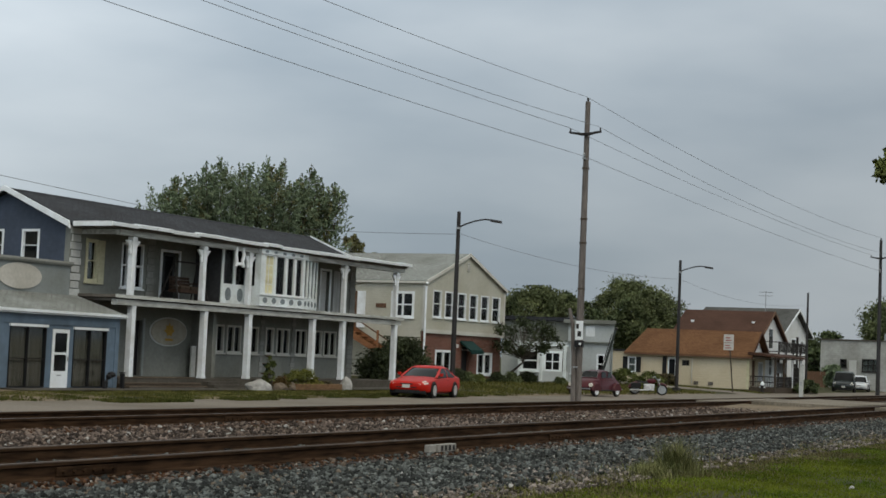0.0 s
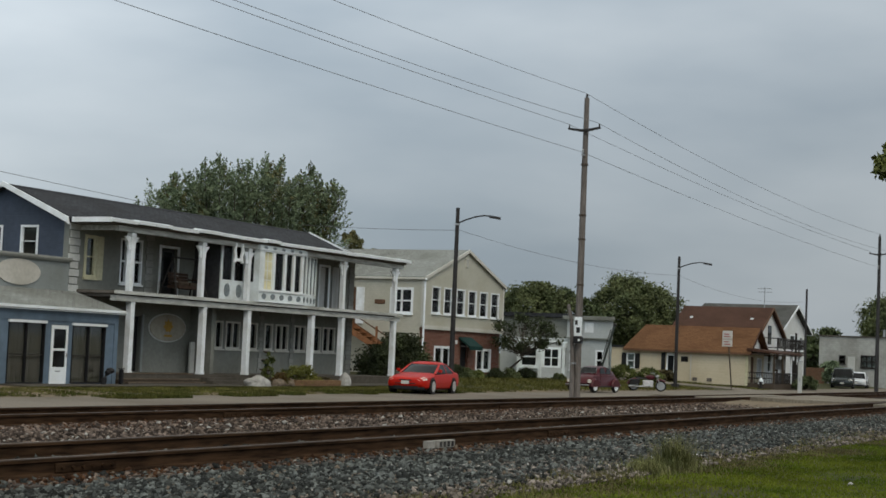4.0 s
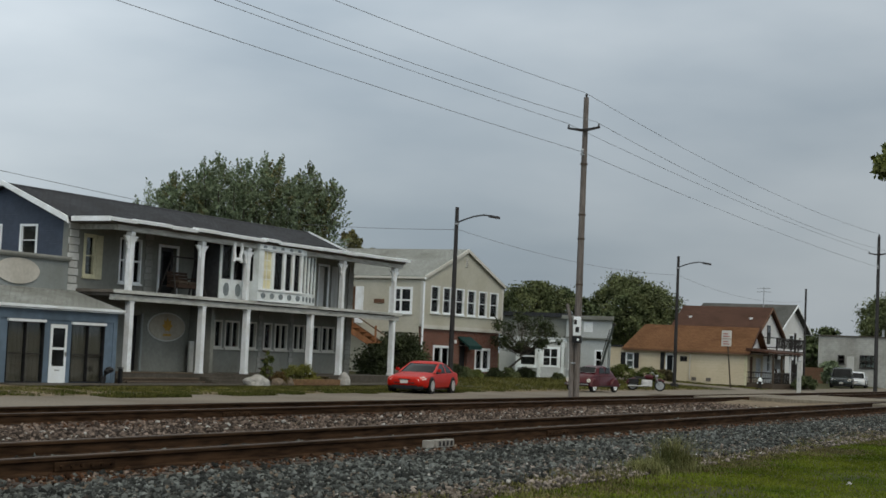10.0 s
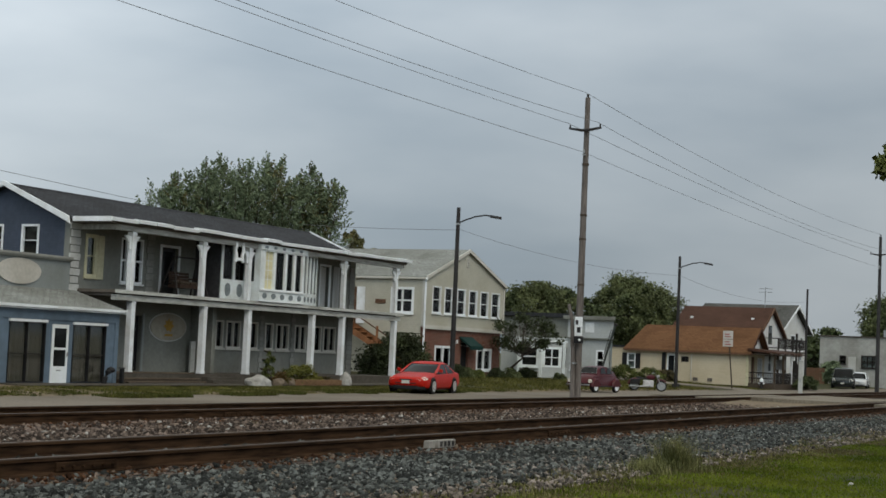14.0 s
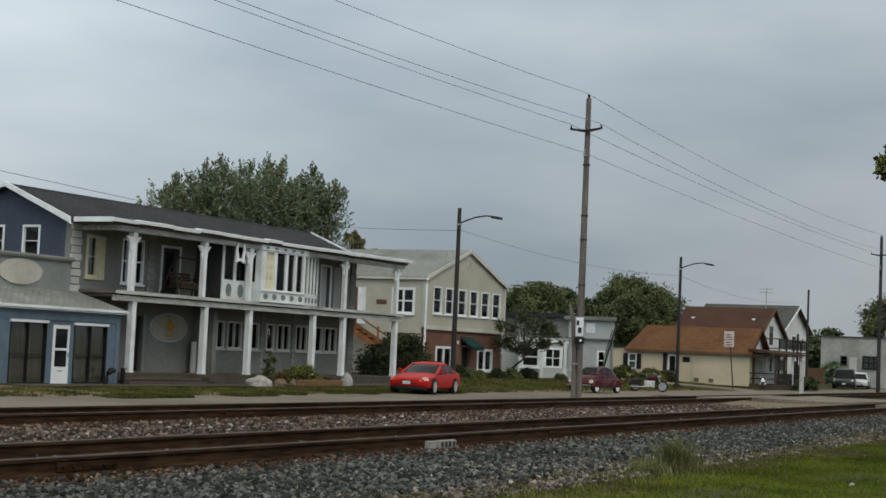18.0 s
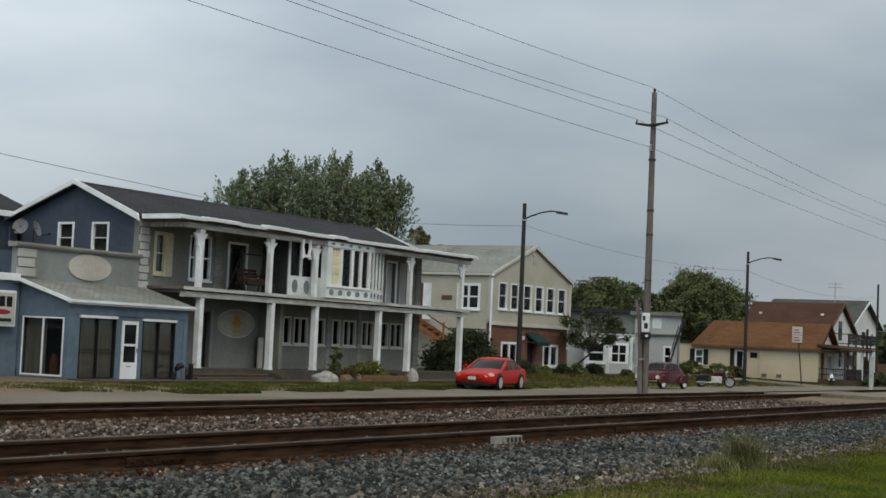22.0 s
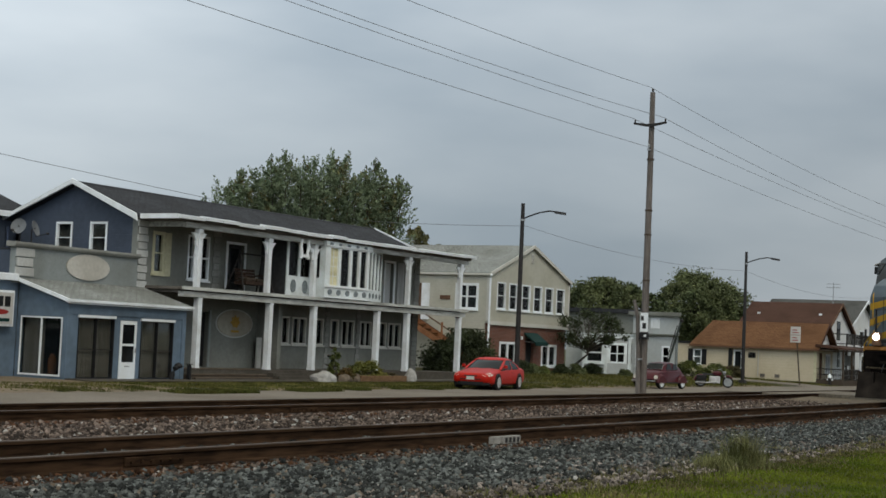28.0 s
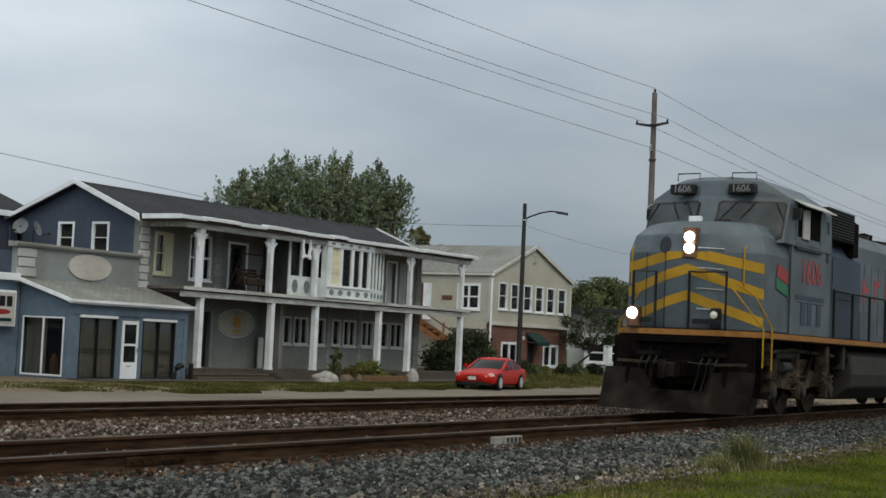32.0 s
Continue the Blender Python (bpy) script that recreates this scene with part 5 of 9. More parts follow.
# == blue shop: lean-to, parapet annexe, west wing ==
def blue_shop():
    t = thing("blue_shop", (40.5, 37, 0.04), "blue panelled shop with a shingled lean-to roof", "shop")
    fw = front(36.0)
    holes = [(37.96, 39.68, 0.12, 2.12), (40.0, 40.85, 0.06, 2.1), (41.07, 42.78, 0.12, 2.1)]
    part("front_wall", holed(fw, 37.44, 43.42, 0.04, 2.66, 0.18, holes), M["blue_panel"], t, "blue vertical panelling")
    ww = west(37.44)
    sidew = holed(ww, 36.18, 38.28, 0.04, 2.62, 0.18, [(36.2, 38.12, 0.13, 2.12)])
    sidew.prism([(36.0, 2.62), (38.28, 2.62), (38.28, 3.3), (36.0, 2.64)], "X", 37.44, 37.62)
    part("side_wall", sidew, M["blue_panel_side"], t)
    part("end_wall", Geo().prism([(36.18, 0.04), (36.18, 2.6), (38.28, 3.25), (38.28, 0.04)], "X", 43.24, 43.42), M["blue_panel_side"], t)
    part("floor_slab", Geo().box(37.62, 43.24, 36.18, 38.28, -0.1, 0.1), M["concrete"], t)
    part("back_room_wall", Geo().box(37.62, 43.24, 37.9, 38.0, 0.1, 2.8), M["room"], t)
    # roof with mitred left hip and white edges
    part("lean_to_roof", Geo().prism([(35.8, 2.62), (35.8, 2.70), (38.28, 3.40), (38.28, 3.30)], "X", 37.3, 43.6), M["shingle_grey"], t, "weathered grey shingle lean-to roof")
    part("eave_board", Geo().box(37.25, 43.62, 35.745, 35.795, 2.62, 2.715), M["white"], t, "white eave board")
    part("rake_board", Geo().prism([(35.76, 2.6), (35.76, 2.715), (38.3, 3.43), (38.3, 3.31)], "X", 37.2, 37.27), M["white"], t)
    part("soffit", Geo().prism([(35.8, 2.6), (36.0, 2.65), (36.0, 2.615), (35.8, 2.565)], "X", 37.3, 43.6), M["white"], t)
    part("header_band", Geo().box(37.41, 43.43, 35.955, 35.997, 2.24, 2.6), M["blue_panel"], t, "blue header board over the shop windows")
    part("corner_board", Geo().box(37.4, 37.6, 35.96, 35.997, 0.05, 2.238), M["blue_panel"], t)
    part("corner_board", Geo().box(43.24, 43.44, 35.96, 35.997, 0.05, 2.238), M["blue_panel"], t)
    part("sill_board", Geo().box(37.44, 39.95, 35.94, 35.997, 0.02, 0.1), M["concrete"], t)
    for h, n in ((holes[0], 2), (holes[2], 2)):
        win = window(t, fw, *h, n, 1, "black", 0.02, drape="curtain_mid", bar=0.012, label="wide shop window with dull curtains")
        part("head_trim", wbox(Geo(), fw, h[0] - 0.04, h[1] + 0.04, 0.0, 0.07, h[3] + 0.01, h[3] + 0.1), M["white_bright"], win)
        part("mid_rail", wbox(Geo(), fw, h[0], h[1], -0.07, -0.04, 1.05, 1.09), M["steel_dark"], win)
    d = part("storm_door", holed(front(35.985), 40.01, 40.84, 0.07, 2.09, 0.05, [(40.13, 40.75, 0.66, 1.22), (40.13, 40.75, 1.3, 1.96)]), M["white_bright"], t, "white two-light storm door")
    for z0, z1 in ((0.66, 1.22), (1.3, 1.96)):
        part("pane", wbox(Geo(), front(35.985), 40.13, 40.75, -0.035, -0.03, z0, z1), M["glass"], d)
    part("door_handle", Geo().box(40.78, 40.81, 35.94, 35.985, 1.0, 1.15), M["chrome"], d)
    part("letter_slot", Geo().box(40.3, 40.52, 35.978, 35.984, 0.5, 0.54), M["galv"], d)
    s = part("sliding_door", holed(west(37.42), 36.22, 38.1, 0.14, 2.11, 0.06, [(36.26, 37.12, 0.2, 2.06), (37.18, 38.06, 0.2, 2.06)]), M["white_bright"], t, "white-framed sliding glass door")
    for a, b in ((36.26, 37.12), (37.18, 38.06)):
        ob = part("pane", wbox(Geo(), west(37.42), a, b, -0.04, -0.032, 0.2, 2.06), M["pane"], s)
        ob.visible_shadow = False
    # Grey sheet added in place of the pale reflection in this pane.
    part("curtain", Geo().box(37.6, 37.63, 37.15, 38.06, 0.2, 2.05), M["curtain_mid"], s)
    # parapet over the annexe, cornice and blocks
    pw = front(38.2)
    part("parapet", Geo().box(37.1, 43.19, 38.2, 38.44, 3.2, 4.5), M["grey_stucco"], t, "grey stucco parapet")
    part("cornice", Geo().prism([(38.1, 4.42), (38.04, 4.5), (38.04, 4.58), (38.5, 4.6), (38.5, 4.42)], "X", 36.95, 43.18), M["quoin_dim"], t, "projecting grey cornice", bevel=0.01)
    quoins(t, pw, 37.1, 37.95, 3.42, 4.4, 3, 0.05)
    part("oval_sign", oval(Geo(), pw, 40.58, 3.92, 1.08, 0.46, 0.0, 0.05, 36), M["cream"], t, "blank cream oval sign board", smooth=True)
    part("annexe_wall", Geo().box(37.1, 37.3, 38.45, 44.4, 0.0, 4.3).box(37.3, 43.19, 44.2, 44.4, 0.0, 4.3), M["blue_siding"], t)
    part("annexe_roof", Geo().box(37.1, 43.19, 38.45, 44.4, 4.302, 4.38), M["shingle_dark"], t)
    # west wing behind the sign
    part("wing_wall", Geo().box(28.0, 37.43, 38.3, 38.5, 0.0, 3.3), M["blue_panel"], t)
    part("wing_roof", Geo().box(28.0, 37.05, 38.5, 44.0, 3.25, 3.31), M["shingle_grey"], t)
    part("wing_fascia", Geo().box(28.0, 37.19, 38.05, 38.28, 3.26, 3.5), M["white"], t, "white fascia", bevel=0.02)
    return t


blue_shop()


def hung_sign():
    t = thing("shop_sign", (36.3, 38.2, 2.3), "lit-box shop sign with red and green bars", "sign")
    part("box", Geo().box(35.4, 37.02, 38.02, 38.24, 1.72, 2.92), M["white"], t, bevel=0.02)
    part("face", Geo().box(35.48, 36.94, 37.995, 38.015, 1.8, 2.84), M["sign_white"], t)
    for x in (35.6, 35.92, 36.24, 36.56):
        part("lettering_bar", Geo().box(x, x + 0.24, 37.98, 37.993, 2.38, 2.72), M["black"], t)
    part("lettering_bar", oval(Geo(), front(37.993), 36.3, 2.2, 0.45, 0.09, 0.0, 0.012, 20), M["sign_red"], t)
    part("lettering_bar", Geo().box(35.6, 36.8, 37.98, 37.993, 1.88, 1.99), M["awning"], t)


hung_sign()


def blue_rear_house():
    t = thing("rear_house", (40, 47, 0.04), "dark blue house with charcoal roof and white trim", "house")
    part("wall", Geo().box(30, 44.5, 44.9, 51, 0.0, 6.2), M["blue_siding"], t)
    part("gable", Geo().prism([(44.9, 6.2), (47.9, 7.25), (51, 6.2)], "X", 30.02, 44.48), M["blue_siding"], t)
    r = Geo().prism([(44.62, 6.16), (47.9, 7.38), (47.9, 7.28), (44.62, 6.06)], "X", 29.6, 44.7)
    r.prism([(47.9, 7.38), (51.4, 6.16), (51.4, 6.06), (47.9, 7.28)], "X", 29.6, 44.7)
    part("roof", r, M["shingle_dark"], t)
    part("eave_board", Geo().box(29.6, 44.7, 44.55, 44.615, 5.98, 6.2), M["white"], t)
    part("pipe", Geo().tube([(42.95, 44.7, 0.1), (42.95, 44.7, 5.6)], 0.05, 8), M["blue_dark"], t)


blue_rear_house()


def dish(x, y, z, turn, r):
    t = thing("satellite_dish", (x, y, z), "grey satellite dish on a roof-edge mast", "satellite dish", "dishes on the annexe roof", rz=turn)
    local(t)
    n = [(r * k / 5, 0.06 * (1 - (k / 5) ** 2)) for k in range(6)]
    prof = n + [(a, h + 0.015) for a, h in reversed(n)]
    d = part("reflector", Geo().lathe([(max(a, 0.01), h) for a, h in prof], (0, 0, 0), "X", 20), M["dish_grey"], t, "round dull grey reflector", smooth=True)
    d.matrix_basis = pose(0, 0, 0.9, 0, 18, 0)
    part("mast", Geo().tube([(0.15, 0, 0), (0.15, 0, 0.85), (0.02, 0, 0.9)], 0.025, 6), M["steel_dark"], t)
    part("feed_arm", Geo().tube([(0.0, 0, 0.6), (-0.45, 0, 0.72)], 0.015, 6), M["steel_dark"], t)
    part("feed_horn", Geo().lathe([(0.04, 0), (0.04, 0.1)], (-0.5, 0, 0.72), "X", 8), M["steel_dark"], t)


M["dish_grey"] = mat("dish_grey_paint", (0.15, 0.16, 0.17), 0.6, 0.1, 6, 0.0)
dish(39.1, 40.2, 4.38, 20, 0.29)
dish(40.05, 40.3, 4.38, 112, 0.29)

# == beige house ==


def roof_pair(t, x0, x1, y0, y1, xr, zr, ze, over, material, label, th=0.12, trim="beige_trim"):
    """Two slopes whose ridge runs away from the street."""
    for a, s in ((x0, -1), (x1, 1)):
        k = (zr - ze) / abs(xr - a)
        e = a + s * over
        ez = ze - k * over
        part("roof_slope", Geo().prism([(e, ez), (xr, zr), (xr, zr + th), (e, ez + th)], "Y", y0 - over, y1 + over), M[material], t, label)
        part("rake_board", Geo().prism([(e, ez - 0.06), (xr, zr - 0.08), (xr, zr + th + 0.015), (e, ez + th + 0.015)], "Y", y0 - over - 0.05, y0 - over - 0.004), M[trim], t)
        part("gutter", Geo().box(e - 0.06 if s < 0 else e + 0.004, e - 0.004 if s < 0 else e + 0.06, y0 - over, y1 + over, ez - 0.06, ez + 0.06), M[trim], t)


def beige_house():
    t = thing("beige_house", (79, 44.5, 0.36), "two-storey beige house over a red brick ground floor", "house")
    fw, ww = front(40.0), west(73.9)
    wins = [(74.8, 75.8), (76.25, 77.25), (77.8, 78.85), (79.3, 80.35), (80.8, 81.85), (82.3, 83.4)]
    up = [(a, b, 3.85, 5.32) for a, b in wins]
    part("upper_wall", holed(fw, 73.9, 84.0, 3.02, 5.75, 0.22, up), M["beige"], t, "beige vinyl siding")
    part("gable_wall", Geo().prism([(73.9, 5.75), (78.95, 7.6), (84.0, 5.75)], "Y", 40.0, 40.22), M["beige"], t)
    side = [(40.7, 42.1, 3.75, 5.15), (44.35, 45.15, 3.1, 5.15)]
    part("side_wall", holed(ww, 40.22, 49.0, 0.3, 5.75, 0.22, side), M["beige"], t)
    lo = [(75.5, 77.5, 0.7, 2.0), (78.7, 79.7, 0.42, 2.3), (80.75, 82.7, 0.7, 1.95)]
    part("brick_wall", holed(front(40.08), 74.0, 83.9, 0.3, 3.015, 0.25, lo), M["brick"], t, "red brick ground floor")
    part("rear_wall", Geo().box(74.12, 84.0, 48.78, 49.0, 0.3, 5.75).box(83.78, 84.0, 40.33, 48.78, 0.3, 5.75), M["beige"], t)
    part("inner_floor", Geo().box(74.2, 83.7, 40.4, 48.7, 2.8, 3.0), M["room"], t)
    part("inner_wall", Geo().box(74.2, 83.7, 43.4, 43.5, 0.4, 5.6), M["room"], t)
    part("foundation", Geo().box(73.95, 83.95, 40.1, 48.95, -0.2, 0.3), M["concrete"], t)
    roof_pair(t, 73.9, 84.0, 40.0, 49.0, 78.95, 7.56, 5.74, 0.12, "shingle_grey", "pale grey shingle slope", 0.1)
    part("band_board", Geo().box(73.88, 84.02, 39.93, 39.998, 2.93, 3.14), M["beige_trim"], t, "beige band between the storeys")
    for a, b in ((73.84, 74.02), (83.88, 84.06)):
        part("corner_board", Geo().box(a, b, 39.95, 40.13, 3.14, 5.7), M["beige_trim"], t)
    part("downpipe", Geo().tube([(73.8, 39.9, 0.4), (73.8, 39.9, 5.5), (73.62, 39.75, 5.66)], 0.06, 8), M["white"], t, "white downpipe")
    for i, h in enumerate(up):
        w = window(t, fw, *h, 1, 2, "white", 0.055, drape="curtain" if i in (0,) else None, bar=0.02)
    v = part("gable_vent", wbox(Geo(), fw, 78.8, 79.1, 0.0, 0.06, 6.62, 7.15), M["beige_trim"], t, "louvred gable vent")
    for k in range(5):
        part("slat", wbox(Geo(), fw, 78.83, 79.07, 0.06, 0.075, 6.64 + 0.1 * k, 6.66 + 0.1 * k), M["steel_dark"], v)
    window(t, ww, *side[0], 2, 2, "white_bright", 0.1, bar=0.04)
    d = part("side_door", wbox(Geo(), ww, 44.35, 45.15, -0.15, -0.1, 3.1, 5.15), M["board_wood"], t, "brown upper side door")
    part("storm_door", wbox(Geo(), ww, 43.78, 44.3, 0.02, 0.06, 3.1, 5.15), M["white"], d)
    part("wall_plaque", wbox(Geo(), ww, 42.45, 43.1, 0.0, 0.04, 4.25, 4.48), M["board_wood"], t, "small brown wall plaque")
    window(t, front(40.08), *lo[0], 2, 1, "white", 0.1, drape="curtain_pale", bar=0.04)
    window(t, front(40.08), *lo[2], 2, 1, "white", 0.1, drape="curtain_pale", bar=0.04)
    d = part("front_door", wbox(Geo(), front(40.08), 78.72, 79.68, -0.2, -0.15, 0.42, 2.28), M["black"], t, "dark front door")
    part("front_step", Geo().box(78.4, 80.0, 39.3, 40.07, 0.1, 0.38), M["concrete"], t)
    aw = part("awning", Geo().prism([(40.07, 2.62), (40.07, 2.5), (39.35, 2.0), (39.35, 2.1)], "X", 78.45, 80.1), M["awning"], t, "dark green awning over the door")
    part("valance", Geo().box(78.45, 80.1, 39.32, 39.345, 1.88, 2.08), M["awning"], aw)
    for x in (78.5, 80.05):
        part("awning_arm", Geo().tube([(x, 40.0, 2.1), (x, 39.37, 2.05)], 0.015, 6), M["galv"], aw)
    part("wall_lamp", Geo().box(78.0, 78.12, 39.98, 40.07, 2.2, 2.4), M["white"], t)
    return t


beige_house()


def outside_stairs():
    t = thing("outside_stairs", (71, 42, 0.4), "orange-stained wooden stairs up the side of the beige house", "stairs")
    x0, x1 = 72.5, 73.6
    for i in range(12):
        y, z = 39.6 + i * 0.42, 0.6 + i * 0.22
        part("tread", Geo().box(x0, x1, y, y + 0.34, z, z + 0.05), M["wood_stain"], t)
    for x in (x0 - 0.05, x1):
        part("stringer", Geo().prism([(39.5, 0.3), (39.5, 0.62), (44.7, 3.35), (44.7, 3.0)], "X", x, x + 0.05), M["wood_stain"], t)
    part("landing", Geo().box(x0 - 0.1, x1 + 0.05, 44.6, 48.4, 3.05, 3.17), M["wood_stain"], t)
    for y, z in ((39.6, 0.4), (42.0, 1.9), (44.6, 3.1), (48.3, 3.1)):
        part("post", Geo().box(x0 - 0.14, x0 - 0.05, y, y + 0.09, 0.3 if y > 44 else z - 0.1, z + 1.05), M["wood_stain"], t)
    part("handrail", Geo().tube([(x0 - 0.1, 39.6, 1.45), (x0 - 0.1, 44.6, 4.15), (x0 - 0.1, 48.35, 4.15)], 0.04, 6), M["board_wood"], t)
    part("mid_rail", Geo().tube([(x0 - 0.1, 39.6, 1.0), (x0 - 0.1, 44.6, 3.7), (x0 - 0.1, 48.35, 3.7)], 0.03, 6), M["board_wood"], t)


outside_stairs()


# == pale low shop with a bay ==
def pale_shop():
    t = thing("pale_shop", (93, 39, 0.3), "low pale grey clapboard shop with bay and cornice", "shop")
    ww, fw = west(90.0), front(35.2)
    holes = [(35.75, 36.25, 1.0, 2.2), (37.55, 38.0, 0.95, 2.3)]
    part("west_wall", holed(ww, 35.42, 42.9, 0.2, 2.9, 0.2, holes), M["pale_siding"], t, "pale blue-grey clapboard wall")
    part("front_wall", Geo().prism([(90.2, 35.42), (90.0, 35.2), (97.0, 38.0), (97.0, 38.25)], "Z", 0.2, 2.9), M["pale_siding"], t)
    part("rear_wall", Geo().box(90.2, 97.0, 42.7, 42.9, 0.2, 2.9).box(96.8, 97.0, 38.26, 42.7, 0.2, 2.9), M["pale_siding"], t)
    part("attic_wall", Geo().prism([(89.85, 38.2), (89.85, 35.1), (96.8, 38.0), (96.8, 38.2)], "Z", 2.98, 4.1), M["pale_siding"], t, "boarded false front above the shop")
    part("band_board", Geo().prism([(89.8, 38.24), (89.8, 35.05), (97.0, 38.05), (97.0, 38.24)], "Z", 2.902, 2.977), M["grey_wall"], t)
    part("cornice", Geo().prism([(89.6, 38.45), (89.6, 34.9), (97.0, 37.95), (97.0, 38.45)], "Z", 4.102, 4.34), M["grey_wall"], t, "grey cornice along the top", bevel=0.02)
    part("rear_attic", Geo().box(90.0, 97.0, 38.25, 42.9, 2.9, 4.2), M["grey_wall"], t)
    part("rear_cornice", Geo().box(89.7, 97.2, 38.46, 43.1, 4.22, 4.46), M["shingle_dark"], t)
    part("inner_wall", Geo().box(91.6, 91.7, 36.3, 42.6, 0.3, 2.85).box(90.2, 96.8, 38.3, 42.7, 0.2, 0.3), M["room"], t)
    for h in holes:
        window(t, ww, *h, 1, 2, "white_bright", 0.07)
    part("cornice_panel", Geo().box(89.82, 89.845, 36.4, 37.0, 3.3, 3.95), M["white"], t)
    # canted bay
    poly = [(90.0, 41.6), (88.9, 41.15), (88.9, 39.6), (89.6, 38.3), (90.0, 38.2)]
    part("bay_base", Geo().prism(poly, "Z", 0.2, 1.0), M["pale_siding"], t)
    part("bay_head", Geo().prism(poly, "Z", 2.3, 2.6), M["pale_siding"], t)
    part("bay_roof", Geo().prism([(x - 0.12 if x < 90 else x, y) for x, y in poly], "Z", 2.602, 2.7), M["blue_white"], t)
    part("bay_corner", Geo().box(88.88, 89.0, 39.5, 39.68, 0.2, 2.6), M["blue_white"], t)
    part("bay_corner", Geo().box(88.88, 89.0, 41.05, 41.2, 0.2, 2.6), M["blue_white"], t)
    part("bay_corner", Geo().box(89.55, 89.68, 38.2, 38.36, 0.2, 2.6), M["blue_white"], t)
    part("bay_back", Geo().box(89.85, 89.95, 38.3, 41.5, 1.0, 2.3), M["room"], t)
    window(t, west(88.9), 39.75, 41.0, 1.0, 2.3, 1, 2, "blue_white", 0.12, bar=0.05)
    p0, p1 = Vector((88.9, 39.6)), Vector((89.6, 38.3))
    al = (p1 - p0).normalized()
    ou = Vector((al.y, -al.x))

    def cb(g, u0, u1, d0, d1, z0, z1):
        v = [(p0.x + al.x * u + ou.x * d, p0.y + al.y * u + ou.y * d, z) for z in (z0, z1) for d in (d0, d1) for u in (u0, u1)]
        return g.add(v, [(0, 2, 3, 1), (4, 5, 7, 6), (0, 1, 5, 4), (2, 6, 7, 3), (0, 4, 6, 2), (1, 3, 7, 5)])
    sgn = 1 if ou.x < 0 else -1
    cwall = lambda u, d, z: (p0.x + al.x * u + ou.x * d * sgn, p0.y + al.y * u + ou.y * d * sgn, z)
    w = part("window", holed(lambda u, d, z: cwall(u, d + 0.03, z), 0.1, 1.35, 1.0, 2.3, 0.09, [(0.3, 0.69, 1.12, 1.6), (0.76, 1.15, 1.12, 1.6), (0.3, 0.69, 1.66, 2.15), (0.76, 1.15, 1.66, 2.15)]), M["blue_white"], t)
    ob = part("pane", cb(Geo(), 0.3, 1.15, -0.05 * sgn, -0.045 * sgn, 1.12, 2.15), M["pane"], w)
    ob.visible_shadow = False
    return t


pale_shop()


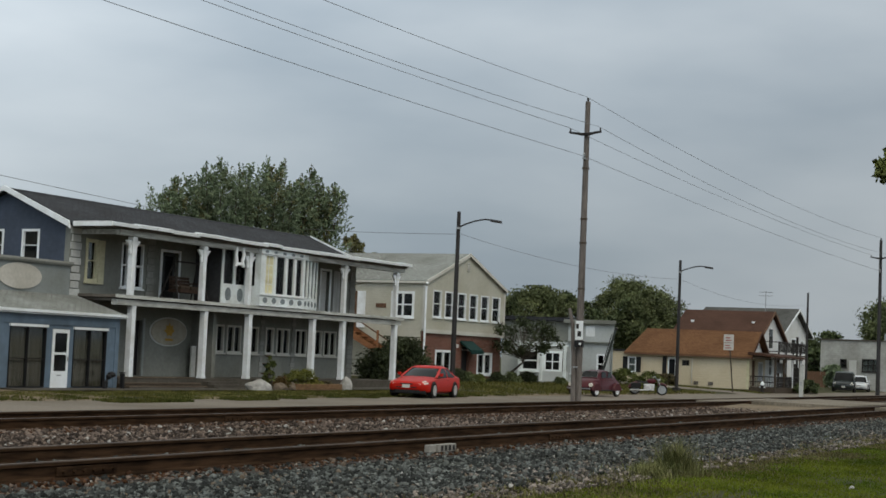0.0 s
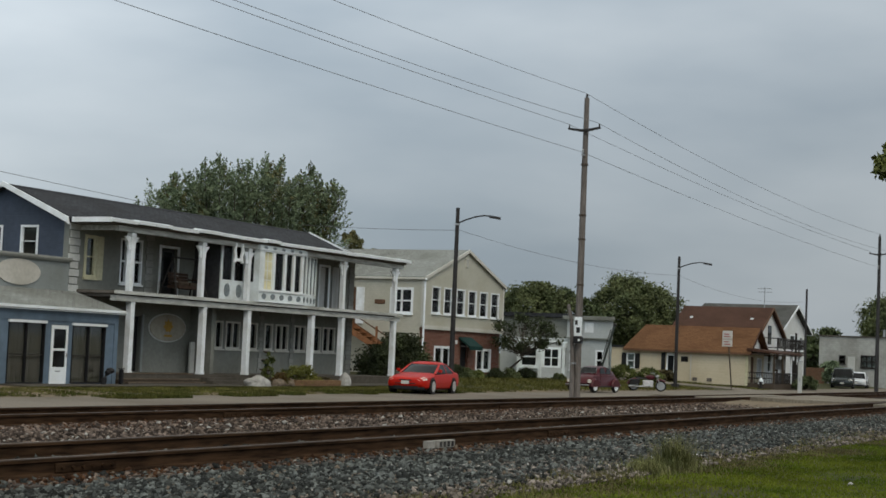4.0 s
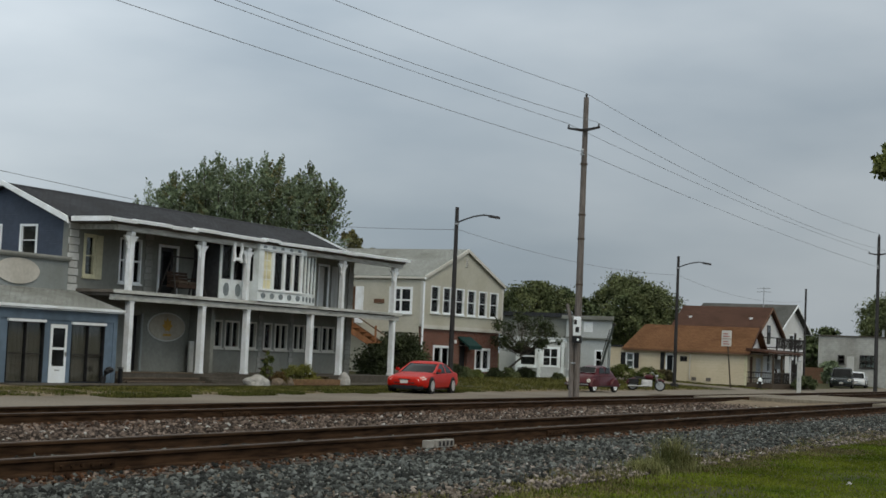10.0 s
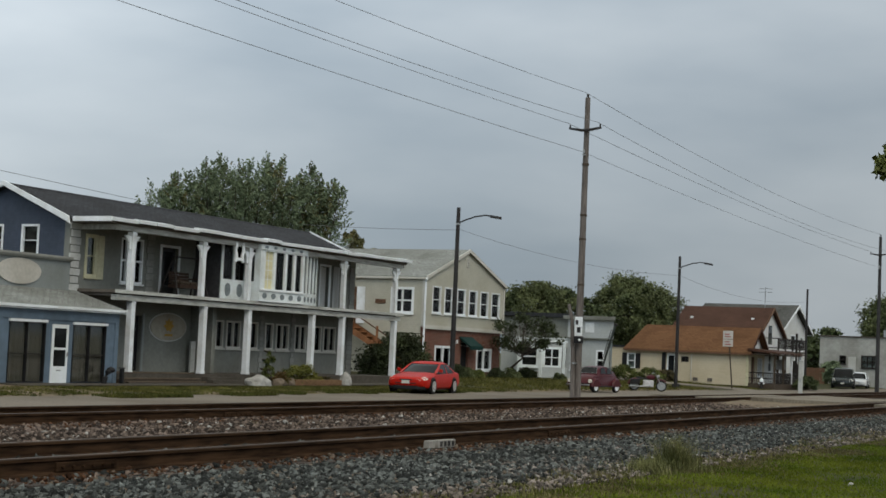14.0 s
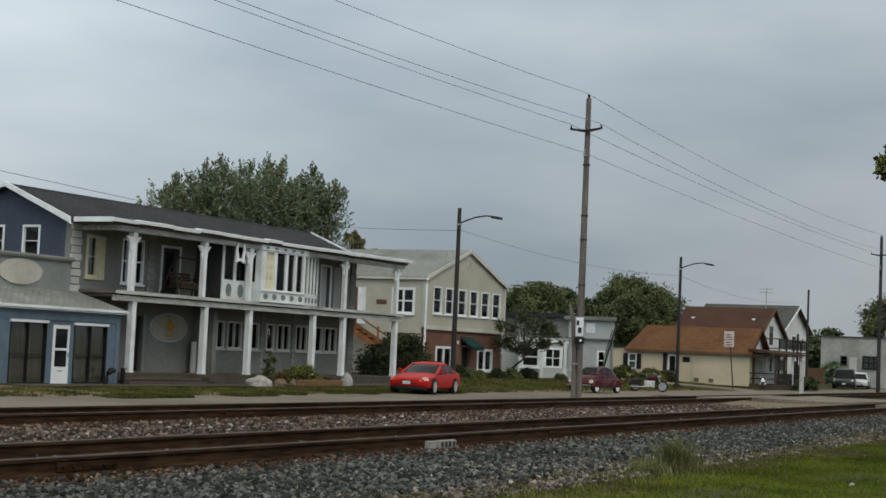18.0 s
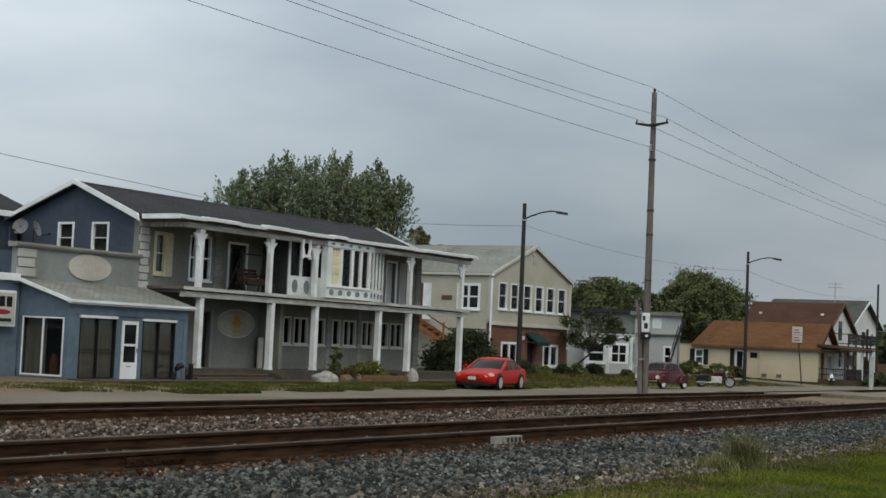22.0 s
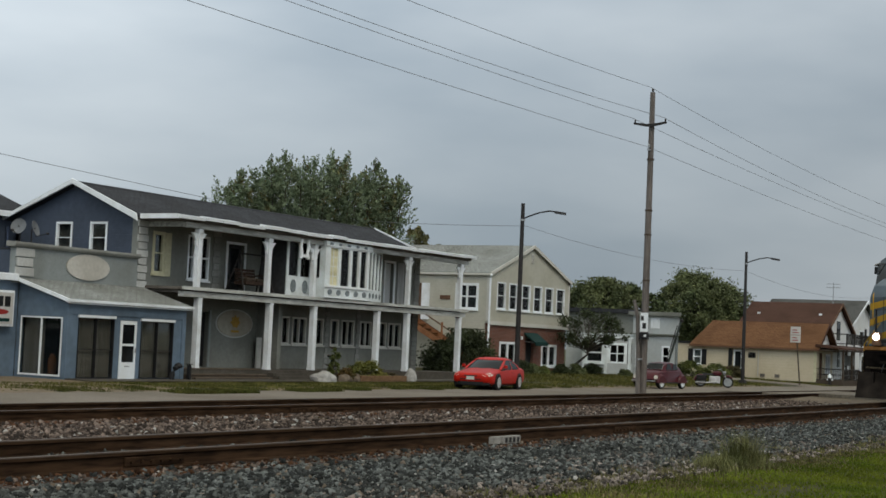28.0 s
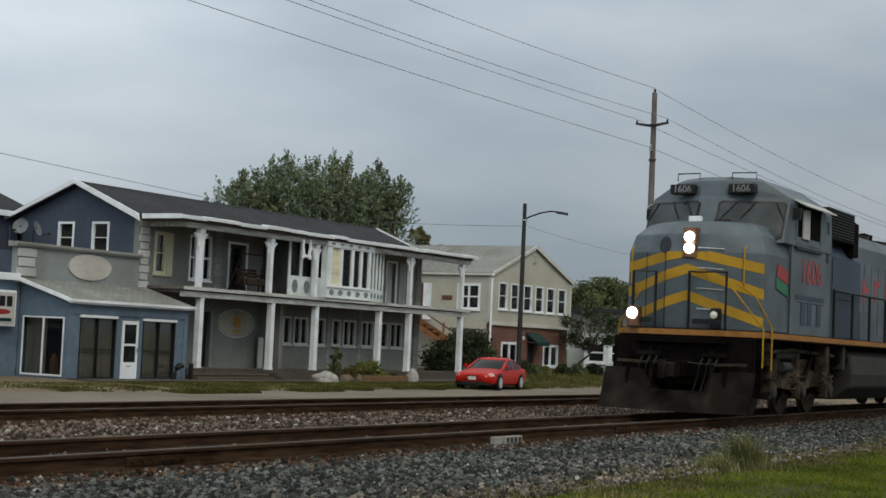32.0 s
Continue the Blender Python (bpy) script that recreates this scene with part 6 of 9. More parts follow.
# == yellow house and the houses behind ==
def yellow_house():
    t = thing("yellow_house", (110, 37, 0.3), "single-storey pale yellow house with a rust-brown roof", "house")
    ww, fw = west(108.0), front(31.8)
    holes = [(40.38, 41.0, 1.1, 2.2), (37.2, 37.95, 0.4, 2.35), (36.25, 36.75, 1.75, 2.1)]
    part("west_wall", holed(ww, 32.0, 42.6, 0.2, 2.62, 0.2, holes), M["yellow_siding"], t, "pale yellow clapboard wall")
    part("front_wall", holed(fw, 108.0, 112.3, 0.2, 2.62, 0.2, [(108.9, 109.8, 0.3, 2.3), (110.5, 111.6, 0.9, 2.2)]), M["yellow_siding"], t)
    part("gable_wall", Geo().prism([(108.0, 2.62), (110.15, 4.28), (112.3, 2.62)], "Y", 31.9, 32.1), M["white_siding"], t, "white attic gable")
    part("rear_wall", Geo().box(108.2, 112.3, 42.4, 42.6, 0.2, 2.62).box(112.1, 112.3, 32.0, 42.4, 0.2, 2.62), M["yellow_siding"], t)
    part("inner_wall", Geo().box(110.0, 110.1, 32.1, 42.3, 0.3, 2.6).box(108.2, 112.1, 32.0, 42.4, 0.2, 0.3), M["room"], t)
    part("flat_rear", Geo().box(108.1, 112.2, 42.6, 46.0, 0.2, 2.5), M["yellow_siding"], t)
    part("flat_roof", Geo().box(107.9, 112.4, 41.3, 46.2, 2.63, 2.74), M["shingle_dark"], t)
    # the roof ends in a short hip towards the yard
    ridge, eave = (4.31, 4.43), (2.44, 2.56)
    for xe in (107.72, 112.58):
        v = [(xe, 31.5, eave[0]), (110.15, 31.5, ridge[0]), (110.15, 40.35, ridge[0]), (xe, 41.25, eave[0]), (xe, 31.5, eave[1]), (110.15, 31.5, ridge[1]), (110.15, 40.35, ridge[1]), (xe, 41.25, eave[1])]
        part("roof_slope", Geo().add(v, [(0, 1, 2, 3), (7, 6, 5, 4), (0, 4, 5, 1), (1, 5, 6, 2), (2, 6, 7, 3), (3, 7, 4, 0)]), M["shingle_brown"], t, "rust-brown shingle slope")
        part("rake_board", Geo().prism([(xe, eave[0] - 0.06), (110.15, ridge[0] - 0.08), (110.15, ridge[1] + 0.015), (xe, eave[1] + 0.015)], "Y", 31.44, 31.496), M["shingle_red"], t, "dark brown rake board")
        s = -1 if xe < 110 else 1
        part("gutter", Geo().box(xe + s * 0.004, xe + s * 0.06, 31.5, 41.25, eave[0] - 0.04, eave[0] + 0.08), M["board_wood"], t)
    v = [(107.72, 41.25, eave[1]), (112.58, 41.25, eave[1]), (110.15, 40.35, ridge[1]), (107.72, 41.25, eave[0]), (112.58, 41.25, eave[0]), (110.15, 40.35, ridge[0])]
    part("hip_end", Geo().add(v, [(0, 1, 2), (5, 4, 3), (0, 3, 4, 1), (1, 4, 5, 2), (2, 5, 3, 0)]), M["shingle_brown"], t)
    part("attic_louvre", wbox(Geo(), front(31.9), 109.9, 110.4, 0.0, 0.05, 3.2, 3.85), M["black"], t)
    w = window(t, ww, *holes[0], 1, 2, "white_bright", 0.06, drape="curtain_pale")
    for a, b in ((39.98, 40.34), (41.04, 41.4)):
        part("shutter", wbox(Geo(), ww, a, b, 0.0, 0.05, 1.08, 2.22), M["black"], t, "black louvred shutter")
    d = part("side_door", wbox(Geo(), ww, 37.22, 37.93, -0.12, -0.07, 0.42, 2.33), M["white_bright"], t, "white half-glazed side door")
    part("pane", wbox(Geo(), ww, 37.36, 37.8, -0.068, -0.06, 0.95, 2.15), M["glass"], d)
    part("shutter", wbox(Geo(), ww, 37.98, 38.28, 0.0, 0.05, 0.5, 2.35), M["black"], t)
    window(t, ww, *holes[2], 2, 1, "steel_dark", 0.05, sill=False)
    part("downpipe", Geo().tube([(107.93, 36.0, 0.4), (107.93, 36.0, 2.45)], 0.035, 6), M["beige_trim"], t)
    part("corner_board", Geo().box(107.94, 108.12, 31.74, 31.92, 0.2, 2.5), M["yellow_paint"], t)
    for y in (34.4, 35.5):
        part("wall_vent", wbox(Geo(), ww, y, y + 0.35, 0.0, 0.06, 0.38, 0.62), M["wood_old"], t, "small wall vent")
    # porch before the front wall
    part("porch_roof", Geo().prism([(29.6, 2.55), (29.6, 2.66), (31.79, 2.92), (31.79, 2.72)], "X", 107.8, 115.4), M["shingle_red"], t, "brown porch roof")
    part("porch_ceiling", Geo().box(107.9, 115.3, 29.75, 31.79, 2.46, 2.54), M["wood_dark"], t)
    part("porch_floor", Geo().box(108.0, 115.3, 29.8, 31.79, 0.0, 0.4), M["wood_dark"], t)
    for x in (108.15, 110.4, 112.7, 115.2):
        part("porch_post", Geo().box(x - 0.07, x + 0.07, 29.8, 29.94, 0.4, 2.46), M["wood_dark"] if x < 112 else M["white"], t)
    for z in (0.75, 1.15):
        part("porch_rail", Geo().box(108.0, 108.06, 29.95, 31.7, z, z + 0.06), M["steel_dark"], t)
        part("porch_rail", Geo().box(108.24, 115.1, 29.84, 29.9, z, z + 0.06), M["steel_dark"], t)
    for k in range(14):
        part("baluster", Geo().box(108.01, 108.05, 29.98 + k * 0.125, 30.01 + k * 0.125, 0.4, 1.15), M["steel_dark"], t)
    for k in range(34):
        part("baluster", Geo().box(108.4 + k * 0.2, 108.44 + k * 0.2, 29.85, 29.89, 0.4, 1.15), M["steel_dark"], t)
    part("door", wbox(Geo(), fw, 108.92, 109.78, -0.12, -0.07, 0.42, 2.28), M["board_wood"], t)
    window(t, fw, 110.5, 111.6, 0.9, 2.2, 2, 1, "white", 0.08)
    return t


yellow_house()


def gabled(name, label, x0, x1, y0, y1, ze, zr, wall_mat, roof_mat, holes, over=0.4, base=0.3):
    t = thing(name, ((x0 + x1) / 2, (y0 + y1) / 2, base), label, "house")
    fw, xr = front(y0), (x0 + x1) / 2
    part("front_wall", holed(fw, x0, x1, base - 0.2, ze, 0.2, holes), M[wall_mat], t)
    g = Geo().box(x0, x0 + 0.2, y0 + 0.2, y1, base - 0.2, ze).box(x1 - 0.2, x1, y0 + 0.2, y1, base - 0.2, ze).box(x0 + 0.2, x1 - 0.2, y1 - 0.2, y1, base - 0.2, ze)
    part("side_wall", g, M[wall_mat], t)
    for y in (y0, y1 - 0.2):
        part("gable_wall", Geo().prism([(x0, ze), (xr, zr - 0.05), (x1, ze)], "Y", y, y + 0.2), M[wall_mat], t)
    part("inner_wall", Geo().box(x0 + 0.3, x1 - 0.3, y0 + 1.6, y0 + 1.7, base, ze - 0.1), M["room"], t)
    roof_pair(t, x0, x1, y0, y1, xr, zr, ze, over, roof_mat, "", 0.12, "board_wood" if roof_mat == "shingle_red" else "white")
    for h in holes:
        if h[2] > base + 0.3:
            window(t, fw, *h, 1, 2, "white", 0.08)
        else:
            part("door", wbox(Geo(), fw, h[0], h[1], -0.14, -0.09, h[2], h[3]), M["board_wood"], t)
    return t


h = gabled("red_roofed_house", "white house with a steep dark red shingle roof", 116.9, 124.3, 33.75, 40.6, 4.05, 6.2, "white_siding", "shingle_red", [(118.0, 119.0, 0.4, 2.4), (120.2, 121.2, 1.2, 2.7), (122.4, 123.4, 1.2, 2.7)], 0.3)
part("attic_window", wbox(Geo(), front(33.75), 120.1, 121.0, 0.0, 0.05, 3.4, 4.9), M["glass"], h)
part("balcony_deck", Geo().box(115.5, 124.0, 31.6, 33.74, 2.78, 2.9), M["wood_dark"], h, "dark balcony over the porch")
for x in (115.6, 117.7, 119.8, 121.9, 123.9):
    part("balcony_post", Geo().box(x - 0.07, x + 0.07, 31.62, 31.76, 0.1, 2.78), M["wood_dark"], h)
    part("rail_post", Geo().box(x - 0.05, x + 0.05, 31.64, 31.74, 2.902, 3.86), M["steel_dark"], h)
for z in (3.05, 3.78):
    part("balcony_rail", Geo().box(115.5, 124.0, 31.66, 31.72, z, z + 0.07), M["steel_dark"], h)
    part("balcony_rail", Geo().box(115.5, 115.56, 31.73, 33.7, z, z + 0.07), M["steel_dark"], h)
for k in range(40):
    part("baluster", Geo().box(115.7 + k * 0.205, 115.73 + k * 0.205, 31.67, 31.71, 3.12, 3.78), M["steel_dark"], h)
part("upper_door", wbox(Geo(), front(33.75), 118.2, 119.1, 0.0, 0.05, 2.95, 4.0), M["black"], h)
for y in (34.6, 39.6):
    part("roof_vent", Geo().box(118.8, 119.0, y, y + 0.22, 5.2, 5.42), M["white"], h)
h = gabled("white_gabled_house", "tall white house with a dark grey roof", 126.0, 135.0, 34.5, 42.0, 4.75, 6.85, "white_siding", "shingle_weathered", [(127.2, 128.2, 3.0, 4.3), (129.6, 131.4, 3.0, 4.4), (132.8, 133.8, 3.0, 4.3), (127.4, 128.4, 0.4, 2.4), (130.4, 132.2, 0.9, 2.3)], 0.45)
t = thing("roof_aerial", (127.5, 36.2, 7.0), "thin metal television aerial on a roof", "aerial")
part("mast", Geo().tube([(127.5, 36.2, 5.3), (127.5, 36.2, 8.3)], 0.03, 6), M["galv"], t)
for z, n in ((8.2, 0.5), (7.9, 0.4)):
    part("boom", Geo().tube([(127.5, 35.6, z), (127.5, 36.8, z)], 0.02, 6), M["galv"], t)
    for k in range(4):
        part("element", Geo().tube([(127.5 - n, 35.7 + k * 0.3, z), (127.5 + n, 35.7 + k * 0.3, z)], 0.012, 5), M["galv"], t)


def block_building():
    t = thing("block_building", (156, 30, 0.1), "plain pale grey block building with a flat roof", "building")
    ww = west(150.0)
    holes = [(31.35, 32.95, 1.86, 3.04), (26.0, 28.4, 1.86, 3.04), (34.45, 35.05, 2.18, 2.97)]
    part("west_wall", holed(ww, 24.0, 37.0, -0.1, 4.78, 0.25, holes), M["block_wall"], t, "painted grey block wall")
    part("rear_wall", Geo().box(150.25, 165, 36.75, 37.0, -0.1, 4.78).box(150.25, 165, 24.0, 24.25, -0.1, 4.78).box(164.75, 165, 24.25, 36.75, -0.1, 4.78), M["block_wall"], t)
    part("coping", Geo().box(149.9, 165.1, 23.9, 37.1, 4.782, 4.9), M["concrete"], t)
    part("inner_wall", Geo().box(153, 153.1, 24.3, 36.7, 0.1, 4.6), M["room"], t)
    for h in holes:
        # Pale curtain imitates the white reflections in the wide panes.
        window(t, ww, *h, 3 if h[1] - h[0] > 1 else 1, 2, "steel_dark", 0.06, drape="curtain_pale" if h[1] - h[0] > 1 else None, bar=0.05)
    part("door", wbox(Geo(), ww, 33.5, 34.2, 0.0, 0.05, 0.0, 2.9), M["quoin"], t)
    part("roof_pipe", Geo().tube([(151, 31.0, 4.85), (151, 31.0, 5.6)], 0.12, 8), M["galv"], t)
    return t


block_building()
t = thing("board_fence", (146, 36.5, 0.1), "red-brown board fence beside the block building", "fence")
for k in range(16):
    part("board", Geo().box(146.0, 146.04, 35.5 + k * 0.16, 35.64 + k * 0.16, 0.02, 1.68), M["board_wood"], t)
part("fence_rail", Geo().box(146.05, 146.1, 35.5, 38.1, 1.3, 1.4), M["board_wood"], t)
# == poles, wires and lamps ==


def insulator(p, c, up=True):
    x, y, z = c
    part("insulator", Geo().lathe([(0.02, 0), (0.02, 0.06), (0.055, 0.07), (0.055, 0.11), (0.035, 0.12), (0.05, 0.15), (0.03, 0.19)], c, "Z", 8), M["galv"], p)


def utility_pole(x, y, top, label, detail=True):
    t = thing("utility_pole", (x, y, 0.0), label, "utility pole", "utility poles along the street")
    part("shaft", Geo().tube([(x, y, -0.3), (x, y, top * 0.5), (x, y, top)], 0.15, 12, 0.095), M["wood_pole"] if detail else M["pole_dark"], t, "weathered wooden shaft", smooth=True)
    part("top_pin", Geo().tube([(x, y, top - 0.3), (x, y, top + 0.04)], 0.02, 6), M["galv"], t)
    part("insulator", Geo().lathe([(0.025, 0), (0.05, 0.03), (0.05, 0.09), (0.02, 0.13)], (x, y, top + 0.02), "Z", 8), M["steel_dark"], t)
    arm = part("crossarm", Geo().prism([(y - 0.64, top - 1.2), (y - 0.12, top - 1.3), (y + 0.12, top - 1.3), (y + 0.64, top - 1.2), (y + 0.64, top - 1.13), (y + 0.12, top - 1.2), (y - 0.12, top - 1.2), (y - 0.64, top - 1.13)], "X", x - 0.2, x - 0.12), M["steel_dark"], t, "short bent steel crossarm")
    for s in (-1, 1):
        part("insulator", Geo().lathe([(0.02, 0), (0.035, 0.03), (0.03, 0.08), (0.015, 0.12)], (x - 0.16, y + s * 0.6, top - 1.14), "Z", 8), M["steel_dark"], t)
    insulator(t, (x - 0.2, y, top - 2.15))
    part("insulator_bracket", Geo().box(x - 0.28, x - 0.08, y - 0.04, y + 0.04, top - 2.2, top - 2.14), M["galv"], t)
    if detail:
        part("conduit", Geo().tube([(x - 0.22, y + 0.08, 0.0), (x - 0.22, y + 0.12, 1.8), (x - 0.22, y + 0.2, 3.1), (x - 0.2, y + 0.36, 3.7)], 0.1, 8, 0.06), M["wood_pole"], t, "grey riser pipe bent at the top", smooth=True)
        part("riser_clamp", Geo().box(x - 0.3, x - 0.1, y - 0.02, y + 0.22, 1.5, 1.56), M["galv"], t)
        part("notice_board", Geo().box(x - 0.34, x - 0.31, y - 0.26, y + 0.03, 2.54, 3.24), M["white_bright"], t, "white notice board on the pole")
        part("notice_mark", Geo().box(x - 0.352, x - 0.342, y - 0.2, y - 0.06, 2.66, 2.86), M["lamp_steel"], t)
        part("notice_mark", Geo().box(x - 0.352, x - 0.342, y - 0.1, y - 0.0, 2.95, 3.12), M["lamp_steel"], t)
        b = part("meter_box", Geo().box(x - 0.38, x - 0.2, y - 0.27, y + 0.04, 2.27, 2.51), M["black"], t, "small black service box")
        # White disc stands in for the small lamp that glows on the box.
        part("meter_dial", Geo().lathe([(0.05, 0), (0.045, -0.03)], (x - 0.381, y - 0.19, 2.39), "X", 10), M["white_bright"], b, "small lamp as a plain white disc")
        for z in (4.4, 6.1, 7.0, 8.9):
            part("pole_band", Geo().lathe([(0.138, 0), (0.138, 0.07)], (x, y, z), "Z", 12), M["wood_dark"], t)
    return t


utility_pole(52.6, 21.91, 11.45, "tall weathered wooden utility pole beside the tracks")
utility_pole(105.0, 22.0, 10.75, "tall wooden utility pole by the level crossing", False)
utility_pole(0.4, 22.0, 11.4, "tall wooden utility pole down the line", False)


def wire(a, b, sag, r=0.011, name="power_line", label="thin sagging overhead power line"):
    pts = [(a[0] + (b[0] - a[0]) * k / 24, a[1] + (b[1] - a[1]) * k / 24, a[2] + (b[2] - a[2]) * k / 24 - 4 * sag * (k / 24) * (1 - k / 24)) for k in range(25)]
    ob = solid(name, Geo().tube(pts, r, 5), M["wire"], label, "cable", group="overhead power lines", org=(a[0], a[1], a[2]))
    return ob


Z1, Z2, Z0 = 11.5, 10.75, 11.4
for dx, dy, dz, sag in ((0.0, 0.0, 0.15, 0.52), (-0.16, -0.6, -1.02, 0.54), (-0.16, 0.6, -1.02, 0.29), (-0.2, 0.0, -2.1, 0.21)):
    wire((0.4 + dx, 22 + dy, Z0 + dz), (52.6 + dx, 22 + dy, Z1 + dz), sag, 0.009)
    wire((52.6 + dx, 22 + dy, Z1 + dz), (105 + dx, 22 + dy, Z2 + dz), sag, 0.009)


def street_lamp(x, y, top, base):
    t = thing("street_lamp", (x, y, base), "dark steel street lamp with a curved arm", "street lamp", "street lamps along the street")
    part("pole", Geo().tube([(x, y, base - 0.1), (x, y, top)], 0.13, 10, 0.085), M["lamp_steel"], t, smooth=True)
    part("base_box", Geo().box(x - 0.2, x + 0.2, y - 0.2, y + 0.2, base - 0.05, base + 0.25), M["lamp_steel"], t, bevel=0.02)
    arm = [(x, y, top - 0.72), (x, y - 0.35, top - 0.58), (x, y - 0.85, top - 0.43), (x, y - 1.35, top - 0.36), (x, y - 1.7, top - 0.4)]
    part("arm", Geo().tube(arm, 0.035, 8), M["lamp_steel"], t, smooth=True)
    h = part("lamp_head", Geo().loft([[(x + v, y - 1.62 - u, top - 0.42 - u * 0.16 + w) for v, w in ((-k, -0.05), (k, -0.05), (k * 0.7, 0.07), (-k * 0.7, 0.07))] for u, k in ((0.0, 0.04), (0.12, 0.1), (0.42, 0.12), (0.55, 0.05))]), M["lamp_steel"], t, "cobra-head lamp", smooth=True)
    part("clamp", Geo().lathe([(0.12, 0), (0.12, 0.08)], (x, y, top - 0.8), "Z", 10), M["galv"], t)
    return t


street_lamp(61.95, 31.97, 8.33, 0.08)
street_lamp(93.0, 32.0, 8.4, 0.08)
wire((61.95, 32.0, 7.35), (93.0, 32.0, 7.2), 0.45, 0.009)
wire((61.95, 32.0, 7.3), (81.0, 60.0, 9.88), 0.2, 0.012)
wire((81.0, 60.0, 9.88), (22.0, 60.0, 12.0), 0.12, 0.016)
wire((93.0, 32.0, 7.2), (124.0, 32.0, 7.0), 0.6, 0.009)
t = thing("telephone_pole", (121, 30.95, 0.0), "slim dark wooden telephone pole", "utility pole", "utility poles along the street")
part("shaft", Geo().tube([(121, 30.95, -0.2), (121, 30.95, 7.9)], 0.1, 10, 0.08), M["pole_dark"], t, smooth=True)
t = thing("telephone_pole", (105.6, 44.2, 0.3), "distant wooden pole with a transformer can", "utility pole", "utility poles along the street")
part("shaft", Geo().tube([(105.6, 44.2, 0.2), (105.6, 44.2, 4.9)], 0.12, 8, 0.1), M["wood_pole"], t)
part("transformer", Geo().lathe([(0.16, 0), (0.2, 0.04), (0.2, 0.75), (0.15, 0.82)], (105.35, 44.15, 3.5), "Z", 12), M["white"], t, "pale transformer can")
part("crossarm", Geo().box(105.55, 105.65, 43.5, 44.9, 4.6, 4.72), M["wood_pole"], t)


def parking_sign():
    t = thing("road_sign", (101.97, 31.1, 0.05), "two white road signs with red bars on one post", "sign")
    part("post", Geo().tube([(101.97, 31.06, -0.1), (101.92, 31.42, 3.95)], 0.05, 8), M["wood_dark"], t, "rusty brown post")
    for z0, z1 in ((3.42, 3.97), (2.9, 3.38)):
        b = part("sign_plate", Geo().box(101.81, 101.84, 31.06, 31.76, z0, z1), M["sign_white"], t, bevel=0.008)
        for k in range(2):
            part("lettering_bar", Geo().box(101.798, 101.808, 31.2 + 0.1 * k, 31.62, z0 + 0.12 + k * 0.17, z0 + 0.18 + k * 0.17), M["sign_red"], b)


parking_sign()


def small_post_sign(x, y, z, label, w=0.5, h=0.6, material="galv"):
    t = thing("post_sign", (x, y, 0.0), label, "sign")
    part("post", Geo().tube([(x, y, -0.1), (x, y, z)], 0.04, 6), M["galv"], t)
    part("sign_plate", Geo().box(x - 0.05, x - 0.03, y - w / 2, y + w / 2, z - h, z), M[material], t, bevel=0.01)


small_post_sign(112.5, 30.6, 2.2, "grey back of a road sign on a thin post", 0.7, 0.75)
t = thing("crossing_cabinet", (85.0, 22.0, 0.0), "pale grey steel trackside cabinet post", "cabinet")
part("body", Geo().box(84.92, 85.08, 21.88, 22.1, -0.02, 2.02), M["quoin"], t, bevel=0.02)
part("cap", Geo().box(84.9, 85.1, 21.86, 22.12, 2.025, 2.07), M["galv"], t, bevel=0.01)
part("door_seam", Geo().box(84.91, 84.918, 21.95, 22.03, 0.9, 1.1), M["galv"], t)
t = thing("crossing_signal", (118.5, 31.05, 0.0), "dark railway crossing signal mast", "signal")
part("mast", Geo().tube([(118.5, 31.05, -0.1), (118.5, 31.05, 4.3)], 0.09, 8), M["steel_dark"], t)
part("mast_box", Geo().box(118.3, 118.65, 30.85, 31.25, 1.0, 1.9), M["steel_dark"], t, bevel=0.02)
part("crossbuck", Geo().box(118.38, 118.42, 30.6, 31.5, 3.6, 3.72), M["steel_dark"], t)
t = thing("fire_hydrant", (107.5, 30.55, 0.03), "fire hydrant with a white bonnet", "hydrant")
part("barrel", Geo().lathe([(0.17, 0), (0.17, 0.05), (0.12, 0.07), (0.12, 0.45), (0.16, 0.47), (0.16, 0.52)], (107.5, 30.6, 0.03), "Z", 12), M["steel_dark"], t, smooth=True)
part("bonnet", Geo().lathe([(0.15, 0.52), (0.15, 0.62), (0.1, 0.74), (0.03, 0.8)], (107.5, 30.6, 0.03), "Z", 12), M["white_bright"], t, smooth=True)
for s in (-1, 1):
    part("nozzle", Geo().lathe([(0.06, 0), (0.06, 0.12)], (107.5, 30.6 + (0.1 if s > 0 else -0.22), 0.43), "Y", 8), M["white_bright"], t)
M["marker"] = mat("weathered_white_concrete", (0.3, 0.29, 0.265), 0.85, 0.2, 9, 0.2)
t = thing("marker_block", (18.91, 10.1, 0.42), "weathered white block lying against the near rail", "block")
part("block", Geo().box(19.18, 19.72, 10.06, 10.15, 0.42, 0.53), M["marker"], t, bevel=0.012)
part("block_end", Geo().box(18.91, 19.1, 10.06, 10.15, 0.42, 0.53), M["marker"], t, bevel=0.012)
for k in range(4):
    part("lettering_bar", Geo().box(19.24 + k * 0.12, 19.3 + k * 0.12, 10.052, 10.058, 0.44, 0.51), M["lamp_steel"], t)
t = thing("boom_gantry", (88.2, 35.2, 0.1), "leaning dark grey conveyor boom by the shop", "boom")
part("boom", Geo().prism([(35.18, 0.6), (35.3, 0.6), (34.37, 3.8), (34.25, 3.8)], "X", 88.03, 88.17), M["boom_green"], t, bevel=0.02)
part("boom_stay", Geo().tube([(88.1, 35.45, 0.4), (88.1, 34.55, 3.5)], 0.03, 6), M["steel_dark"], t)
